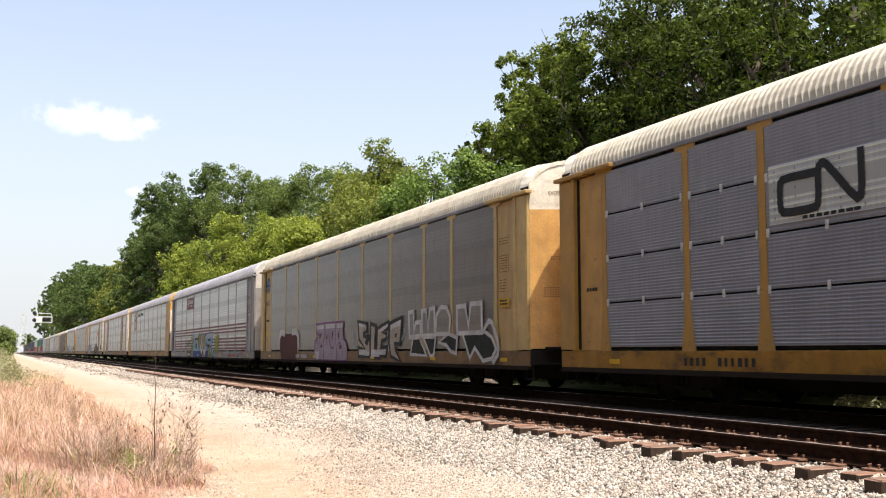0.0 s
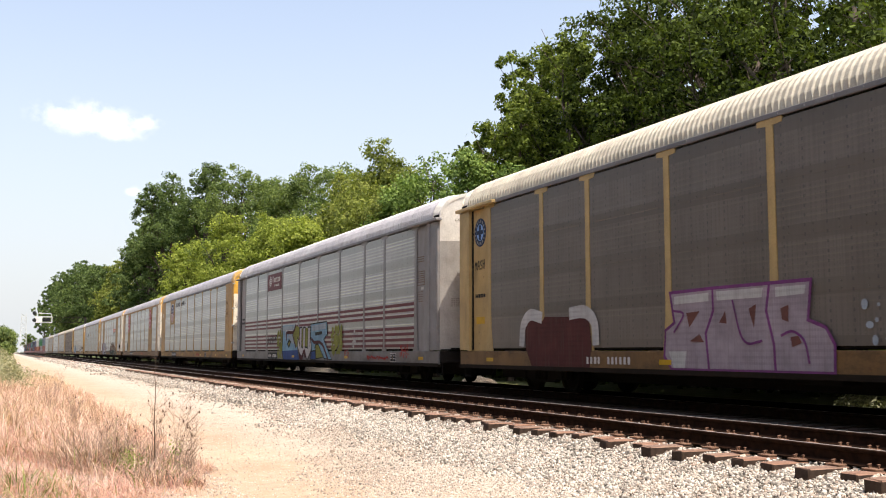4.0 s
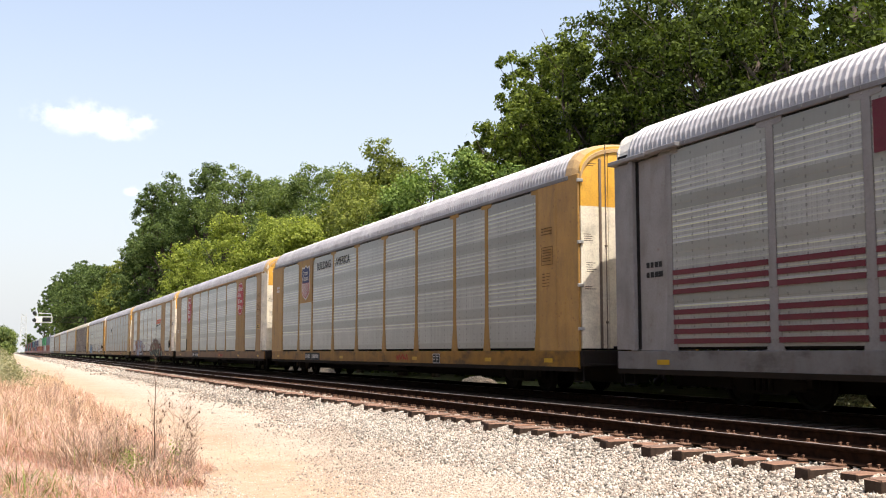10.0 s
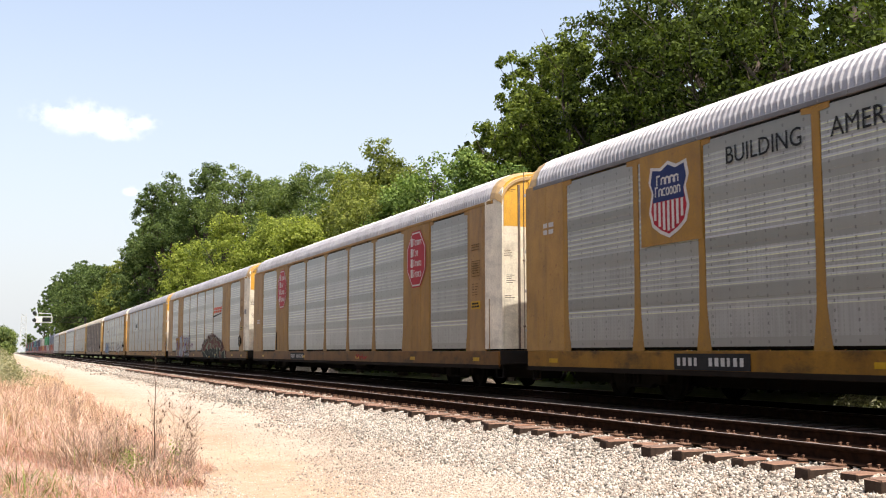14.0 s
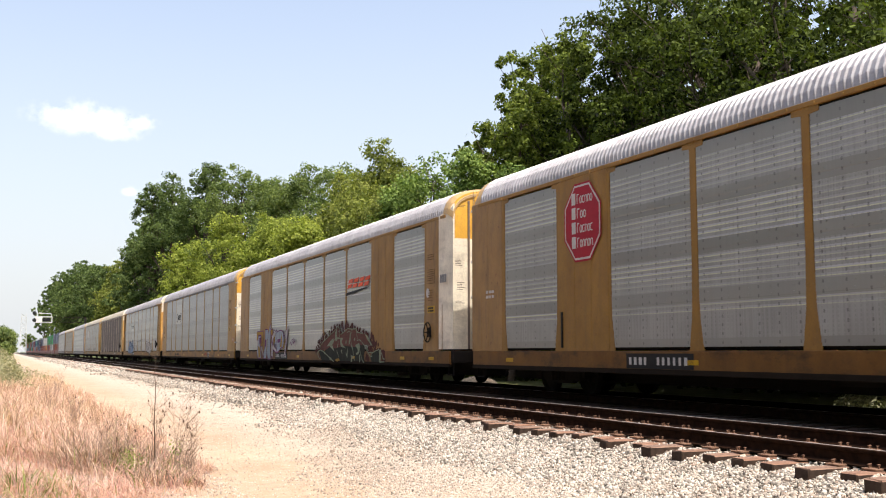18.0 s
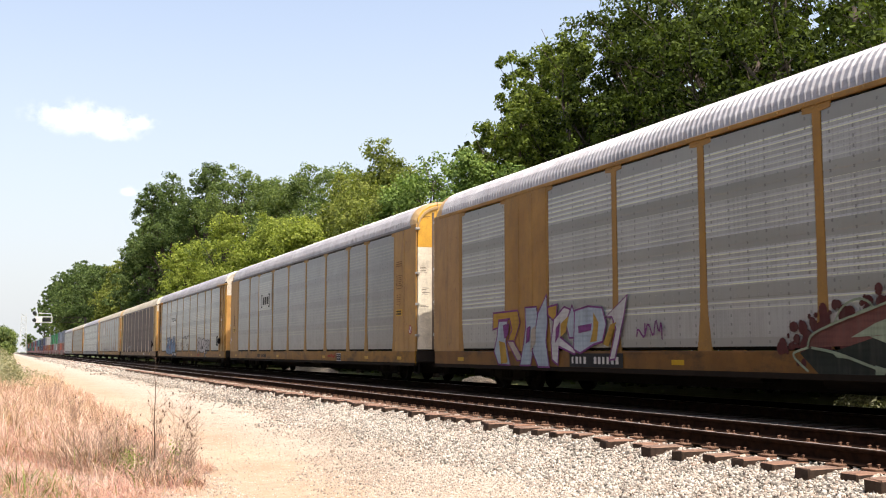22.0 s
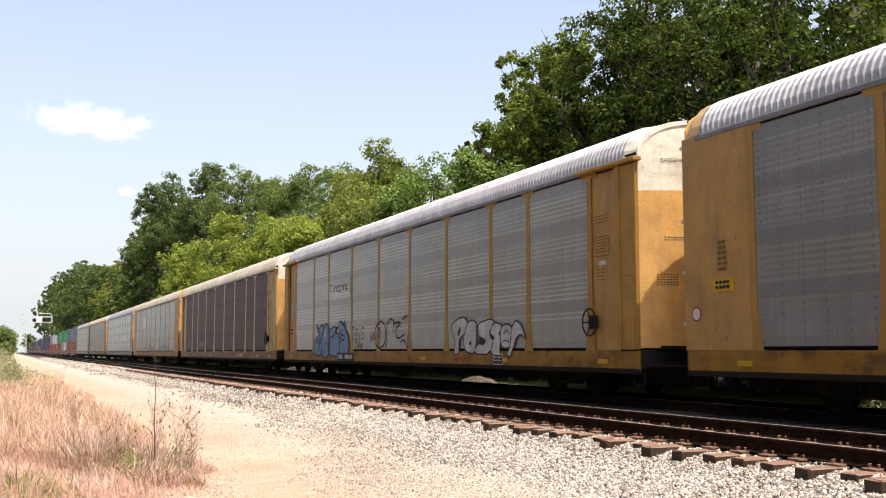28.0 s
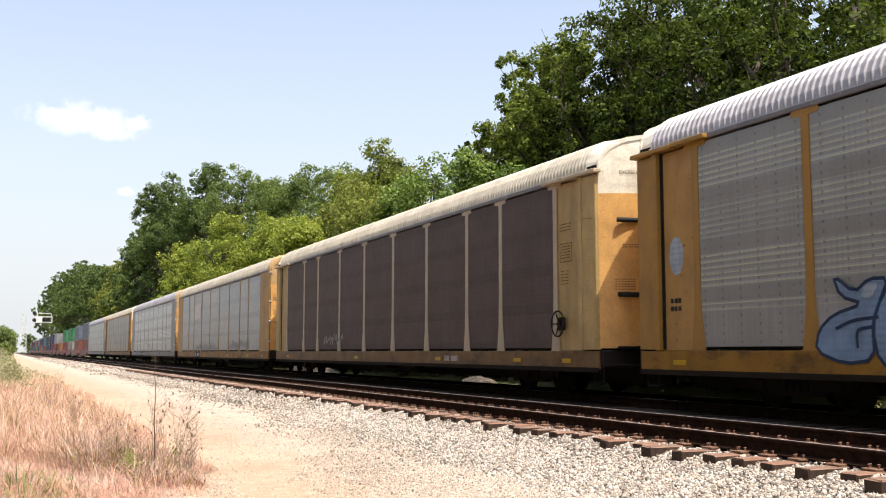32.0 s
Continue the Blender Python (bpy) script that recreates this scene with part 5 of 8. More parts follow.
    spray_piece(c, "pale lilac block graffiti with purple outlines", [
        ("f", M_LILAC, 0, [(4.21, 1.95), (2.97, 1.97), (2.96, 1.59), (3.18, 1.22), (3.11, 0.6), (4.2, 0.6), (4.42, 0.83), (4.37, 1.29), (4.09, 1.42)]),
        ("f", M_LILAC, 0, [(2.97, 1.97), (1.52, 1.97), (1.61, 1.55), (1.45, 1.02), (1.43, 0.6), (3.11, 0.6), (3.18, 1.22), (2.96, 1.59)]),
        ("f", M_LILAC, 0, [(1.52, 1.97), (0.59, 1.97), (0.68, 1.38), (0.31, 1.26), (0.14, 1.01), (0.16, 0.6), (1.43, 0.6), (1.45, 1.02), (1.61, 1.55)]),
        ("w", M_SPRAYWHITE, 0, [(4.07, 1.88), (3.07, 1.9), (3.08, 1.76), (4.08, 1.74)]),
        ("w", M_SPRAYWHITE, 0, [(2.86, 1.91), (1.67, 1.91), (1.71, 1.76), (2.85, 1.76)]),
        ("w", M_SPRAYWHITE, 0, [(1.38, 1.9), (0.7, 1.9), (0.73, 1.77), (1.38, 1.75)]),
        ("w", M_SPRAYWHITE, 0, [(4.28, 0.92), (3.74, 0.92), (3.8, 0.63), (4.13, 0.63)]),
        ("d", M_BRICK, 0, [(3.72, 1.58), (3.33, 1.6), (3.64, 1.33)]),
        ("d", M_BRICK, 0, [(2.8, 1.39), (2.63, 1.58), (2.6, 1.37)]),
        ("d", M_BRICK, 0, [(2.03, 1.59), (1.84, 1.66), (1.91, 1.29)]),
        ("d", M_BRICK, 0, [(1.27, 1.57), (1.09, 1.62), (1.1, 1.36), (1.24, 1.4)]),
        ("d", M_BRICK, 0, [(1.07, 1.13), (0.89, 1.15), (0.82, 1.04), (1.03, 0.98)]),
        ("d", M_BRICK, 0, [(3.63, 1.09), (3.35, 1.21), (3.22, 1.07)]),
        ("l", M_PURPLE, 0.04, [(2.43, 1.74), (2.26, 1.17), (2.07, 1.02), (1.73, 1.08)]),
        ("l", M_PURPLE, 0.04, [(4.13, 1.63), (3.72, 1.59), (4.09, 1.26)]),
        ("l", M_PURPLE, 0.04, [(1.26, 1.16), (1.02, 1.24), (0.75, 1.1), (0.67, 0.75)]),
    ], M_PURPLE, 0.055, soft=False)
    speckle(c, "pale pink smears on the sill", 4.0, 0.2, 0.58, 0.85, 22, 0.14, M_LILAC, 6, -1.550)
    spray_piece(c, "dark red painted block between white puffs", [
        ("f", M_MAROON, 0, [(9.99, 1.65), (9.1, 1.59), (9.03, 1.67), (7.88, 1.64), (7.08, 1.56), (7, 1.05), (7.09, 0.57), (9.65, 0.57), (9.93, 0.95)]),
        ("l", M_SPRAYWHITE, 0.26, [(10.14, 1.12), (10.1, 1.52), (9.74, 1.77), (9.23, 1.67)]),
        ("l", M_SPRAYWHITE, 0.26, [(7.82, 1.71), (7.22, 1.75), (6.85, 1.52), (6.83, 1.13)]),
    ], soft=False)
    number_board(c, 7.3, 1.9, 11, False)
    return c


def car_silver():
    c = build_car(2, "light grey autorack car with burgundy stripes and blue graffiti", M_GREYPAINT, M_PANEL, M_ROOF, "bowed", door=M_GREYDOOR, door_top=M_LIGHTGREYDOOR)
    for a, b in zip(EDGES[:-1], EDGES[1:]):
        for z in (2.26, 2.09, 1.92):
            part("stripe", kept(("stripe", round(a - b, 2)), lambda: Geo().box(-1.550, -1.540, -(a - b) / 2 + 0.10, (a - b) / 2 - 0.10, 0, 0.088, 0.002).mesh("stripe", M_BURGUNDY)), c, "burgundy stripe", at=(0, (a + b) / 2, z))
        for z in (1.58, 1.41, 1.24, 1.07):
            part("stripe", KEEP[("stripe", round(a - b, 2))], c, "burgundy stripe", at=(0, (a + b) / 2, z - 0.02))
    sign = part("sign", decal([rect(7.0, 4.42, 3.62, 4.36)], M_BURGUNDY, -1.550), c, "burgundy sign with a white emblem")
    for k, (dz, half) in enumerate(((0.18, 0.12), (0.09, 0.21), (0.0, 0.23), (-0.09, 0.20), (-0.18, 0.13))):
        part("emblem", strip(Geo(), [(6.45 + half, 4.03 + dz - 0.03), (6.45, 4.03 + dz + 0.035), (6.45 - half, 4.03 + dz - 0.01)], 0.055, -1.5555).mesh("emblem", M_LABELWHITE), sign)
    word_shapes(6.05, 3.97, 1.45, 0.19, 8, M_LABELWHITE, sign, -1.5555, 9)
    word_shapes(5.72, 3.79, 0.9, 0.07, 11, M_LABELWHITE, sign, -1.5555, 4)
    speckle(c, "yellow-green sprayed flanks of the graffiti", 5.0, 3.9, 0.65, 1.75, 90, 0.10, M_LIME, 3)
    speckle(c, "yellow-green sprayed flanks of the graffiti", -3.4, -4.7, 0.85, 1.75, 110, 0.11, M_LIME, 8)
    spray_piece(c, "sky-blue, olive and white graffiti with dark brown curves", [
        ("f", M_SKYBLUE, 0, [(4.15, 2.02), (1.87, 2.02), (1.69, 1.66), (1.44, 1.46), (1.53, 0.96), (4.08, 0.94), (3.98, 1.58)]),
        ("f", M_ULTRA, 0, [(4.15, 0.95), (1.48, 0.98), (1.15, 0.57), (3.86, 0.57)]),
        ("f", M_LIME, 0, [(1.87, 1.98), (1.18, 1.89), (1.26, 1.5), (1.46, 1.13), (1.78, 1.07), (2.13, 1.35), (2.25, 1.6)]),
        ("f", M_LIME, 0, [(0.79, 1.83), (0.55, 1.84), (0.6, 1.08), (0.85, 1.12)]),
        ("f", M_LIME, 0, [(0.25, 1.84), (-0.18, 1.85), (-0.12, 1.06), (0.29, 1.1)]),
        ("w", M_PALEBLUE, 0, [(4.05, 1.97), (2.08, 1.99), (2.35, 1.81), (3.98, 1.77)]),
        ("w", M_PALEBLUE, 0, [(3.25, 1.5), (2.61, 1.69), (2.25, 1.53), (1.9, 1.21), (2.44, 1.26), (2.85, 1.47)]),
        ("l", M_MAROON, 0.13, [(3.33, 1.42), (3.42, 1.65), (3.13, 1.73), (2.27, 1.68), (1.98, 1.81), (1.8, 2)]),
        ("l", M_SPRAYWHITE, 0.04, [(3.52, 1.46), (3.55, 1.73), (3.24, 1.82), (2.35, 1.76), (2.07, 1.9), (1.97, 2)]),
        ("l", M_MAROON, 0.09, [(2.27, 1.6), (2, 1.31), (1.74, 1.09)]),
        ("d", M_OLIVEBLACK, 0, [(3.22, 1.23), (2.91, 1.44), (2.52, 1.34), (2.87, 1.05)]),
        ("w", M_LIME, 0, [(3.04, 1.23), (2.87, 1.34), (2.7, 1.29), (2.88, 1.14)]),
        ("o", M_SPRAYWHITE, 0, [(1.18, 1.87), (0.79, 1.87), (0.84, 1.1), (0.6, 1.08), (0.59, 1.86), (0.25, 1.87), (0.3, 1.1), (-0.12, 1.06), (-0.12, 1.87), (-0.49, 1.87), (-0.43, 1.11), (-0.62, 1.44), (-0.62, 0.95), (-0.04, 0.57), (0.31, 0.89), (0.52, 0.94), (0.67, 0.65), (1.13, 0.86), (1.43, 1.07), (1.47, 1.49), (1.26, 1.36), (1.09, 1.1)]),
        ("d", M_MAROON, 0, [(1.37, 1.01), (0.81, 0.74), (0.54, 0.97), (0.32, 1.01), (0.09, 0.74), (0.28, 0.65), (0.49, 0.83), (0.68, 0.58), (1.11, 0.61)]),
        ("l", M_OLIVEBLACK, 0.05, [(4.05, 2.01), (3.98, 1.58), (4.08, 0.96), (3.86, 0.57)]),
        ("l", M_OLIVEBLACK, 0.05, [(-0.54, 1.97), (-0.55, 1.57), (-0.68, 1.1), (-0.69, 0.77)]),
    ], M_OLIVEBLACK, 0.06, soft=False, edged="o")
    spray_piece(c, "sky-blue graffiti letter R with dark edges", [
        ("f", M_SKYBLUE, 0, [(-0.51, 1.98), (-2.76, 2.02), (-2.83, 1.55), (-2.36, 1.37), (-3.43, 0.63), (-2.48, 0.66), (-1.71, 1.11), (-1.13, 1.08), (-1.26, 0.65), (-0.52, 0.64)]),
        ("f", M_ULTRA, 0, [(-0.52, 0.92), (-1.21, 0.96), (-1.26, 0.61), (-0.52, 0.61)]),
        ("w", M_PALEBLUE, 0, [(-0.69, 1.91), (-2.64, 1.97), (-2.64, 1.76), (-0.69, 1.69)]),
        ("d", M_OLIVEBLACK, 0, [(-1.17, 1.64), (-2.12, 1.68), (-2.12, 1.56), (-1.21, 1.52)]),
        ("l", M_MAROON, 0.12, [(-0.69, 1.4), (-1.04, 1.25), (-1.71, 1.29), (-2.28, 1.17), (-2.91, 0.66)]),
        ("f", M_LIME, 0, [(-1.21, 1.17), (-1.63, 1.2), (-2.36, 0.71), (-1.38, 0.65)]),
    ], M_OLIVEBLACK, 0.05, soft=False)
    speckle(c, "white paint drips", -5.9, -6.3, 1.0, 1.6, 14, 0.08, M_SPRAYWHITE, 15)
    speckle(c, "orange-red paint smudges", -5.0, -5.5, 0.7, 1.0, 40, 0.035, M_FADEDRED, 16)
    speckle(c, "orange-red paint smudges", -10.7, -11.4, 0.75, 1.1, 60, 0.035, M_FADEDRED, 17)
    tag_scrawl(c, "black scribbled tag", 6.9, 5.0, 1.15, 1.75, 4, M_BLACK)
    tag_scrawl(c, "red scribble on the sill", -7.5, -9.6, 0.62, 0.82, 14, M_FADEDRED)
    end_marks(c, -12.5, yellow=False)
    part("notice_plate", decal([rect(-12.55, -12.35, 2.68, 2.76)], M_LABELWHITE, -1.505), c, "white label")
    number_board(c, 6.7, 1.75, 21)
    data_plate(c, -10.1)
    part("stencil", decal(bars(12.75, 2.55, 0.55, 2, 0.1, 0.08, 4, 4), M_BLACK, -1.505), c)
    return c


def car_building():
    c = build_car(3, "yellow autorack car with bright galvanised side panels", M_YELLOW, M_PANEL, M_ROOF, "flat", door=M_WHITE, door_top=M_BRIGHT)
    y, z = 8.06, 3.64
    back = part("sign_panel", decal([rect(7.08, 8.98, 2.84, 4.54)], M_YELLOW, -1.548, 0.006), c, "yellow plate behind the shield")
    out = [(y + 0.55, z + 0.78), (y + 0.25, z + 0.72), (y, z + 0.84), (y - 0.25, z + 0.72), (y - 0.55, z + 0.78), (y - 0.62, z + 0.45), (y - 0.52, z + 0.2), (y - 0.62, z - 0.22), (y - 0.52, z - 0.55), (y - 0.28, z - 0.72), (y, z - 0.84), (y + 0.28, z - 0.72), (y + 0.52, z - 0.55), (y + 0.62, z - 0.22), (y + 0.52, z + 0.2), (y + 0.62, z + 0.45)]
    out = [(y + (a - y) * 1.02, z + (b - z) * 0.83) for a, b in out]
    part("shield", decal([out], M_LABELWHITE, -1.556), back, "shield in navy, red and white")
    inn = [(y + (a - y) * 0.88, z + (b - z) * 0.9) for a, b in out]
    part("shield_stripes", decal([[p for p in inn if p[1] <= z + 0.15 * 0.9 + 0.05]], M_RED, -1.560), back)
    part("shield_top", decal([[inn[15], inn[0], inn[1], inn[2], inn[3], inn[4], inn[5], inn[6], (y - 0.50, z - 0.02), (y + 0.50, z - 0.02), inn[14]]], M_NAVY, -1.562), back)
    part("shield_bars", decal([rect(y - 0.455 + i * 0.14, y - 0.455 + i * 0.14 + 0.07, z - 0.57 + 0.22 * ((i - 3) / 3) ** 2, z - 0.03) for i in range(7)], M_LABELWHITE, -1.566), back)
    word_shapes(y + 0.36, z + 0.28, 0.70, 0.13, 5, M_LABELWHITE, back, -1.567, 3)
    word_shapes(y + 0.41, z + 0.08, 0.80, 0.13, 7, M_LABELWHITE, back, -1.567, 4)
    part("lettering", letters_mesh("BUILDING", 0.415, M_BLACK), c, "black lettering: BUILDING", at=(-1.552, 6.42, 4.0))
    part("lettering", letters_mesh("AMERICA", 0.415, M_BLACK), c, "black lettering: AMERICA", at=(-1.552, 3.96, 4.0))
    tag_scrawl(c, "faded red mark on the sill", -2.6, -3.6, 0.64, 0.86, 31, M_FADEDRED)
    part("stencil", decal(bars(12.9, 3.72, 0.5, 2, 0.10, 0.05, 8, 2), M_LABELWHITE, -1.562), c, "white stencil bars")
    end_marks(c, -12.45, yellow=False)
    number_board(c, 8.0, 2.1, 33)
    data_plate(c, -5.9)
    return c


def octagon(y, z, r, q):
    k = 0.42
    return [(y + r, z + q * k), (y + r * k, z + q), (y - r * k, z + q), (y - r, z + q * k), (y - r, z - q * k), (y - r * k, z - q), (y + r * k, z - q), (y + r, z - q * k)]


def red_sign(c, y, z, r, seed):
    a = part("sign", decal([octagon(y, z, r, r * 1.08)], M_RED, -1.562), c, "red eight-sided sign with white lettering bars")
    part("rim", decal([octagon(y, z, r * 0.95, r * 1.025)], M_LABELWHITE, -1.566), a)
    part("field", decal([octagon(y, z, r * 0.90, r * 0.97)], M_RED, -1.570), a)
    out = []
    for k in range(4):
        zz = z + r * (0.62 - 0.40 * k)
        out.append(rect(y + r * 0.55, y + r * 0.34, zz - r * 0.12, zz + r * 0.20))
        word_shapes(y + r * 0.26, zz - r * 0.10, r * (0.85 if k != 1 else 0.5), r * 0.19, 6 if k != 1 else 3, M_LABELWHITE, a, -1.574, seed + k)
    part("lettering", decal(out, M_LABELWHITE, -1.574), a)


def car_octagon():
    c = build_car(4, "tan-yellow autorack car with two red eight-sided signs", M_TAN, M_PANEL, M_ROOF, "flat", solids=(1, 7), door=M_WHITE, door_top=M_BRIGHT, folded=True)
    red_sign(c, 8.10, 3.58, 0.76, 41)
    red_sign(c, -8.20, 3.58, 0.76, 51)
    part("marking", Geo().box(-1.575, -1.545, 9.0, 9.06, 1.0, 1.75, 0.004).mesh("marking", M_BLACK), c)
    end_marks(c, -12.45)
    part("stencil", decal(bars(12.9, 2.4, 0.5, 2, 0.07, 0.05, 8, 3), M_LABELWHITE, -1.562), c)
    number_board(c, 6.5, 2.15, 44)
    tag_scrawl(c, "faded red mark on the sill", -2.4, -3.6, 0.64, 0.86, 32, M_FADEDRED)
    return c


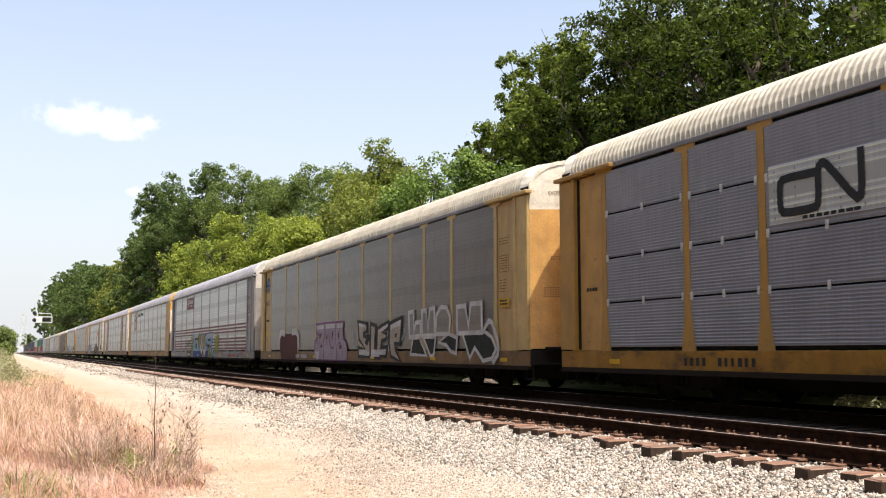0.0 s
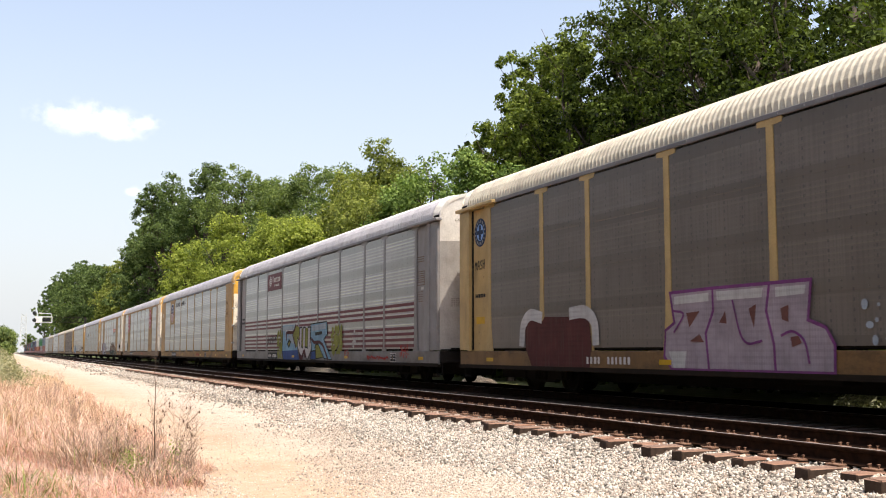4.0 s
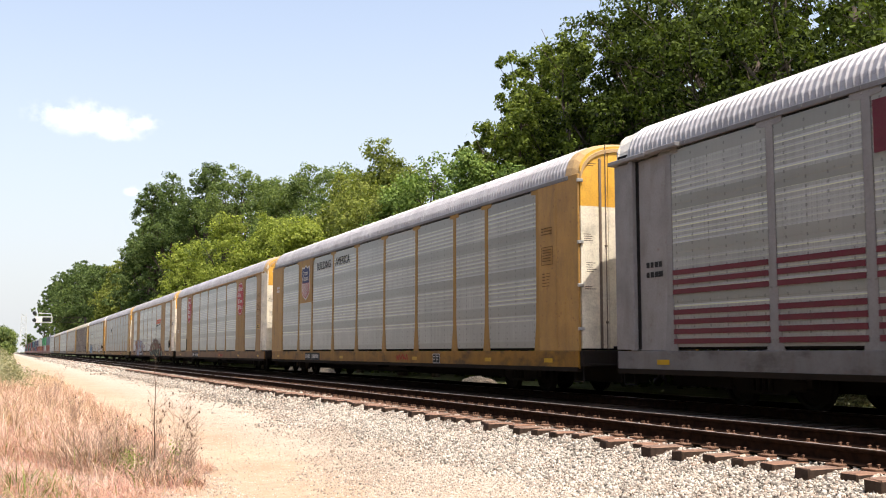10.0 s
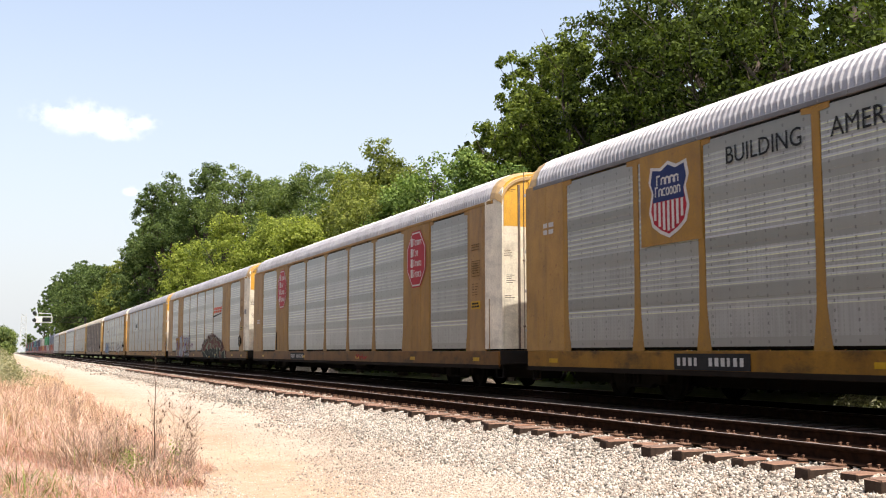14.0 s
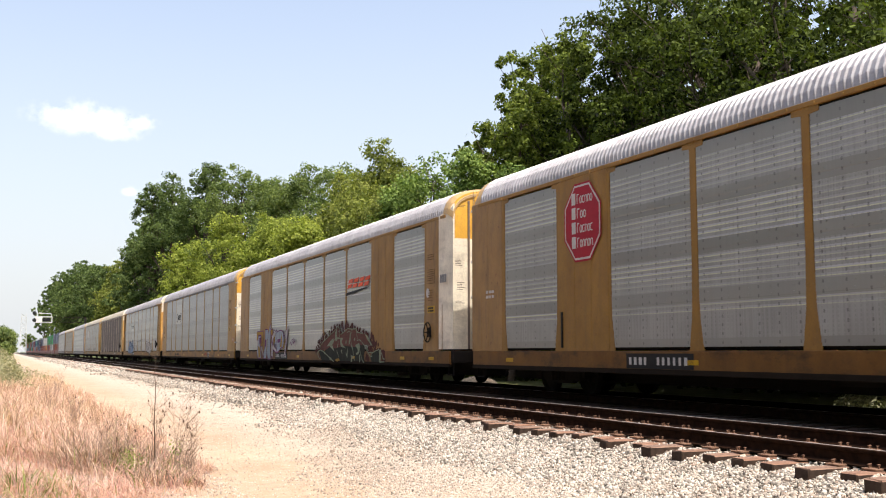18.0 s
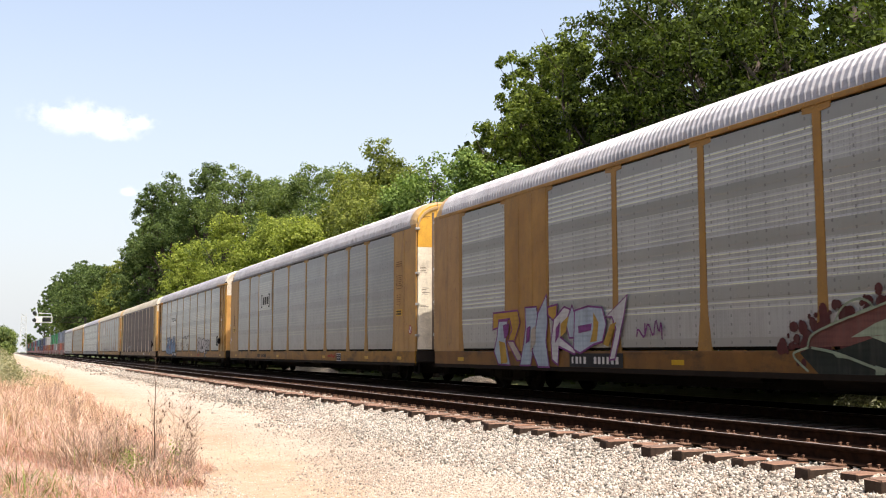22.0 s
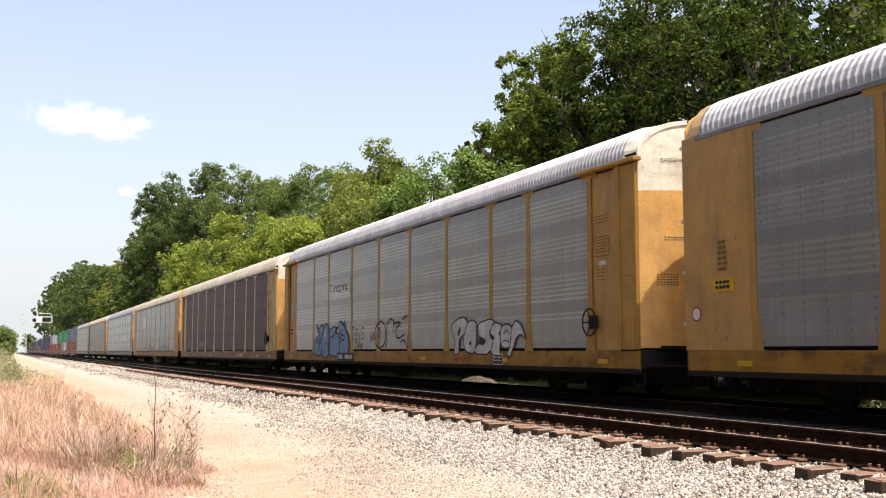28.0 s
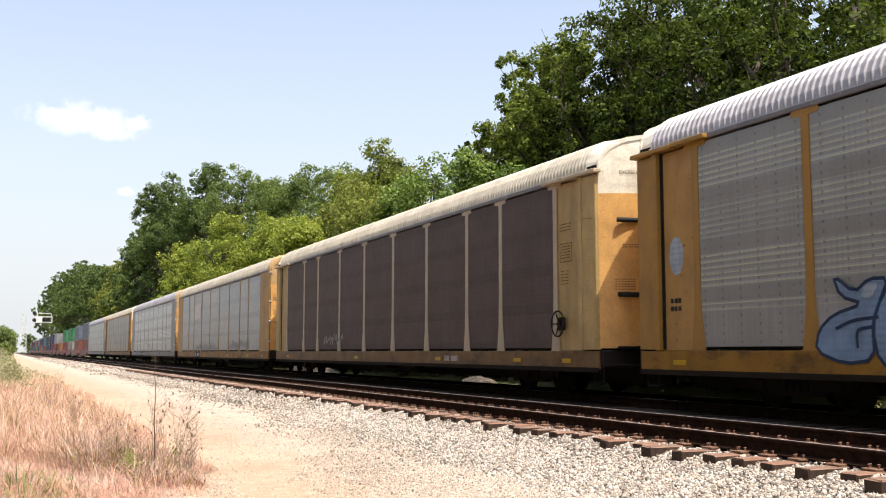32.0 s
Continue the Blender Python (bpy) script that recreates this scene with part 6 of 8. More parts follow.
def car_swoosh():
    c = build_car(5, "rust-stained tan autorack car with graffiti on its lower panels", M_TAN, M_PANEL, M_ROOF, "flat", solids=(1, 7), door=M_WHITE, door_top=M_BRIGHT, folded=True)
    blocks = []
    for k in range(4):
        y = -4.5 - 0.62 * k
        blocks += [[(y, 3.08), (y - 0.09, 3.21), (y - 0.56, 3.23), (y - 0.47, 3.10)], [(y - 0.11, 3.25), (y - 0.20, 3.38), (y - 0.70, 3.41), (y - 0.59, 3.27)]]
    a = part("logo", decal(blocks, M_ORANGERED, -1.556), c, "slanted orange block emblem")
    part("swoosh", decal([[(-4.35, 2.84), (-4.38, 2.94), (-6.6, 3.04), (-7.0, 3.04), (-6.6, 2.99)]], M_BLACK, -1.556), a)
    speckle(c, "maroon spatter cloud behind the graffiti", -0.5, -7.9, 0.75, 1.2, 170, 0.11, M_MAROON, 21, -1.551, 0.72)
    speckle(c, "maroon spatter cloud behind the graffiti", -0.8, -8.6, 0.62, 1.0, 110, 0.12, M_MAROON, 22, -1.551)
    spray_piece(c, "brick-red jagged graffiti with pale green edges over black", [
        ("f", M_BRICK, 0, [(-1.17, 1.17), (-1.81, 1.34), (-2.35, 1.49), (-3.07, 1.68), (-3.23, 1.78), (-3.45, 1.57), (-3.82, 1.53), (-4.45, 1.65), (-4.64, 1.72), (-5.04, 1.66), (-5.55, 1.69), (-5.61, 1.59), (-6.4, 1.51), (-6.74, 1.39), (-7.32, 1.11), (-7.19, 1), (-6.73, 1.11), (-6.38, 1.15), (-5.34, 1.07), (-4.17, 1.12), (-3.05, 1.03), (-1.12, 0.97)]),
        ("f", M_OLIVEBLACK, 0, [(-0.93, 0.89), (-1.17, 0.98), (-1.69, 0.93), (-2.44, 1.11), (-3.05, 1.03), (-4.17, 1.12), (-5.34, 1.07), (-6.38, 1.15), (-6.52, 1.01), (-6.39, 0.76), (-6.52, 0.57), (-5.31, 0.57), (-3.41, 0.57), (-1.34, 0.57)]),
        ("f", M_OLIVEBLACK, 0, [(-7.33, 0.87), (-7.75, 0.95), (-8.02, 0.98), (-8.06, 0.77), (-8.02, 0.58), (-7.23, 0.57), (-7.07, 0.76)]),
        ("f", M_MAROON, 0, [(-8.18, 0.97), (-8.45, 0.98), (-8.55, 0.78), (-8.59, 0.59), (-8.21, 0.58)]),
        ("w", M_PALEGREEN, 0, [(-1.98, 1.11), (-2.45, 1.3), (-2.82, 1.4), (-2.92, 1.28), (-2.65, 1.14)]),
        ("w", M_PALEGREEN, 0, [(-2.34, 1.12), (-2.75, 1.14), (-3, 0.9), (-2.81, 0.97)]),
        ("w", M_PALEGREEN, 0, [(-3.04, 1.37), (-3.07, 1.6), (-3.27, 1.73), (-3.22, 1.47), (-3.33, 1.31), (-3.17, 1.28)]),
        ("w", M_PALEGREEN, 0, [(-3.32, 1.11), (-3.52, 1.31), (-3.4, 1.07), (-3.32, 1.03)]),
        ("w", M_PALEGREEN, 0, [(-3.67, 1.35), (-4.04, 1.38), (-3.85, 1.25), (-4.1, 1.12), (-4.38, 1.03), (-3.88, 1.08), (-3.74, 1.15)]),
        ("w", M_PALEGREEN, 0, [(-4.31, 1.2), (-4.46, 1.35), (-4.45, 1.19)]),
        ("w", M_PALEGREEN, 0, [(-3.8, 0.94), (-3.88, 1), (-3.98, 0.82), (-3.87, 0.88)]),
        ("w", M_PALEGREEN, 0, [(-4.37, 0.88), (-4.51, 0.84), (-4.64, 1.12), (-4.57, 0.68)]),
        ("w", M_PALEGREEN, 0, [(-4.81, 1.38), (-4.9, 1.56), (-4.97, 1.52), (-4.89, 1.21), (-4.75, 1.12), (-4.73, 1.23)]),
        ("w", M_PALEGREEN, 0, [(-4.92, 1.17), (-5.15, 1.1), (-5.24, 0.94), (-5.11, 1.03)]),
        ("w", M_PALEGREEN, 0, [(-5, 0.8), (-5.18, 0.75), (-5.12, 0.57), (-4.99, 0.57)]),
        ("w", M_PALEGREEN, 0, [(-5.35, 1.37), (-5.44, 1.38), (-5.47, 1.32), (-5.34, 1.26)]),
        ("w", M_PALEGREEN, 0, [(-5.46, 1.13), (-5.92, 1.2), (-6.02, 1.07), (-5.94, 0.92), (-5.85, 0.85), (-5.73, 1.01)]),
        ("w", M_PALEGREEN, 0, [(-5.58, 0.86), (-5.79, 0.92), (-5.88, 0.83), (-5.63, 0.81)]),
        ("w", M_PALEGREEN, 0, [(-5.93, 0.81), (-6.04, 0.83), (-6.04, 0.57), (-5.94, 0.57)]),
        ("w", M_PALEGREEN, 0, [(-5.52, 1.69), (-5.7, 1.68), (-5.64, 1.57), (-5.55, 1.6)]),
        ("w", M_PALEGREEN, 0, [(-6.48, 1.51), (-6.76, 1.45), (-7.32, 1.11), (-6.52, 1.12), (-6.41, 1.14), (-7.14, 1.13), (-6.83, 1.3)]),
        ("w", M_PALEGREEN, 0, [(-6.52, 1.12), (-6.74, 1.08), (-6.97, 0.92), (-6.84, 0.95)]),
        ("w", M_PALEGREEN, 0, [(-8, 0.98), (-8.16, 0.98), (-8.19, 0.85), (-8.12, 0.58), (-8, 0.58)]),
        ("w", M_PALEGREEN, 0, [(-1.58, 0.93), (-1.8, 0.89), (-1.97, 0.81), (-1.71, 0.83)]),
        ("w", M_PALEGREEN, 0, [(-2.43, 0.73), (-2.64, 0.68), (-2.59, 0.6), (-2.43, 0.6)]),
        ("d", M_GOLD, 0, [(-3.19, 0.65), (-3.57, 0.68), (-3.72, 0.61), (-3.42, 0.57), (-3.19, 0.59)]),
        ("l", M_PALEGREEN, 0.035, [(-1.12, 0.97), (-1.17, 1.16), (-1.72, 1.33), (-2.33, 1.48), (-3.03, 1.66), (-3.27, 1.74)]),
        ("l", M_PALEGREEN, 0.035, [(-1.7, 1.34), (-1.82, 1.53), (-2.04, 1.63), (-2.25, 1.65), (-2.46, 1.53), (-2.14, 1.45)]),
        ("l", M_PALEGREEN, 0.035, [(-1.12, 0.97), (-0.79, 0.9), (-0.83, 0.81), (-1.11, 0.63)]),
        ("l", M_PALEGREEN, 0.04, [(-1.21, 0.97), (-1.71, 0.9), (-2.39, 0.7), (-2.95, 0.57)]),
        ("l", M_PALEGREEN, 0.035, [(-3.64, 1.63), (-3.71, 1.48), (-3.54, 1.39), (-3.33, 1.41), (-3.24, 1.57), (-3.31, 1.78), (-3.46, 1.83), (-3.65, 1.71), (-3.64, 1.61)]),
        ("l", M_PALEGREEN, 0.035, [(-3.82, 1.52), (-4.54, 1.67), (-4.64, 1.72), (-5.11, 1.67), (-5.55, 1.69)]),
        ("l", M_PALEGREEN, 0.03, [(-2.9, 1.23), (-2.94, 1.33), (-3.63, 1.39), (-4.04, 1.38)]),
        ("l", M_PALEGREEN, 0.03, [(-4.57, 1.57), (-4.87, 1.63), (-4.97, 1.56), (-4.9, 1.5), (-5.05, 1.23), (-5.24, 0.98), (-5.35, 0.75)]),
        ("l", M_PALEGREEN, 0.03, [(-5.11, 1.66), (-5.13, 1.55), (-4.97, 1.52)]),
        ("l", M_PALEGREEN, 0.03, [(-3.34, 0.96), (-3.54, 0.78), (-3.57, 0.74)]),
        ("l", M_PALEGREEN, 0.03, [(-5.17, 0.79), (-5.38, 0.68), (-5.5, 0.6)]),
        ("l", M_PALEGREEN, 0.03, [(-5.61, 1.59), (-5.78, 1.35), (-5.68, 1.26), (-5.97, 1.33), (-6.41, 1.17), (-6.66, 1.03), (-7.07, 0.78), (-7.3, 0.75), (-7.33, 0.83), (-7.23, 0.9), (-6.97, 0.88)]),
        ("l", M_PALEGREEN, 0.03, [(-5.67, 1.57), (-6.4, 1.5)]),
        ("l", M_PALEGREEN, 0.035, [(-6.06, 0.94), (-6.3, 0.62), (-6.49, 0.57)]),
        ("l", M_PALEGREEN, 0.03, [(-7.31, 0.87), (-7.75, 0.95), (-8, 0.98)]),
        ("l", M_PALEGREEN, 0.035, [(-8.15, 0.85), (-8.31, 0.87), (-8.37, 0.7), (-8.55, 0.68)]),
        ("l", M_PALEGREEN, 0.035, [(-8.12, 0.59), (-8.54, 0.6)]),
    ], x=-1.5525, soft=False)
    spray_piece(c, "silver, white and gold graffiti letters with purple outlines", [
        ("f", M_PALEBLUE, 0, [(9.6, 1.64), (9.08, 1.64), (9.18, 1.16), (8.95, 0.6), (9.59, 0.61), (9.84, 0.92), (9.66, 1.28)]),
        ("f", M_GOLD, 0, [(9.88, 1.84), (8.54, 1.86), (8.41, 1.58), (8.73, 1.14), (9.1, 1.14), (8.84, 1.42), (8.96, 1.68), (9.56, 1.66), (9.61, 1.48), (9.9, 1.44)]),
        ("f", M_BEIGE, 0, [(9.1, 1.16), (8.77, 1.16), (8.23, 0.71), (8.58, 0.71)]),
        ("f", M_PALEBLUE, 0, [(8.15, 1.91), (7.58, 1.91), (7.48, 1.55), (7.64, 1.23), (7.89, 0.61), (8.43, 0.6), (8.25, 1.05), (8.12, 1.47)]),
        ("f", M_PALEBLUE, 0, [(7.51, 1.76), (7.09, 2.16), (7.06, 1.54), (7.14, 1.14), (6.99, 0.58), (7.52, 0.58), (7.8, 0.92), (7.64, 1.4)]),
        ("f", M_GOLD, 0, [(7.05, 1.88), (6.6, 1.92), (6.68, 1.53), (7.02, 1.7)]),
        ("f", M_PALEBLUE, 0, [(6.22, 1.49), (5.95, 1.88), (5.72, 1.5), (5.74, 1.2), (6.08, 1.2)]),
        ("f", M_SPRAYWHITE, 0, [(6.75, 1.61), (6.29, 1.86), (6.02, 1.79), (6.46, 1.21), (5.78, 0.94), (5.87, 0.86), (6.54, 1.02), (6.59, 0.63), (6.85, 0.74), (6.9, 1.12)]),
        ("f", M_PALEBLUE, 0, [(5.84, 1.76), (5.29, 1.83), (4.73, 1.78), (4.58, 1.46), (4.73, 1.11), (5.07, 1.06), (5.63, 0.88), (5.9, 0.96)]),
        ("f", M_SPRAYWHITE, 0, [(4.6, 1.59), (3.79, 1.99), (3.93, 1.57), (4.27, 0.77), (4.48, 0.75), (4.22, 1.35), (4.36, 1.59)]),
        ("w", M_GOLD, 0, [(6.45, 1.5), (6.09, 1.66), (6.23, 1.32), (6.46, 1.23)]),
        ("w", M_GOLD, 0, [(5.07, 1.7), (4.87, 1.49), (4.95, 1.12), (5.21, 1.1), (5.08, 1.39)]),
        ("w", M_GOLD, 0, [(4.42, 1.44), (4.2, 1.48), (4.5, 1.01), (4.71, 1.06)]),
        ("w", M_GOLD, 0, [(9.53, 1.17), (9.19, 1.12), (9.07, 0.66), (9.41, 0.63)]),
        ("w", M_BEIGE, 0, [(7.82, 1.41), (7.6, 1.49), (7.61, 1.12), (7.88, 0.9)]),
        ("d", M_PURPLE, 0, [(5.7, 1.44), (5.13, 1.48), (5.17, 1.34), (5.67, 1.29)]),
        ("d", M_PURPLE, 0, [(8.05, 1.44), (7.86, 1.5), (7.91, 1.15), (8.1, 1.09)]),
        ("d", M_PURPLE, 0, [(9.3, 1.54), (8.96, 1.57), (9.01, 1.31), (9.22, 1.21)]),
        ("d", M_PURPLE, 0, [(6.65, 1.41), (6.45, 1.56), (6.53, 1.23), (6.7, 1.1)]),
    ], M_PURPLE, 0.04, x=-1.558, soft=False)
    tag_scrawl(c, "purple scribbled tag", 3.5, 2.7, 1.05, 1.55, 12, M_PURPLE, 0.035)
    end_marks(c, -12.45)
    part("stencil", decal([circle(-12.2, 2.55, 0.13)], M_LABELWHITE, -1.562), c, "round white label")
    bw = part("brake_wheel", kept("brakewheel", brake_wheel_mesh), c, "dark hand brake wheel", at=(0.04, -12.3, 1.45))
    part("marking", decal(bars(-13.1, 3.0, 0.5, 1, 0.22, 0, 6, 3), M_SPRAYGREY, -1.562), c)
    number_board(c, 6.1, 2.1, 55)
    return c


def car_dark():
    c = build_car(6, "yellow autorack car with dull dark grey side panels", M_YELLOW, M_PANEL_DULL, M_ROOF, "flat", door=M_WHITE, door_top=M_BRIGHT)
    a = part("logo", decal([rect(7.0, 4.44, 2.80, 4.40)], M_PANEL_MID, -1.548), c, "paler grey sheet with a dark bracket logo")
    part("logo_shape", strip(Geo(), [(6.28, 2.96), (6.50, 2.96), (6.50, 3.50), (6.28, 3.50)], 0.07, -1.553).mesh("logo_shape", M_BLACK), a)
    part("logo_shape", strip(Geo(), [(5.02, 2.96), (4.82, 2.96), (4.82, 3.50), (5.02, 3.50)], 0.07, -1.553).mesh("logo_shape", M_BLACK), a)
    for k in range(3):
        part("logo_shape", decal([rect(6.18 - 0.42 * k, 5.86 - 0.42 * k, 3.06, 3.40)], M_BLACK, -1.553), a)
    end_marks(c, -12.45)
    stk = part("sticker", decal([circle(-13.4, 1.55, 0.13)], M_FADEDRED, -1.556), c, "round white sticker with a red ring and bar")
    part("sticker_field", decal([circle(-13.4, 1.55, 0.10)], M_LABELWHITE, -1.560), stk)
    part("sticker_bar", decal([[(-13.33, 1.60), (-13.35, 1.63), (-13.47, 1.50), (-13.45, 1.47)]], M_FADEDRED, -1.564), stk)
    plate = part("warning_plate", decal([rect(12.98, 12.42, 1.90, 2.12)], M_YELLOWTAPE, -1.556), c, "small yellow warning plate with dark writing")
    part("plate_writing", decal(bars(12.90, 2.08, 0.4, 2, 0.05, 0.03, 61, 4), M_BLACK, -1.561), plate)
    part("marking", decal(bars(12.83, 2.75, 0.26, 6, 0.05, 0.04, 62, 2), M_FAINT, -1.556), c)
    mark = part("sticker", decal([circle(13.45, 1.55, 0.13)], M_FADEDRED, -1.556), c, "round white sticker with a red ring and bar")
    part("sticker_field", decal([circle(13.45, 1.55, 0.10)], M_LABELWHITE, -1.560), mark)
    number_board(c, 7.2, 2.0, 66, False, M_BLACK)
    tag_scrawl(c, "faded red mark on the sill", -4.8, -5.7, 0.66, 0.86, 33, M_FADEDRED)
    data_plate(c, -6.15)
    return c


def car_script():
    c = build_car(7, "yellow autorack car with pale grey panels and several graffiti pieces", M_YELLOW, M_PANEL_MID, M_ROOF, "bowed", door=M_DOORORANGE, door_top=M_WHITE)
    a = part("sign", decal([rect(7.0, 4.42, 2.78, 3.48)], M_PANEL, -1.545), c, "pale sign with dark lettering bars")
    word_shapes(6.85, 3.04, 2.25, 0.22, 8, M_BLACK, a, -1.5525, 9, 0.15)
    spray_piece(c, "pale blue bubble graffiti with dark outlines", [
        ("f", M_DUSKBLUE, 0, [(9.09, 0.92), (9.01, 1.23), (8.71, 1.44), (8.12, 1.57), (8.56, 1.69), (8.69, 2), (8.28, 1.73), (8.01, 1.91), (7.65, 1.9), (7.82, 1.59), (7.97, 1.31), (7.95, 0.8), (8.53, 0.74)]),
        ("f", M_DUSKBLUE, 0, [(7.86, 0.75), (7.97, 1.23), (7.79, 1.66), (7.42, 1.96), (7.06, 1.87), (6.95, 1.49), (7.06, 1.12), (7.02, 0.75), (7.45, 0.68)]),
        ("f", M_DUSKBLUE, 0, [(6.98, 1.68), (6.17, 1.84), (6.03, 1.74), (6.18, 1.56), (5.49, 1.55), (5.66, 1.19), (5.56, 0.77), (6.93, 0.75), (6.82, 1.21)]),
        ("f", M_DUSKBLUE, 0, [(5.56, 0.77), (5.64, 1.19), (5.39, 1.51), (5.74, 1.71), (5.73, 1.94), (5.42, 2.01), (5.13, 1.77), (5, 2.05), (4.99, 1.68), (4.69, 1.54), (4.5, 1.3), (4.49, 1), (4.71, 0.81)]),
        ("d", M_PANEL_MID, 0, [(7.56, 1.65), (7.4, 1.81), (7.32, 1.5), (7.45, 1.37)]),
        ("l", M_DEEPBLUE, 0.05, [(8.65, 1.24), (8.33, 1.35), (7.86, 1.38)]),
        ("l", M_DEEPBLUE, 0.05, [(8.25, 0.98), (8.27, 1.22), (7.97, 1.25)]),
        ("l", M_DEEPBLUE, 0.05, [(6.81, 1.43), (6.32, 1.47), (6.12, 1.64)]),
        ("l", M_DEEPBLUE, 0.05, [(5.39, 1.51), (4.91, 1.46), (5.16, 1.27), (5.4, 1.39)]),
        ("l", M_DEEPBLUE, 0.05, [(5.83, 1.46), (5.6, 1.4), (5.51, 1.19)]),
        ("w", M_FADEDRED, 0, [(7.39, 1.26), (7.2, 1.31), (7.18, 1.18), (7.36, 1.16)]),
        ("w", M_PALEBLUE, 0, [(5.58, 1.88), (5.4, 1.93), (5.23, 1.74), (5.49, 1.67)]),
        ("w", M_PALEBLUE, 0, [(8.08, 1.84), (7.81, 1.85), (7.95, 1.64), (8.15, 1.66)]),
    ], M_DEEPBLUE, 0.05)
    lettered(c, "black handwritten tag", "2EIS", 4.15, 2.75, 1.32, 1.68, None, M_BLACK, 0, 0.036, 2)
    lettered(c, "black handwritten tag", "TNK", 3.9, 2.9, 0.98, 1.22, None, M_BLACK, 0, 0.036, 5)
    lettered(c, "black handwritten tag", "NA", 2.2, 1.55, 1.2, 1.55, None, M_INK, 0, 0.035, 7)
    spray_piece(c, "thin black outlines of bubble letters", [
        ("l", M_BLACK, 0.05, [(1.77, 1.32), (1.64, 1.7), (1.11, 1.91), (0.67, 1.7), (0.68, 1.17), (1.25, 1), (1.65, 1.16)]),
        ("l", M_BLACK, 0.04, [(1.29, 1.69), (1.12, 1.56), (1.24, 1.33), (1.41, 1.46), (1.29, 1.69)]),
        ("l", M_BLACK, 0.05, [(0.57, 1.05), (0.61, 1.67), (0.28, 1.94), (-0.14, 1.85), (-0.03, 1.51)]),
        ("l", M_BLACK, 0.05, [(-0.14, 1.77), (-0.75, 1.82), (-0.24, 1.58), (-0.39, 1.28), (-1.03, 1.41)]),
        ("l", M_BLACK, 0.05, [(-0.85, 1.87), (-1.29, 1.99)]),
        ("l", M_BLACK, 0.05, [(-0.74, 1.18), (-1.03, 1.3), (-1.36, 0.94), (-1.37, 1.41)]),
    ])
    spray_piece(c, "silver-white bubble graffiti with black outlines", [
        ("f", M_SPRAYWHITE, 0, [(-4.66, 1.64), (-5.38, 1.82), (-5.69, 1.74), (-5.78, 1.5), (-5.52, 1.36), (-5.19, 1.23), (-5.21, 0.86), (-4.84, 0.84), (-4.95, 1.21), (-4.75, 1.38)]),
        ("f", M_SPRAYWHITE, 0, [(-5.52, 1.32), (-5.72, 1.62), (-6.03, 1.73), (-6.33, 1.63), (-6.31, 1.21), (-6.21, 0.85), (-5.66, 0.9), (-5.48, 1.13)]),
        ("f", M_SPRAYWHITE, 0, [(-6.39, 1.61), (-7.15, 1.72), (-7.44, 1.63), (-7.03, 1.36), (-7.35, 1.27), (-7.14, 0.85), (-6.18, 0.85), (-6.31, 1.08), (-6.74, 1.15), (-6.41, 1.34)]),
        ("f", M_SPRAYWHITE, 0, [(-7.36, 1.63), (-7.82, 1.56), (-7.74, 1.39), (-7.61, 1.35), (-7.78, 1.24), (-7.67, 0.95), (-7.76, 0.77), (-7.14, 0.87), (-7.34, 1.2), (-7.11, 1.36)]),
        ("f", M_SPRAYWHITE, 0, [(-7.71, 1.28), (-7.79, 1.51), (-8.09, 1.58), (-8.38, 1.49), (-8.43, 1.26), (-8.26, 1), (-7.82, 0.99)]),
        ("f", M_SPRAYWHITE, 0, [(-8.26, 1), (-8.35, 1.49), (-8.57, 1.65), (-8.86, 1.53), (-9.12, 1.15), (-8.85, 1.32), (-8.59, 1.24), (-8.44, 1), (-8.2, 0.75), (-8.08, 0.89)]),
        ("d", M_BLACK, 0, [(-6.55, 1.32), (-6.94, 1.18), (-6.74, 1.06), (-6.37, 1.12)]),
        ("d", M_BLACK, 0, [(-7.14, 1.36), (-7.42, 1.28), (-7.34, 1.18), (-7.16, 1.23)]),
        ("d", M_BLACK, 0, [(-5.1, 1.43), (-5.3, 1.56), (-5.33, 1.46), (-5.16, 1.29)]),
        ("d", M_BLACK, 0, [(-5.85, 1.09), (-5.95, 1.22), (-6.04, 1.07)]),
        ("l", M_BLACK, 0.03, [(-7.94, 1.34), (-8.09, 1.43), (-8.23, 1.33)]),
        ("l", M_BLACK, 0.03, [(-7.88, 1.15), (-8.03, 1.2), (-8.22, 1.13)]),
    ], M_BLACK, 0.036)
    tag_scrawl(c, "faded red scrawl on the sill", -5.0, -5.7, 0.66, 0.80, 15, M_FADEDRED)
    end_marks(c, -12.5, yellow=False)
    part("notice_plate", decal([rect(-12.55, -12.3, 2.62, 2.72)], M_LABELWHITE, -1.505), c, "white label")
    part("brake_wheel", kept("brakewheel", brake_wheel_mesh), c, "rusty hand brake wheel", at=(-0.02, -12.15, 1.5))
    part("graffiti", decal([circle(12.6, 2.6, 0.22, 9, 1.6)], M_PALEBLUE, -1.505), c, "pale blue paint smudge")
    part("stencil", decal(bars(12.8, 1.85, 0.35, 2, 0.08, 0.06, 8, 3), M_BLACK, -1.505), c)
    number_board(c, 5.9, 2.0, 71)
    data_plate(c, -7.6)
    return c


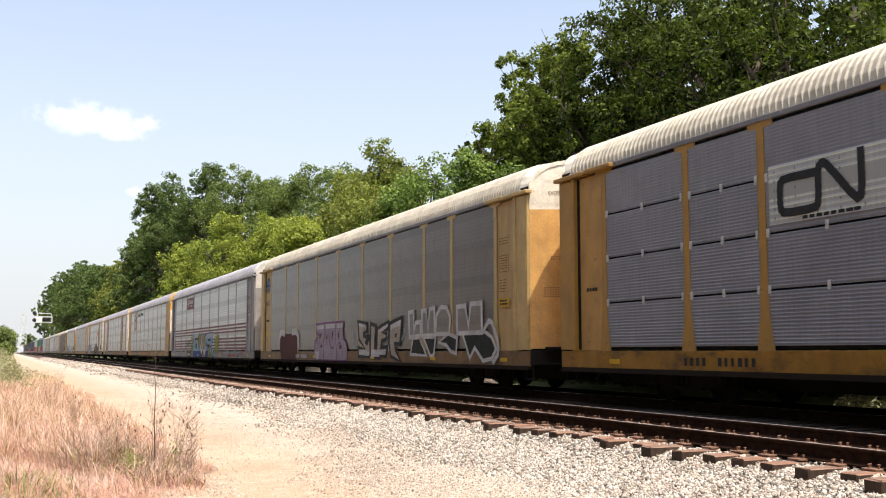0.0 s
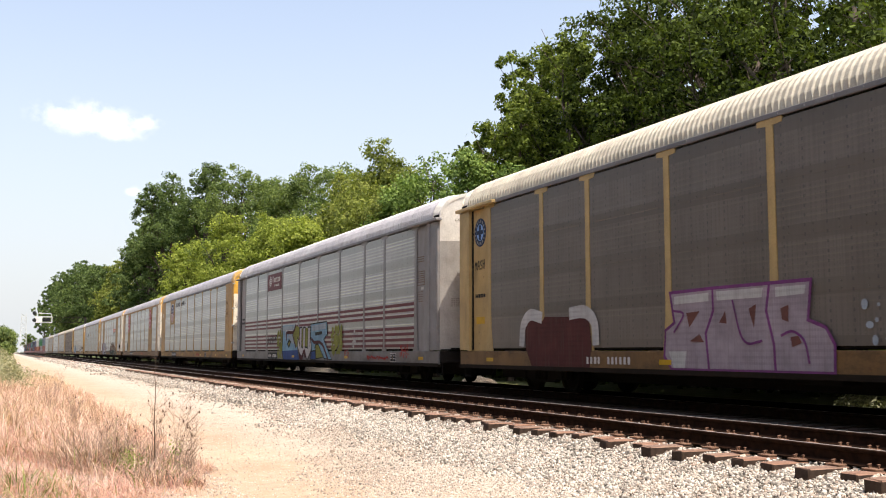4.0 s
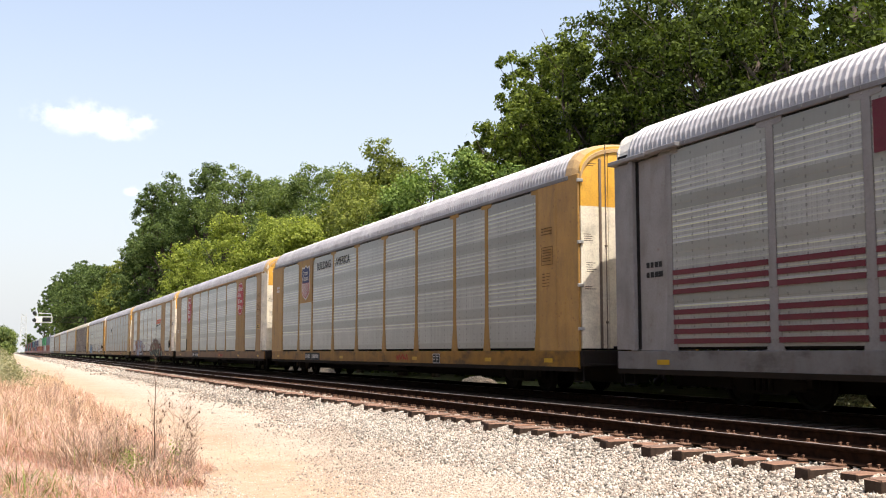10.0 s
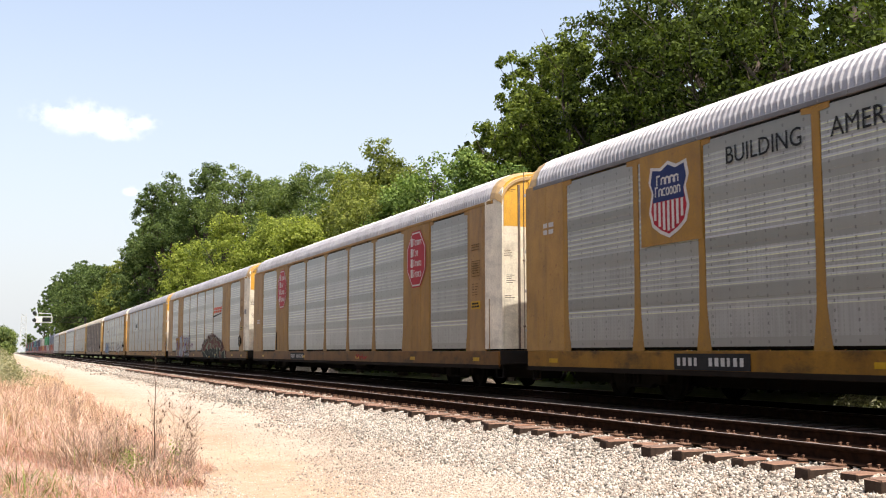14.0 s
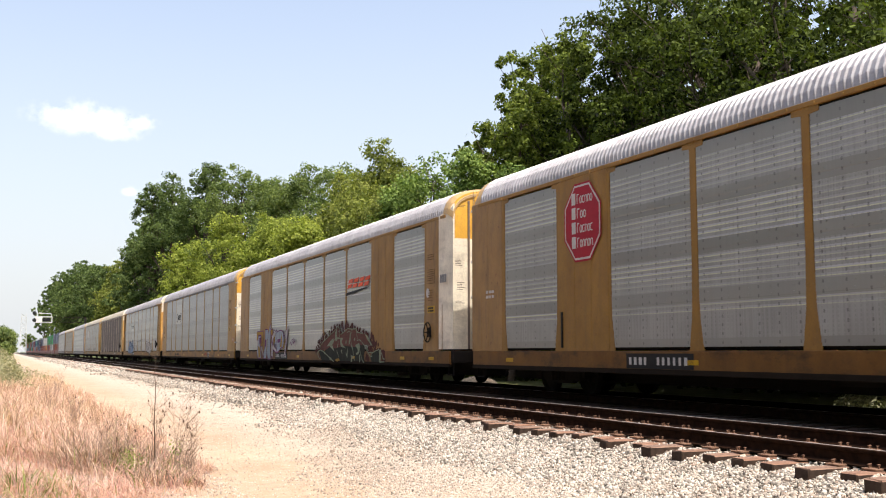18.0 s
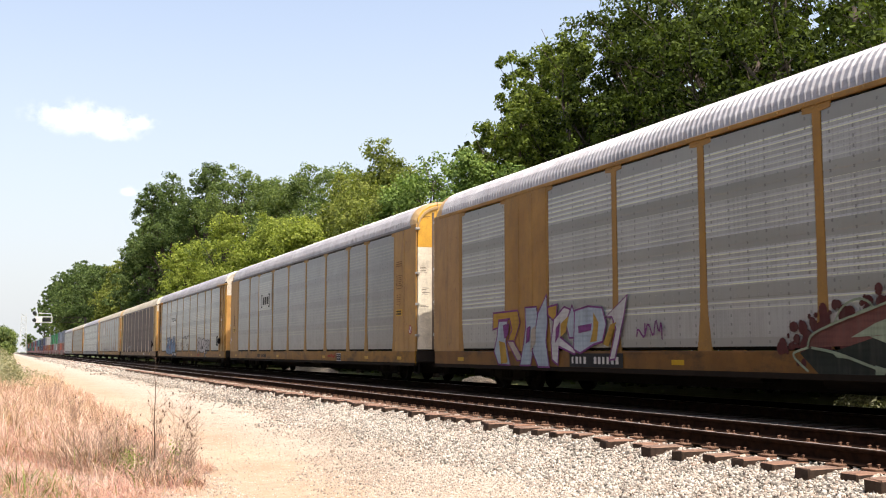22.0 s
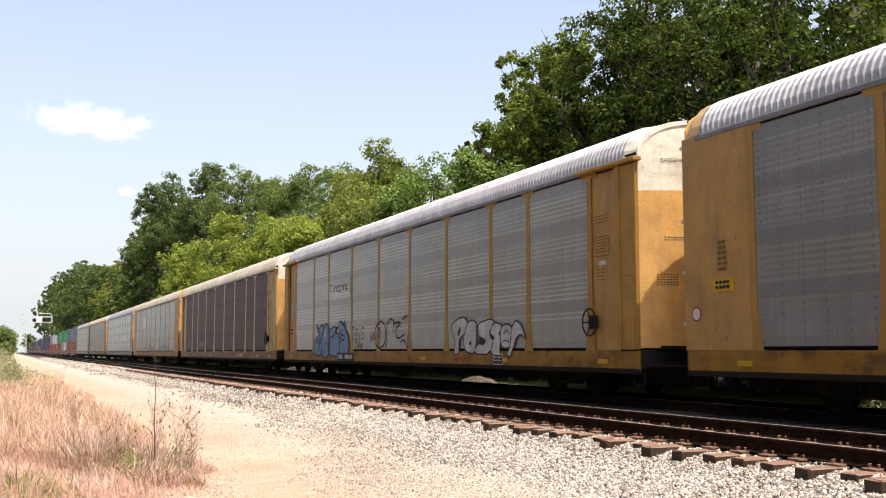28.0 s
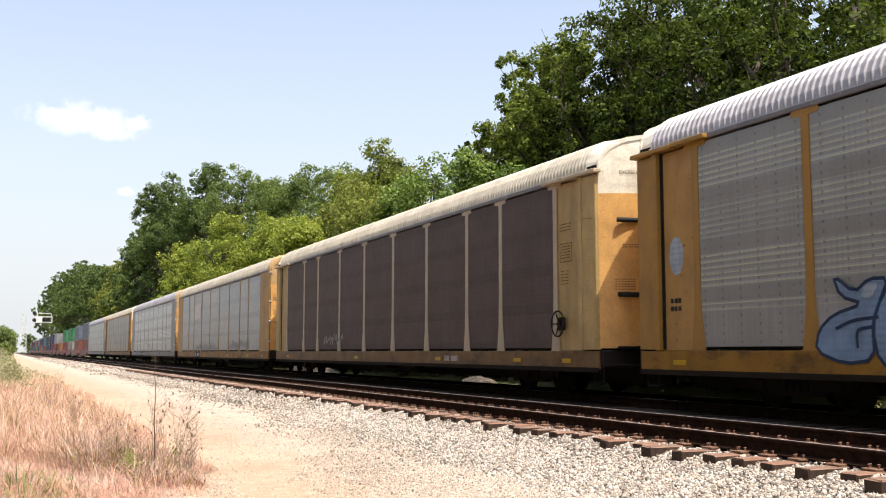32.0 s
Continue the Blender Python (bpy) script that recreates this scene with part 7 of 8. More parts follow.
def car_umber():
    c = build_car(8, "autorack car with very dark brown panels and cream posts", M_CREAM, M_PANEL_DARK, M_ROOF_CREAM, "bowed", door=M_DOORORANGE, door_top=M_WHITE, split=4.1, post_paint=M_DUSTYCREAM)
    end_marks(c, -12.5, yellow=False)
    part("brake_wheel", kept("brakewheel", brake_wheel_mesh), c, "rusty hand brake wheel", at=(-0.02, -12.3, 1.5))
    for z in (2.05, 3.55):
        part("grab_bar", Geo().tube((-1.2, -14.02, z), (-0.1, -14.18, z), 0.05).mesh("grab_bar", M_BLACK), c, "black cross bar on the end")
    tag_scrawl(c, "grey scribbled tag", 6.2, 3.6, 1.1, 1.6, 3, M_SPRAYGREY)
    number_board(c, -5.6, 1.1, 81, False)
    return c


def car_far(index, label, paint, panel, roof, end, **kw):
    c = build_car(index, label, paint, panel, roof, end, door=M_DOORORANGE, door_top=M_WHITE if end == "bowed" else M_CAPTAN, **kw)
    number_board(c, 6.5, 2.0, 90 + index)
    return c


CARS = [car_lead(), car_brown(), car_silver(), car_building(), car_octagon(), car_swoosh(), car_dark(), car_script(), car_umber()]
c9 = car_far(9, "yellow autorack car with grey panels and white graffiti", M_YELLOW, M_PANEL_DULL, M_ROOF_CREAM, "flat")
part("sign", decal([rect(6.9, 4.5, 2.9, 3.8)], M_LABELWHITE, -1.548), c9, "white sign patch")
tag_scrawl(c9, "faint pale graffiti along the lower panels", 6.0, -1.0, 0.8, 1.5, 51, M_SPRAYGREY)
tag_scrawl(c9, "faint pale graffiti along the lower panels", -4.5, -9.5, 0.9, 1.6, 52, M_SPRAYGREY)
CARS.append(c9)
CARS.append(car_far(10, "silver-grey autorack car with pale panels", M_GREYPAINT, M_PANEL, M_ROOF, "flat"))
CARS.append(car_far(11, "tan autorack car with brownish panels", M_TAN, M_PANEL_BROWN, M_ROOF_CREAM, "bowed"))
CARS.append(car_far(12, "grey autorack car, last before the container cars", M_GREYPAINT, M_PANEL_MID, M_ROOF, "flat"))


BODY_RISE = 1.041


def raise_bodies():
    """Brings the superstructures to their full height over the trucks."""
    done = set()
    grow = Matrix.Diagonal((1, 1, BODY_RISE, 1))
    for car in CARS:
        for ob in car.children_recursive:
            if ob.name.startswith(("truck_frame", "wheelset")):
                continue
            ob.location.z *= BODY_RISE
            if ob.data.name not in done:
                done.add(ob.data.name)
                ob.data.transform(grow)


raise_bodies()


# ---------------------------------------------------------------- container cars far back in the train
CONTAINERS = []


def box_colour(name, col):
    return painted(name, col, 0.3, 0.15)


BOXES = [box_colour("container_" + n, c) for n, c in (("grey_blue", (0.096, 0.120, 0.162)), ("orange_red", (0.17, 0.045, 0.03)), ("green", (0.018, 0.168, 0.060)), ("white", (0.26, 0.26, 0.255)),
                                                       ("maroon", (0.120, 0.021, 0.018)), ("dark_blue", (0.018, 0.030, 0.078)), ("charcoal", (0.042, 0.042, 0.048)), ("teal", (0.030, 0.132, 0.132)), ("rust_orange", (0.252, 0.090, 0.030)))]


def container_mesh(mat, length=12.19):
    """A corrugated box with corner posts, origin at the middle of its floor."""
    g = Geo()
    prof = []
    p = 0.28
    k = int(length / p)
    for s in (-1, 1):
        prof = []
        for i in range(k):
            y = -length / 2 + i * length / k
            prof += [(s * 1.20, y), (s * 1.20, y + p * 0.45), (s * 1.165, y + p * 0.55), (s * 1.165, y + p * 0.95)]
        prof += [(s * 1.20, length / 2), (s * 1.1, length / 2), (s * 1.1, -length / 2)]
        g.sweep(prof, 2, 0.12, 2.78)
    for s in (-1, 1):
        for e in (-1, 1):
            g.box(s * 1.14 - 0.08, s * 1.14 + 0.08, e * (length / 2 - 0.08) - 0.08, e * (length / 2 - 0.08) + 0.08, 0, 2.9, 0.01)
        g.box(s * 1.14 - 0.07, s * 1.14 + 0.07, -length / 2, length / 2, 0.0, 0.15, 0.01)
        g.box(s * 1.14 - 0.07, s * 1.14 + 0.07, -length / 2, length / 2, 2.76, 2.9, 0.01)
    g.box(-1.15, 1.15, -length / 2, length / 2, 2.78, 2.86, 0.01)
    g.box(-1.15, 1.15, -length / 2 + 0.05, -length / 2 + 0.12, 0.1, 2.8, 0.01)
    g.box(-1.15, 1.15, length / 2 - 0.12, length / 2 - 0.05, 0.1, 2.8, 0.01)
    me = g.mesh("shipping_container", mat)
    me.transform(Matrix.Diagonal((1, 1, 0.893, 1)))
    return me


def well_car(y, number, bottom, top):
    """A low well car with one or two stacked containers."""
    car = new("well_car")
    car.location = (FAR_TRACK, y, 0)
    tagged(car, "dark red well car carrying stacked shipping containers", "railway car", "container cars of the train")

    def well():
        g = Geo()
        for s in (-1, 1):
            poly = [(-10.3, 0.95), (-7.6, 1.0), (-6.9, 1.35), (6.9, 1.35), (7.6, 1.0), (10.3, 0.95), (10.3, 0.80), (7.4, 0.75), (6.7, 0.32), (-6.7, 0.32), (-7.4, 0.75), (-10.3, 0.80)]
            g.sweep(poly, 0, s * 1.38 - 0.07, s * 1.38 + 0.07)
        g.box(-1.3, 1.3, -6.6, 6.6, 0.30, 0.38, 0.01)
        for e in (-1, 1):
            g.box(-1.4, 1.4, e * 8.8 - 1.5, e * 8.8 + 1.5, 0.78, 0.95, 0.02)
            g.box(-0.14, 0.14, min(e * 10.2, e * 10.75), max(e * 10.2, e * 10.75), 0.6, 0.88, 0.03)
        return g.mesh("well_body", BOXES[4])
    part("well_body", kept("well", well), car)
    for e in (-8.6, 8.6):
        tr = part("truck_frame", kept("truck", truck_frame_mesh), car, at=(0, e, 0))
        for o in (-0.89, 0.89):
            part("wheelset", kept("wheels", wheelset_mesh), tr, at=(0, o, 0.42))
    CONTAINERS.append((car, FAR_TRACK, y, 0.0))
    names = ("grey-blue", "orange-red", "green", "white", "maroon", "dark blue", "charcoal", "teal", "rust-orange")
    for k, z in ((bottom, 0.385), (top, 2.98)):
        if k is None:
            continue
        ob = new("shipping_container", kept(("box", k), lambda: container_mesh(BOXES[k])))
        ob.location = (FAR_TRACK, y, z)
        tagged(ob, names[k] + " corrugated steel container stacked on a well car", "container", "shipping containers on the train")
        CONTAINERS.append((ob, FAR_TRACK, y, z))


STACK_START = FIRST + PITCH * 12 + PITCH / 2 + 10.9
for i, (b, t) in enumerate(((1, 0), (1, 0), (3, 2), (4, 2), (8, None), (1, 3), (4, 5), (5, 6), (6, 5), (4, 7), (0, 5), (8, 4), (5, 0), (2, 6), (4, 1), (6, 5), (0, 2), (5, 4), (7, 8), (6, 0))):
    well_car(STACK_START + i * 21.6, i, b, t)


# ---------------------------------------------------------------- trees behind the line
def leaf_cloud(rng, centres, per, spread, size, squash=0.8):
    """Many small leaf blades scattered round clump centres: verts and quads."""
    n = len(centres) * per
    c = np.repeat(centres, per, axis=0)
    off = rng.normal(size=(n, 3))
    off /= np.maximum(np.linalg.norm(off, axis=1, keepdims=True), 1e-6)
    off *= (rng.random((n, 1)) ** 0.45) * np.repeat(spread, per)[:, None]
    off[:, 2] *= squash
    p = c + off
    out = off / np.maximum(np.linalg.norm(off, axis=1, keepdims=True), 1e-6)
    face = out * 0.8 + rng.normal(size=(n, 3)) * 0.45 + np.array([0, 0, 0.35])
    a = np.cross(face, rng.normal(size=(n, 3)))
    a /= np.maximum(np.linalg.norm(a, axis=1, keepdims=True), 1e-6)
    b = np.cross(a, face)
    b /= np.maximum(np.linalg.norm(b, axis=1, keepdims=True), 1e-6)
    s = size * rng.uniform(0.6, 1.35, size=(n, 1))
    v = np.stack([p - a * s * 0.5, p + b * s * 0.32, p + a * s * 0.55, p - b * s * 0.32], axis=1).reshape(-1, 3)
    return v, np.arange(n * 4).reshape(-1, 4)


def tree(x, y, height, radius, leaf, seed, clumps, per, size, label, low=0.25, clump_r=0.9, lean=0.0):
    """A broadleaf tree: forked trunk and limbs, a crown of leaf clumps with gaps."""
    rng = np.random.default_rng(seed)
    r = random.Random(seed)
    base = Vector((0, 0, 0))
    top = new("tree")
    top.location = (x, y, -0.80)
    tagged(top, label, "tree", "trees along the railway")
    g = Geo()
    trunk_r = 0.018 * height
    p = Vector((0, 0, -0.2))
    knots = [p]
    for i in range(1, 7):
        p = Vector((lean * i / 6 + r.uniform(-0.15, 0.15), r.uniform(-0.2, 0.2), height * 0.82 * i / 6))
        g.tube(knots[-1], p, trunk_r * (1.1 - (i - 1) / 7), trunk_r * (1.1 - i / 7), 9)
        knots.append(p)
    centres, spread = [], []
    zc, hz = height * (1 + low) / 2, height * (1 - low) / 2
    lobes = []
    for i in range(min(22, max(8, clumps // 12))):
        a, e = r.uniform(0, 2 * math.pi), r.uniform(-0.9, 1.0)
        q = math.sqrt(max(0.05, 1 - e * e))
        lobes.append(Vector((math.cos(a) * q * radius * r.uniform(0.45, 0.85), math.sin(a) * q * radius * r.uniform(0.45, 0.85), zc + e * hz * r.uniform(0.6, 0.88))))
    lobes.append(Vector((0, 0, height - radius * 0.45)))
    for lb in lobes:
        k = min(5, max(1, int(lb.z / height * 5.2)))
        st = knots[k]
        mid = st.lerp(lb, 0.55) + Vector((r.uniform(-0.3, 0.3), r.uniform(-0.3, 0.3), 0.4))
        g.tube(st, mid, trunk_r * 0.38, trunk_r * 0.22, 6)
        g.tube(mid, lb, trunk_r * 0.22, trunk_r * 0.07, 6)
        for j in range(3):
            tip = lb + Vector((r.uniform(-1, 1), r.uniform(-1, 1), r.uniform(-0.3, 1))) * radius * 0.34
            g.tube(mid.lerp(lb, 0.6), tip, trunk_r * 0.09, trunk_r * 0.03, 5)
    for i in range(clumps):
        lb = lobes[i % len(lobes)]
        d = Vector((r.gauss(0, 1), r.gauss(0, 1), r.gauss(0, 1))).normalized() * radius * (0.40 if height < 19 else 0.47) * r.random() ** 0.33
        d.z *= 0.85
        c = lb + d
        c.z = min(max(c.z, height * low * 0.7), height)
        centres.append(tuple(c))
        spread.append(clump_r * r.uniform(0.55, 1.25))
    v, f = leaf_cloud(rng, np.array(centres), per, np.array(spread), size)
    part("trunk", g.mesh("trunk", M_BARK, True), top, "grey-brown bark")
    part("crown", big_mesh("crown", v, f, leaf), top)
    return top


# across the line, along it, height, crown radius, kind
TALL_TREES = [
    (24.0, 40.6, 16.2, 3.6, 'G'),
    (26.0, 38.2, 17.4, 4.4, 'L'),
    (25.0, 35.1, 17.8, 5.0, 'L'),
    (25.0, 31.1, 17.0, 5.5, 'L'),
    (25.0, 27.6, 16.0, 5.5, 'L'),
    (24.0, 23.3, 14.4, 5.5, 'L'),
    (24.0, 20.1, 13.1, 5.0, 'L'),
    (23.0, 44.0, 14.5, 2.9, 'G'),
    (25.0, 45.0, 17.0, 3.4, 'G'),
    (24.5, 47.6, 17.2, 2.8, 'G'),
]
MIDDLE_TREES = [
    (20.0, 39.6, 9.3, 2.5, 'B'),
    (20.0, 42.8, 10.6, 2.5, 'B'),
    (20.0, 47.8, 11.4, 3.2, 'B'),
    (20.0, 52.1, 11.3, 2.6, 'B'),
    (23.0, 64.8, 15.7, 3.0, 'O'),
    (23.0, 66.8, 14.0, 3.6, 'O'),
    (24.0, 75.7, 16.0, 4.2, 'F'),
    (24.0, 86.3, 17.7, 4.2, 'F'),
    (23.0, 95.6, 18.0, 4.2, 'F'),
    (23.0, 109.7, 21.5, 5.0, 'F'),
    (23.0, 130.2, 24.9, 5.0, 'D'),
    (24.0, 169.1, 30.3, 5.5, 'D'),
    (24.0, 186.3, 31.7, 6.0, 'D'),
    (22.0, 180.2, 22.5, 5.0, 'D'),
    (18.5, 78.7, 12.4, 3.8, 'Y'),
]
FAR_TREES = [
    (18.5, 94.5, 13.7, 4.0, 'Y'),
    (18.5, 67.2, 9.9, 3.2, 'Y'),
    (20.0, 59.7, 10.8, 3.4, 'O'),
    (18.5, 117.2, 13.9, 4.0, 'Y'),
    (22.0, 188.2, 18.3, 6.0, 'D'),
    (20.0, 52.8, 10.3, 2.8, 'O'),
    (21.0, 69.6, 11.5, 3.5, 'O'),
    (23.0, 234.9, 21.8, 4.0, 'O'),
    (23.0, 269.7, 22.1, 9.0, 'D'),
    (23.0, 316.1, 25.9, 10.0, 'D'),
    (23.0, 381.0, 32.5, 12.0, 'D'),
    (23.0, 493.2, 38.0, 11.0, 'D'),
    (23.5, 623.0, 40.0, 9.5, 'D'),
    (24.0, 762.5, 37.0, 8.5, 'D'),
    (20.0, 204.2, 14.2, 6.0, 'O'),
    (20.0, 331.3, 18.7, 8.0, 'F'),
    (24.0, 1253.0, 23.2, 10.0, 'F'),
]
TREES = TALL_TREES + MIDDLE_TREES + FAR_TREES
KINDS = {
    "F": (M_LEAF_HAZE, "tall distant broadleaf tree with haze-paled green leaves"),
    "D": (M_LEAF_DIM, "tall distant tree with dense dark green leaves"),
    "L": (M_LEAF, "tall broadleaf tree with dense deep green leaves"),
    "G": (M_LEAF_MID, "tall broadleaf tree with leaves coloured mid-green as if sunlit"),
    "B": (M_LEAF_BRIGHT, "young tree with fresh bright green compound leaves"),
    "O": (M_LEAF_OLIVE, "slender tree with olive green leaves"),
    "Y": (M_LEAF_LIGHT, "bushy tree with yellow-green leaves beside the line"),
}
for i, (x, y, h, rad, kind) in enumerate(TREES):
    far = math.hypot(x, y)
    size = (0.085 + (0.0023 if far < 60 else 0.0018) * far) * (0.82 if far < 200 else 0.75)
    blades = int(min(30000, max(4000, 1.35 * (0.25 if far < 60 else 0.8 if far < 130 else 1.1 if far < 200 else 1.8) * rad * h * (1805 / far) ** 2)))
    per = 70 if far < 60 else 45 if far < 200 else 30
    close = kind in "LG" and far < 60
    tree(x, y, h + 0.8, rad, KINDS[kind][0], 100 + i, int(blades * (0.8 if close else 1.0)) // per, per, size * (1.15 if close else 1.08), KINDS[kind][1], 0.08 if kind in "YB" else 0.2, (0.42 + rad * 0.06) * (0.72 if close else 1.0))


def thicket(name, label, spots, leaf, seed, per, size, clump):
    """Low undergrowth: one mass of leaf clumps near the ground."""
    rng = np.random.default_rng(seed)
    v, f = leaf_cloud(rng, np.array(spots), per, np.full(len(spots), clump), size)
    ob = new(name, big_mesh(name, v, f, leaf))
    tagged(ob, label, "undergrowth", kind="stuff")
    return ob


rr = random.Random(44)
spots = []
for k in range(1500):
    yy = 12 + 210 * rr.random() ** 1.6
    spots.append((rr.uniform(21.0, 25.5), yy, rr.uniform(-0.6, 3.6) * (1.0 if yy < 90 else 1.5)))
thicket("undergrowth", "dense green undergrowth at the foot of the trees", spots, M_LEAF, 9, 28, 0.42, 1.1)
spots = []
for k in range(520):
    spots.append((rr.uniform(25.0, 33.0), rr.uniform(10, 120), rr.uniform(0.5, 7.5)))
thicket("undergrowth", "shaded woodland mass behind the first trees", spots, M_LEAF, 10, 40, 0.34, 1.9)
spots = []
for k in range(420):
    spots.append((rr.uniform(28.0, 35.0), rr.uniform(14, 62), rr.uniform(6.0, 15.5)))
thicket("undergrowth", "dark upper woodland behind the tall trees", spots, M_LEAF, 18, 30, 0.5, 1.7)
spots = []
for k in range(420):
    yy = rr.uniform(90, 1250)
    spots.append((rr.uniform(20.0, 30.0), yy, rr.uniform(0.0, 9.0)))
thicket("undergrowth", "distant woodland edge along the line", spots, M_LEAF, 12, 26, 0.9, 3.2)
spots = []
for k in range(200):
    xx = rr.uniform(16.8, 23.0)
    spots.append((xx, rr.uniform(10.0, xx * 1.04), rr.uniform(-0.42, -0.16)))
thicket("low_weeds", "low dry yellow-green weeds beyond the far track", spots, M_SAGE, 13, 40, 0.08, 0.28)

# Unseen leaves behind the train, added for shade; gaps admit patches of sun
spots = []
for k in range(4000):
    xx = rr.uniform(16.2, 34.0)
    yy = 8 + 192 * rr.random() ** 1.5
    if 11.0 < yy < 16.5 and xx < 24 or 44 < yy < 47 or xx < 19.5 and (33.0 < yy < 38.0 or 54 < yy < 67):
        continue
    spots.append((xx, yy, rr.uniform(1.6, min(7.2, 0.2 + 0.33 * xx))))
thicket("low_branches", "unseen leaf canopy added to shade the ground beyond the train", spots, M_LEAF, 17, 20, 0.95, 1.3)


def heap(x, y, length, width, height, seed):
    """A low uneven heap of pale gravel."""
    vs, fs = [], []
    for j in range(25):
        for i in range(11):
            u, v = i / 5 - 1, j / 12 - 1
            lift = max(0.0, 1 - (u * u + v * v)) ** 0.7
            bump = 1 + 0.35 * noise.noise((u * 2.0 + seed, v * 3.5, 1.0)) + 0.12 * noise.noise((u * 9.0, v * 16.0, seed))
            vs.append((u * width / 2, v * length / 2, height * lift * bump - 0.06))
    for j in range(24):
        for i in range(10):
            fs.append((j * 11 + i, j * 11 + i + 1, (j + 1) * 11 + i + 1, (j + 1) * 11 + i))
    ob = new("stone_mound", Geo().add(vs, fs).mesh("stone_mound", M_BED, True))
    ob.location = (x, y, -0.33)
    tagged(ob, "low sunlit mound of pale limestone beyond the far track", "mound")


heap(17.3, 37.0, 2.2, 1.5, 0.36, 3)
heap(17.4, 62.0, 13.0, 1.6, 0.48, 8)

# unseen leaf mass behind the camera, added to hold sky light off the cars
spots = []
for k in range(1500):
    spots.append((rr.uniform(-24, -12), rr.uniform(-60, 95), rr.uniform(0.0, 15.0)))
thicket("woods", "unseen leaf mass added to keep sky light off the car sides", spots, M_LEAF, 16, 40, 0.9, 2.6)

# trees and bushes on the road side, far off
for i, (x, y, h, rad) in enumerate(((-0.9, 150, 5.0, 1.7), (-4.8, 135, 5.4, 2.2), (-0.6, 215, 6.4, 2.2), (0.3, 290, 7.4, 2.4))):
    tree(x, y, h, rad, M_LEAF_HAZE, 300 + i, 130, 40, 0.34, "small bushy tree beside the dirt road", 0.05, 1.0)
spots = []
for k in range(34):
    yy = rr.uniform(30, 75)
    spots.append((rr.uniform(-1.6, 1.3) + (yy - 26) * 0.014, yy, rr.uniform(-0.5, 0.12 + 0.004 * yy)))
for k in range(90):
    yy = rr.uniform(34, 64)
    xx = rr.uniform(-0.4, 1.0)
    spots.append((xx - 0.3, yy, rr.uniform(-0.4, 1.0 - 0.9 * max(0.0, xx))))
for k in range(60):
    yy = rr.uniform(75, 125)
    spots.append((rr.uniform(-3.5, 0.6), yy, rr.uniform(-0.4, 1.0)))
thicket("roadside_bushes", "low sage-green and straw-coloured bushes at the road's edge", spots, M_SAGE, 14, 120, 0.055, 0.34)


# ---------------------------------------------------------------- dry grass, weeds
def grass(name, label, count, area, height, mat, seed, width=0.006, lean=0.55, sparse=0.03, reach=(0, 999)):
    """Bent blades, each a strip of three quads."""
    rng = np.random.default_rng(seed)
    x = rng.uniform(area[0], area[1], count)
    y = area[2] + (area[3] - area[2]) * rng.random(count) ** 1.7
    tuft = np.sin(x * 3.1 + np.sin(y * 1.7) * 2) + np.sin(y * 2.3 + x * 1.1)
    edge = np.interp(y, [7, 8.5, 11.5, 14, 30, 60], [1.4, 1.5, 1.95, 2.3, 2.4, 2.6]) + 0.20 * np.sin(y * 1.1) + 0.12 * np.sin(y * 2.9)
    front = 14.3 - 1.9 * x + 0.5 * np.sin(x * 4.0)
    thick = np.clip((y - front) / 1.4, sparse, 1.0)
    keep = (tuft > rng.uniform(-2.4, 0.6, count)) & (x < edge) & (rng.random(count) < thick) & (y < reach[1]) & (y > reach[0])
    x, y, tuft, edge = x[keep], y[keep], tuft[keep], edge[keep]
    n = len(x)
    h = height * rng.uniform(0.45, 1.2, n) * (0.85 + 0.14 * tuft) * np.clip((edge - x) * 1.1 + 0.35, 0.3, 1.0)
    ang = rng.uniform(0, 2 * np.pi, n)
    bend = lean * rng.uniform(0.1, 1.3, n)
    dx, dy = np.cos(ang), np.sin(ang)
    w = width * (1 + y / 26.0) * rng.uniform(0.7, 1.4, n)
    pts = []
    for k in range(4):
        t = k / 3
        cx = x + dx * bend * h * t ** 1.8
        cy = y + dy * bend * h * t ** 1.8
        cz = land_height(x, y) - 0.01 + h * (t - 0.28 * bend * t * t)
        ww = w * (1 - t) ** 0.7 + 0.0008
        pts.append(np.stack([cx - dy * ww, cy + dx * ww, cz], 1))
        pts.append(np.stack([cx + dy * ww, cy - dx * ww, cz], 1))
    v = np.stack(pts, 1).reshape(-1, 3)
    b = np.arange(n)[:, None] * 8
    f = np.concatenate([b + np.array([[0, 1, 3, 2]]) + 2 * k for k in range(3)], 0)
    ob = new(name, big_mesh(name, v, f, mat))
    tagged(ob, label, "grass", kind="stuff")


grass("dry_grass", "tall bleached straw-coloured grass beside the dirt road", 62000, (-2.2, 3.4, 9.5, 48), 0.50, M_DRY, 21, 0.0027, 1.5)
grass("reddish_grass", "reddish dry broomgrass stems", 88000, (-2.2, 3.2, 9.5, 40), 0.40, M_DRYPINK, 22, 0.0022, 1.75)
grass("hay_grass", "yellowed hay-coloured grass behind the reddish stems", 26000, (-2.2, 2.6, 14, 60), 0.50, M_HAY, 26, 0.0026, 1.3, reach=(19, 999))
grass("long_stalks", "long pale bent stalks leaning out of the dry grass", 2600, (-1.8, 3.0, 9.5, 30), 0.74, M_DRY, 24, 0.0036, 1.9, 0.08)
grass("fallen_straw", "fallen straw and reddish stems lying on the gritty ground", 16000, (-0.8, 2.3, 9.5, 19), 0.24, M_DRYPINK, 27, 0.0026, 2.6, 0.6, (0, 17))
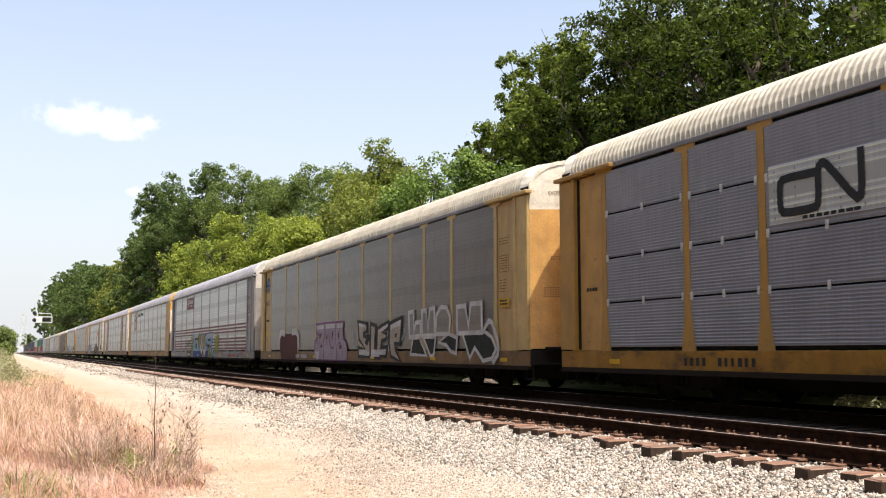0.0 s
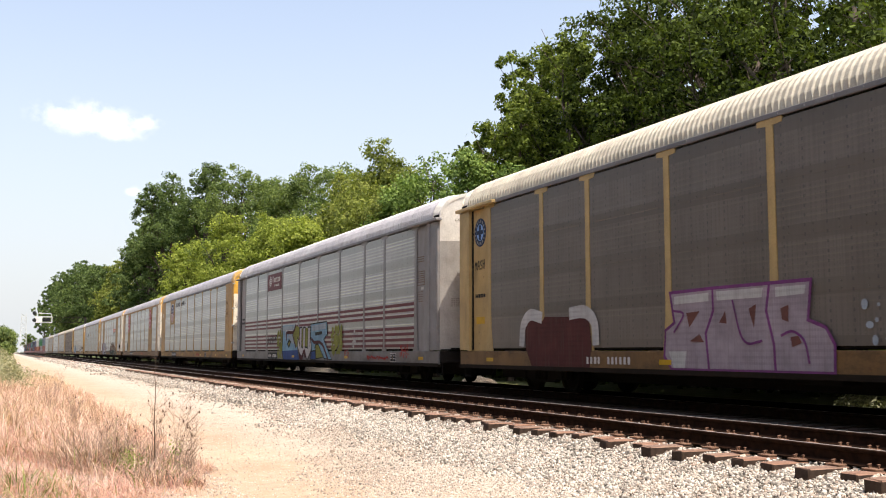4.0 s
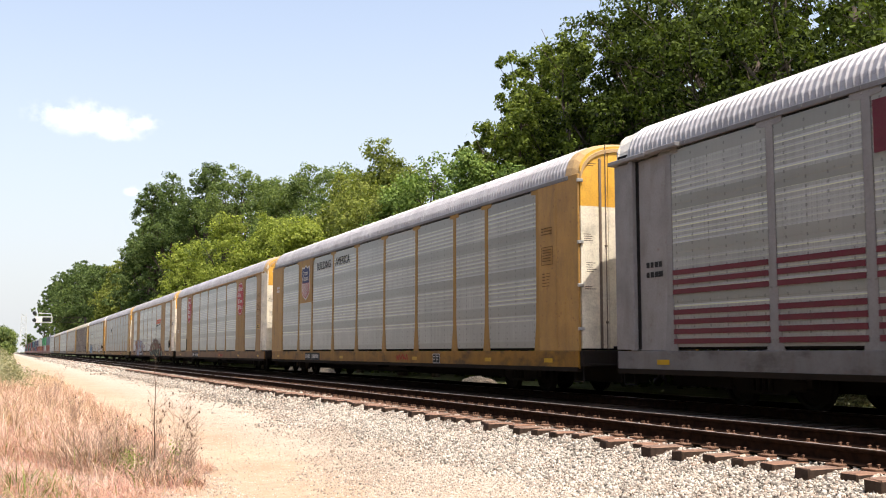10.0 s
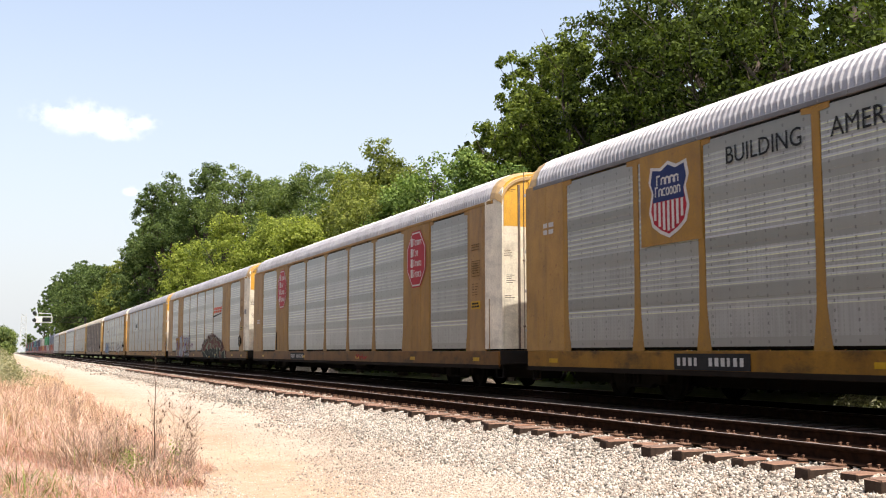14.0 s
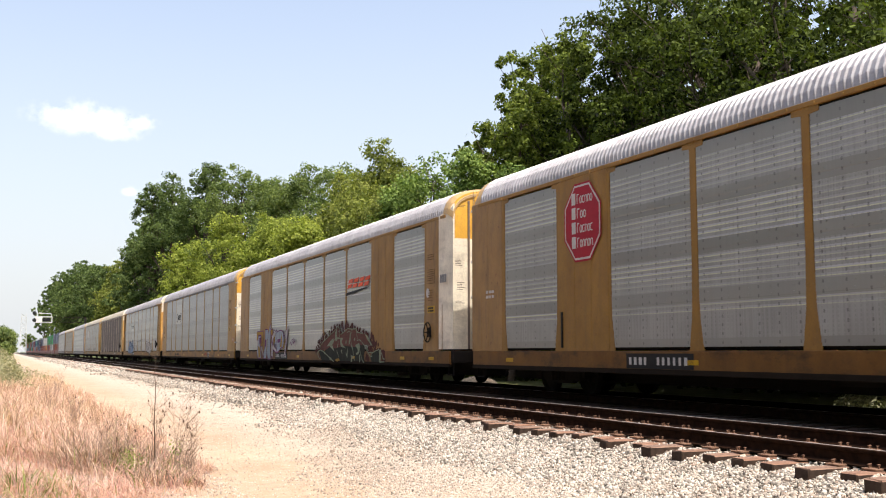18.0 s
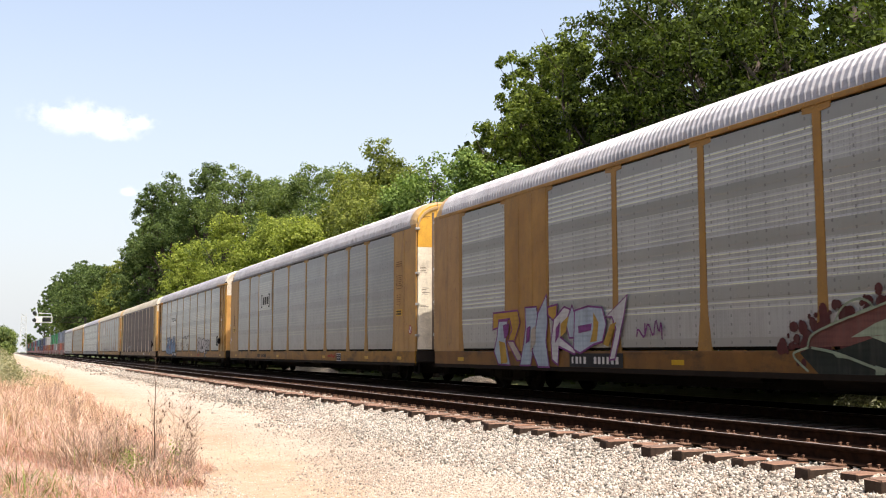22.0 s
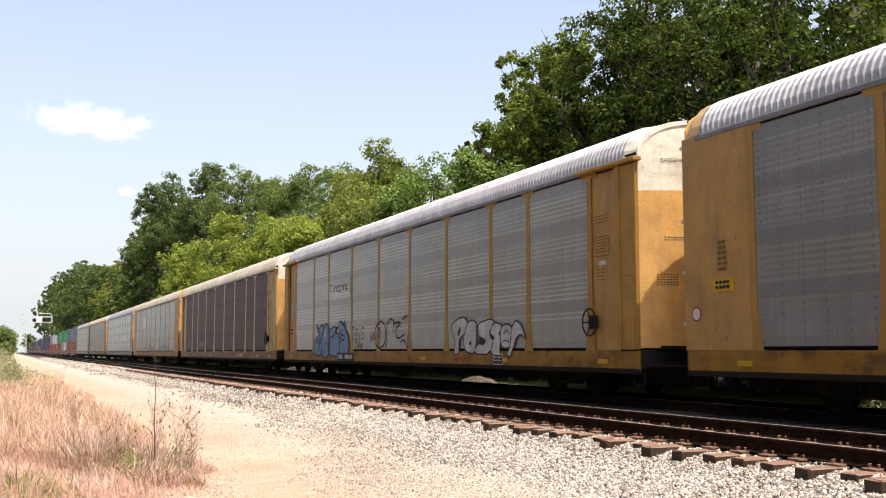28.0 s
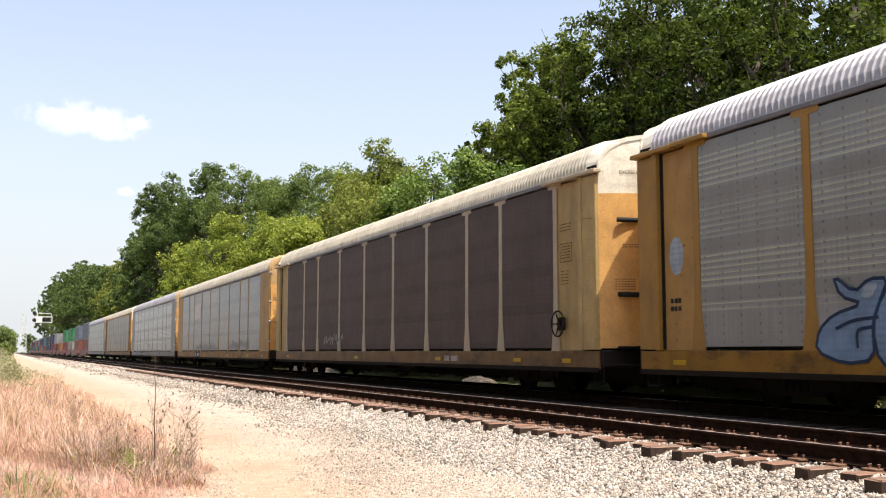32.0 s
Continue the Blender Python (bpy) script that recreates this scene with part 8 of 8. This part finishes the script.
grass("fallen_straw", "pale broken straw lying on the gritty ground", 11000, (-0.8, 2.3, 9.5, 19), 0.26, M_DRY, 28, 0.0026, 2.6, 0.6, (0, 17))
grass("fresh_grass", "fresh green grass blades at the foot of the straw", 520, (-0.2, 0.75, 10.0, 12.2), 0.24, M_GREENWEED, 25, 0.004, 1.4, 1.0)
grass("green_grass", "sparse fresh green blades among the straw", 4200, (-1.5, 2.0, 9.5, 30), 0.36, M_GREENWEED, 23, 0.005, 0.9)


def weed(x, y, height, seed, label):
    """A dead branching weed with dark seed heads."""
    r = random.Random(seed)
    top = new("weed")
    top.location = (x, y, -0.52)
    tagged(top, label, "weed", "dead weeds by the road")
    g, s = Geo(), Geo()
    stems = 1 if height > 1.1 else 4
    thick = 0.0105 if stems == 1 else 0.0045
    for k in range(stems):
        p = Vector((r.uniform(-0.06, 0.06), r.uniform(-0.08, 0.08), 0))
        d = Vector((r.uniform(-0.10, 0.22), r.uniform(-0.2, 0.2), 1)).normalized() if stems > 1 else Vector((-0.02, 0.03, 1))
        hh = height * r.uniform(0.65, 1.0) if stems > 1 else height
        n = 9
        for i in range(n):
            q = p + d * (hh / n) + Vector((r.uniform(-0.015, 0.015), r.uniform(-0.012, 0.012), 0))
            g.tube(p, q, thick * (1.15 - i / n), thick * (1.15 - (i + 1) / n), 5)
            if i > 2:
                for j in range(3):
                    a = r.uniform(0, 2 * math.pi)
                    e = q + Vector((math.cos(a), math.sin(a), r.uniform(0.5, 1.3))) * r.uniform(0.04, 0.15)
                    g.tube(q, e, 0.0020, 0.0012, 4)
                    for m in range(2):
                        tip = e + Vector((r.uniform(-1, 1), r.uniform(-1, 1), r.uniform(0.2, 1.2))) * 0.05
                        g.tube(e, tip, 0.0012, 0.0008, 4)
                        if r.random() < 0.085:
                            w = r.uniform(0.004, 0.011)
                            s.lathe([(0.0, -w * 2.6), (w, -w * 1.0), (w * 0.8, w * 0.5), (0.0, w * 1.2)], tip, "z", 5)
            p = q
    part("stem", g.mesh("stem", M_SEED if stems == 1 else M_TWIG), top)
    part("seed_heads", s.mesh("seed_heads", M_SEED), top, "dark brown dried seed heads")["kind"] = "stuff"


weed(1.70, 12.5, 1.38, 1, "tall dead weed stalk with dark seed heads")
for i, (x, y, h) in enumerate(((1.66, 12.7, 0.9), (1.88, 12.4, 1.0), (2.08, 12.6, 0.7), (1.38, 13.2, 0.7), (1.95, 12.0, 0.45), (1.2, 13.6, 0.6), (0.95, 24.0, 0.8), (1.3, 30.0, 0.9), (1.15, 19.0, 0.7))):
    weed(x, y, h, 10 + i, "dead grey-brown weed with small seed heads")
spots = [(1.68 + rr.uniform(-0.4, 0.4), 12.5 + rr.uniform(-0.5, 0.6), rr.uniform(-0.5, -0.2)) for k in range(60)]
grass("dead_stems", "grey-brown dead stems tangled round the weeds", 3900, (0.7, 2.2, 11.6, 15.0), 0.48, M_TWIG, 29, 0.0026, 1.4)
thicket("low_weeds", "grey-green weeds round the stalks at the road's edge", spots[:16], M_GREENWEED, 15, 36, 0.026, 0.16)


# ---------------------------------------------------------------- loose stones of the ballast
def stones(name, label, n, area, size, seed, slope=True, mat=M_STONE, spread=False):
    rng = np.random.default_rng(seed)
    # blocky eight-sided chips with one corner cut
    ico = np.array([(1, 0.1, 0), (-1, 0, 0.1), (0.1, 1, 0), (0, -1, 0.1), (0, 0.1, 1), (0.1, 0, -1), (0.62, 0.55, 0.62)])
    fac = np.array([(0, 2, 6), (2, 4, 6), (4, 0, 6), (2, 1, 4), (1, 3, 4), (3, 0, 4), (2, 0, 5), (1, 2, 5), (3, 1, 5), (0, 3, 5)])
    x = rng.uniform(area[0], area[1], n)
    y = area[2] + (area[3] - area[2]) * rng.random(n) ** 1.35
    if slope:
        lim = 5.25 + edge_shift(y) + 0.16 * np.sin(y * 0.5) + 0.14 * np.sin(y * 1.7 + 1)
        keep = x > lim - rng.exponential(0.30, n)
        x, y = x[keep], y[keep]
        n = len(x)
    if spread:
        lim = np.interp(y, [9, 11, 13, 16, 22, 30], [2.5, 2.9, 3.5, 4.2, 4.9, 5.6]) + 0.22 * np.sin(y * 0.9) + 0.12 * np.sin(y * 2.7 + x)
        keep = rng.random(n) < np.clip((x - lim) / 1.1, 0.0, 1.0)
        x, y = x[keep], y[keep]
        n = len(x)
    zs = np.interp(x - edge_shift(y) * np.clip((7.2 - x) / 2.2, 0, 0.9), [-0.6, 1.6, 4.5, 4.9, 5.4, 6.3, 6.9, 7.15, 7.35, 7.6, 7.8, 10.0, 10.6], [-0.425, -0.55, -0.55, -0.55, -0.525, -0.43, -0.375, -0.32, -0.272, -0.225, -0.212, -0.205, -0.24])
    zs = np.maximum(zs, land_height(x, y)) if not slope else zs
    s = size * rng.uniform(0.55, 1.3, (n, 1, 1))
    jit = rng.uniform(0.7, 1.25, (n, 7, 1))
    sq = rng.uniform(0.6, 1.2, (n, 1, 3))
    q = rng.normal(size=(n, 4))
    q /= np.linalg.norm(q, axis=1, keepdims=True)
    w, a, b, c = q.T
    rot = np.stack([1 - 2 * (b * b + c * c), 2 * (a * b - c * w), 2 * (a * c + b * w), 2 * (a * b + c * w), 1 - 2 * (a * a + c * c), 2 * (b * c - a * w), 2 * (a * c - b * w), 2 * (b * c + a * w), 1 - 2 * (a * a + b * b)], 1).reshape(n, 3, 3)
    v = ico[None] * jit * sq * s
    v = np.einsum("nij,nkj->nki", rot, v)
    v += np.stack([x, y, zs + size * rng.uniform(-0.1, 0.55, n)], 1)[:, None, :]
    f = fac[None] + (np.arange(n) * 7)[:, None, None]
    ob = new(name, big_mesh(name, v.reshape(-1, 3), f.reshape(-1, 3), mat))
    tagged(ob, label, "ballast stones", kind="stuff")


stones("ballast_stones", "loose pale crushed limestone on the ballast shoulder", 68000, (4.5, 7.6, 5.5, 24), 0.0235, 31)
stones("ballast_stones", "loose pale crushed limestone further down the line", 30000, (4.6, 7.6, 20, 75), 0.034, 32)
stones("ballast_stones", "pale crushed limestone in the distance", 9000, (4.9, 7.6, 70, 230), 0.09, 35)
stones("tie_end_stones", "limestone heaped over the tie ends down the line", 6500, (7.4, 8.05, 25, 100), 0.042, 40, False)
stones("crib_stones", "loose stones between the ties of the near track", 17000, (7.2, 9.7, 5.5, 36), 0.029, 33, False)
stones("toe_gravel", "fine pale gravel spread thinning over the road's edge", 46000, (2.2, 6.3, 9.0, 26), 0.0115, 36, False, M_PALEGRIT, True)
stones("toe_gravel", "coarser pale stones strayed from the ballast", 6000, (2.8, 6.3, 9.0, 30), 0.016, 37, False, M_STONE, True)
stones("stray_stones", "scattered small stones on the dirt road", 9000, (1.4, 5.4, 9.0, 34), 0.009, 34, False, M_PALEGRIT)
stones("stray_stones", "scattered darker pebbles on the dirt road", 1500, (1.6, 5.4, 9.0, 40), 0.009, 38, False, M_STONE)
stones("verge_grit", "pale grit among the fallen straw", 7000, (-0.6, 2.4, 9.5, 17), 0.011, 39, False, M_PALEGRIT)


# ---------------------------------------------------------------- signal bridge down the line
def signal_bridge():
    top = new("signal_bridge")
    top.location = (0, 260, 0)
    tagged(top, "pale metal cantilever signal bridge over the tracks", "railway signal")
    g = Geo()
    for z in (7.9, 9.1):
        for y in (-0.4, 0.4):
            g.box(6.0, 17.4, y - 0.05, y + 0.05, z, z + 0.10, 0.02)
    x = 6.0
    while x < 17.0:
        for y in (-0.4, 0.4):
            g.tube((x, y, 7.95), (x + 1.1, y, 9.15), 0.04, n=6)
        x += 1.1
    part("truss", g.mesh("truss", M_STEEL), top, "dark steel truss arm")
    f = Geo().box(6.0, 9.85, -0.70, -0.55, 7.75, 8.0, 0.02).box(6.0, 9.85, -0.70, -0.55, 9.05, 9.25, 0.02).box(9.65, 9.85, -0.70, -0.55, 8.0, 9.05, 0.02)
    f.box(6.0, 7.6, -0.70, -0.55, 8.0, 9.05, 0.02)
    part("walkway_panel", f.mesh("walkway_panel", M_SIGNAL), top, "pale railing panel on the arm")
    part("handrail", Geo().tube((6.4, -0.6, 10.0), (9.6, -0.6, 9.9), 0.06).tube((6.4, -0.6, 9.2), (6.4, -0.6, 10.0), 0.05).tube((9.6, -0.6, 9.2), (9.6, -0.6, 9.9), 0.05).mesh("handrail", M_SIGNAL), top)
    m = Geo().box(17.1, 17.5, -0.6, -0.2, -0.8, 9.2, 0.03).box(17.1, 17.5, 0.2, 0.6, -0.8, 9.2, 0.03)
    part("mast", m.mesh("mast", M_STEEL), top, "dark steel mast")
    for x, z in ((5.85, 8.35), (5.85, 10.0), (8.1, 8.5), (8.9, 8.5)):
        h = Geo().lathe([(0.0, 0.0), (0.45, 0.0), (0.45, 0.06), (0.2, 0.1), (0.2, 0.5), (0.0, 0.5)], (0, 0, 0), "z", 18)
        for k, v in enumerate(h.v):
            h.v[k] = (x + v[0], -0.85 + v[2] * 0.6, z + v[1])
        h.box(x - 0.2, x + 0.2, -1.1, -0.75, z - 0.2, z + 0.2, 0.05)
        part("signal_head", h.mesh("signal_head", M_BLACK), top, "black round signal head")


signal_bridge()


def distant_mast():
    top = new("lattice_mast")
    top.location = (14.5, 1050, 0)
    tagged(top, "pale hazy lattice mast far down the line", "mast")
    g = Geo()
    for s in (-1, 1):
        for e in (-1, 1):
            g.tube((s * 3, e * 3, -1), (s * 2.0, e * 2.0, 36), 0.35, 0.2, 5)
    for k in range(9):
        z = 1 + k * 4
        for e in (-1, 1):
            g.tube((-2.6, e * 2.6, z), (2.6, e * 2.6, z + 4), 0.15, n=5)
            g.tube((2.6, e * 2.6, z), (-2.6, e * 2.6, z + 4), 0.15, n=5)
    part("frame_work", g.mesh("frame_work", M_SIGNAL), top)


distant_mast()


# ---------------------------------------------------------------- clouds: small ragged cards of vapour far behind everything
def cloud_material():
    k = Mat("cloud_vapour")
    sep = k.n("SeparateXYZ")
    k.link(k.co.outputs["Generated"], sep.inputs[0])
    u = k.math("SUBTRACT", k.math("MULTIPLY", sep.outputs[0], 2.0), 1.0)
    v = k.math("SUBTRACT", k.math("MULTIPLY", sep.outputs[2], 2.0), 1.0)
    rad = k.math("SQRT", k.math("ADD", k.math("MULTIPLY", u, u), k.math("MULTIPLY", v, v)))
    edge = k.math("SUBTRACT", 1.0, rad)
    n = k.n("TexNoise", Scale=0.017, Detail=8, Roughness=0.62)
    k.link(k.co.outputs["Object"], n.inputs["Vector"])
    a = k.math("ADD", k.math("MULTIPLY", edge, 1.1), k.math("MULTIPLY", k.math("SUBTRACT", n.outputs["Fac"], 0.5), 3.2))
    alpha = k.math("MULTIPLY", k.math("MULTIPLY", k.ramp(a, 0.1, 1.6), k.ramp(edge, 0.0, 1.0)), 0.85)
    em = k.n("Emission", Strength=1.0)
    em.inputs[0].default_value = (1.0, 0.97, 0.95, 1)
    tr = k.n("BsdfTransparent")
    ms = k.n("MixShader")
    k.link(alpha, ms.inputs[0])
    k.link(tr.outputs[0], ms.inputs[1])
    k.link(em.outputs[0], ms.inputs[2])
    k.link(ms.outputs[0], k.t.nodes["Material Output"].inputs["Surface"])
    return k.m


M_CLOUD = cloud_material()
CLOUDS = []


def cloud(x, y, z, w, h):
    g = Geo()
    vs, fs = [], []
    for j in range(9):
        for i in range(17):
            u, v = i / 8 - 1, j / 4 - 1
            vs.append((u * w / 2, 12 * math.cos(u * 2) * math.cos(v * 2), v * h / 2))
    fs = [(j * 17 + i, j * 17 + i + 1, (j + 1) * 17 + i + 1, (j + 1) * 17 + i) for j in range(8) for i in range(16)]
    ob = new("cloud", g.add(vs, fs).mesh("cloud", M_CLOUD, True))
    ob.location = (x, y, z)
    ob.visible_shadow = False
    tagged(ob, "small soft white fair-weather cloud", "cloud", "clouds", "backdrop")
    CLOUDS.append((ob, x, y, z))


cloud(155, 2600, 572, 301, 111)
cloud(242, 2600, 551, 174, 79)
cloud(305, 2600, 574, 95, 54)
cloud(280, 2600, 398, 63, 35)


# ---------------------------------------------------------------- what moves
def motions():
    for i, car in enumerate(CARS):
        y = FIRST + PITCH * i
        walk(car, [(t, pose(FAR_TRACK, y - d, 0)) for t, d in zip(RUN_T, RUN)])
    for ob, x, y, z in CONTAINERS:
        walk(ob, [(t, pose(x, y - d, z)) for t, d in zip(RUN_T, RUN)])
    times = [k / 15 for k in range(481)]
    turns = [(t, math.degrees(gone(t) / 0.42)) for t in times]
    for index, w in WHEELS:
        if index < 9:
            o = w.location.y
            walk(w, [(t, pose(0, o, 0.42, a, 0, 0)) for t, a in turns])
    for ob, x, y, z in CLOUDS:
        walk(ob, [(0.0, pose(x, y, z)), (32.0, pose(x - 20.0, y + 5.0, z))])


motions()
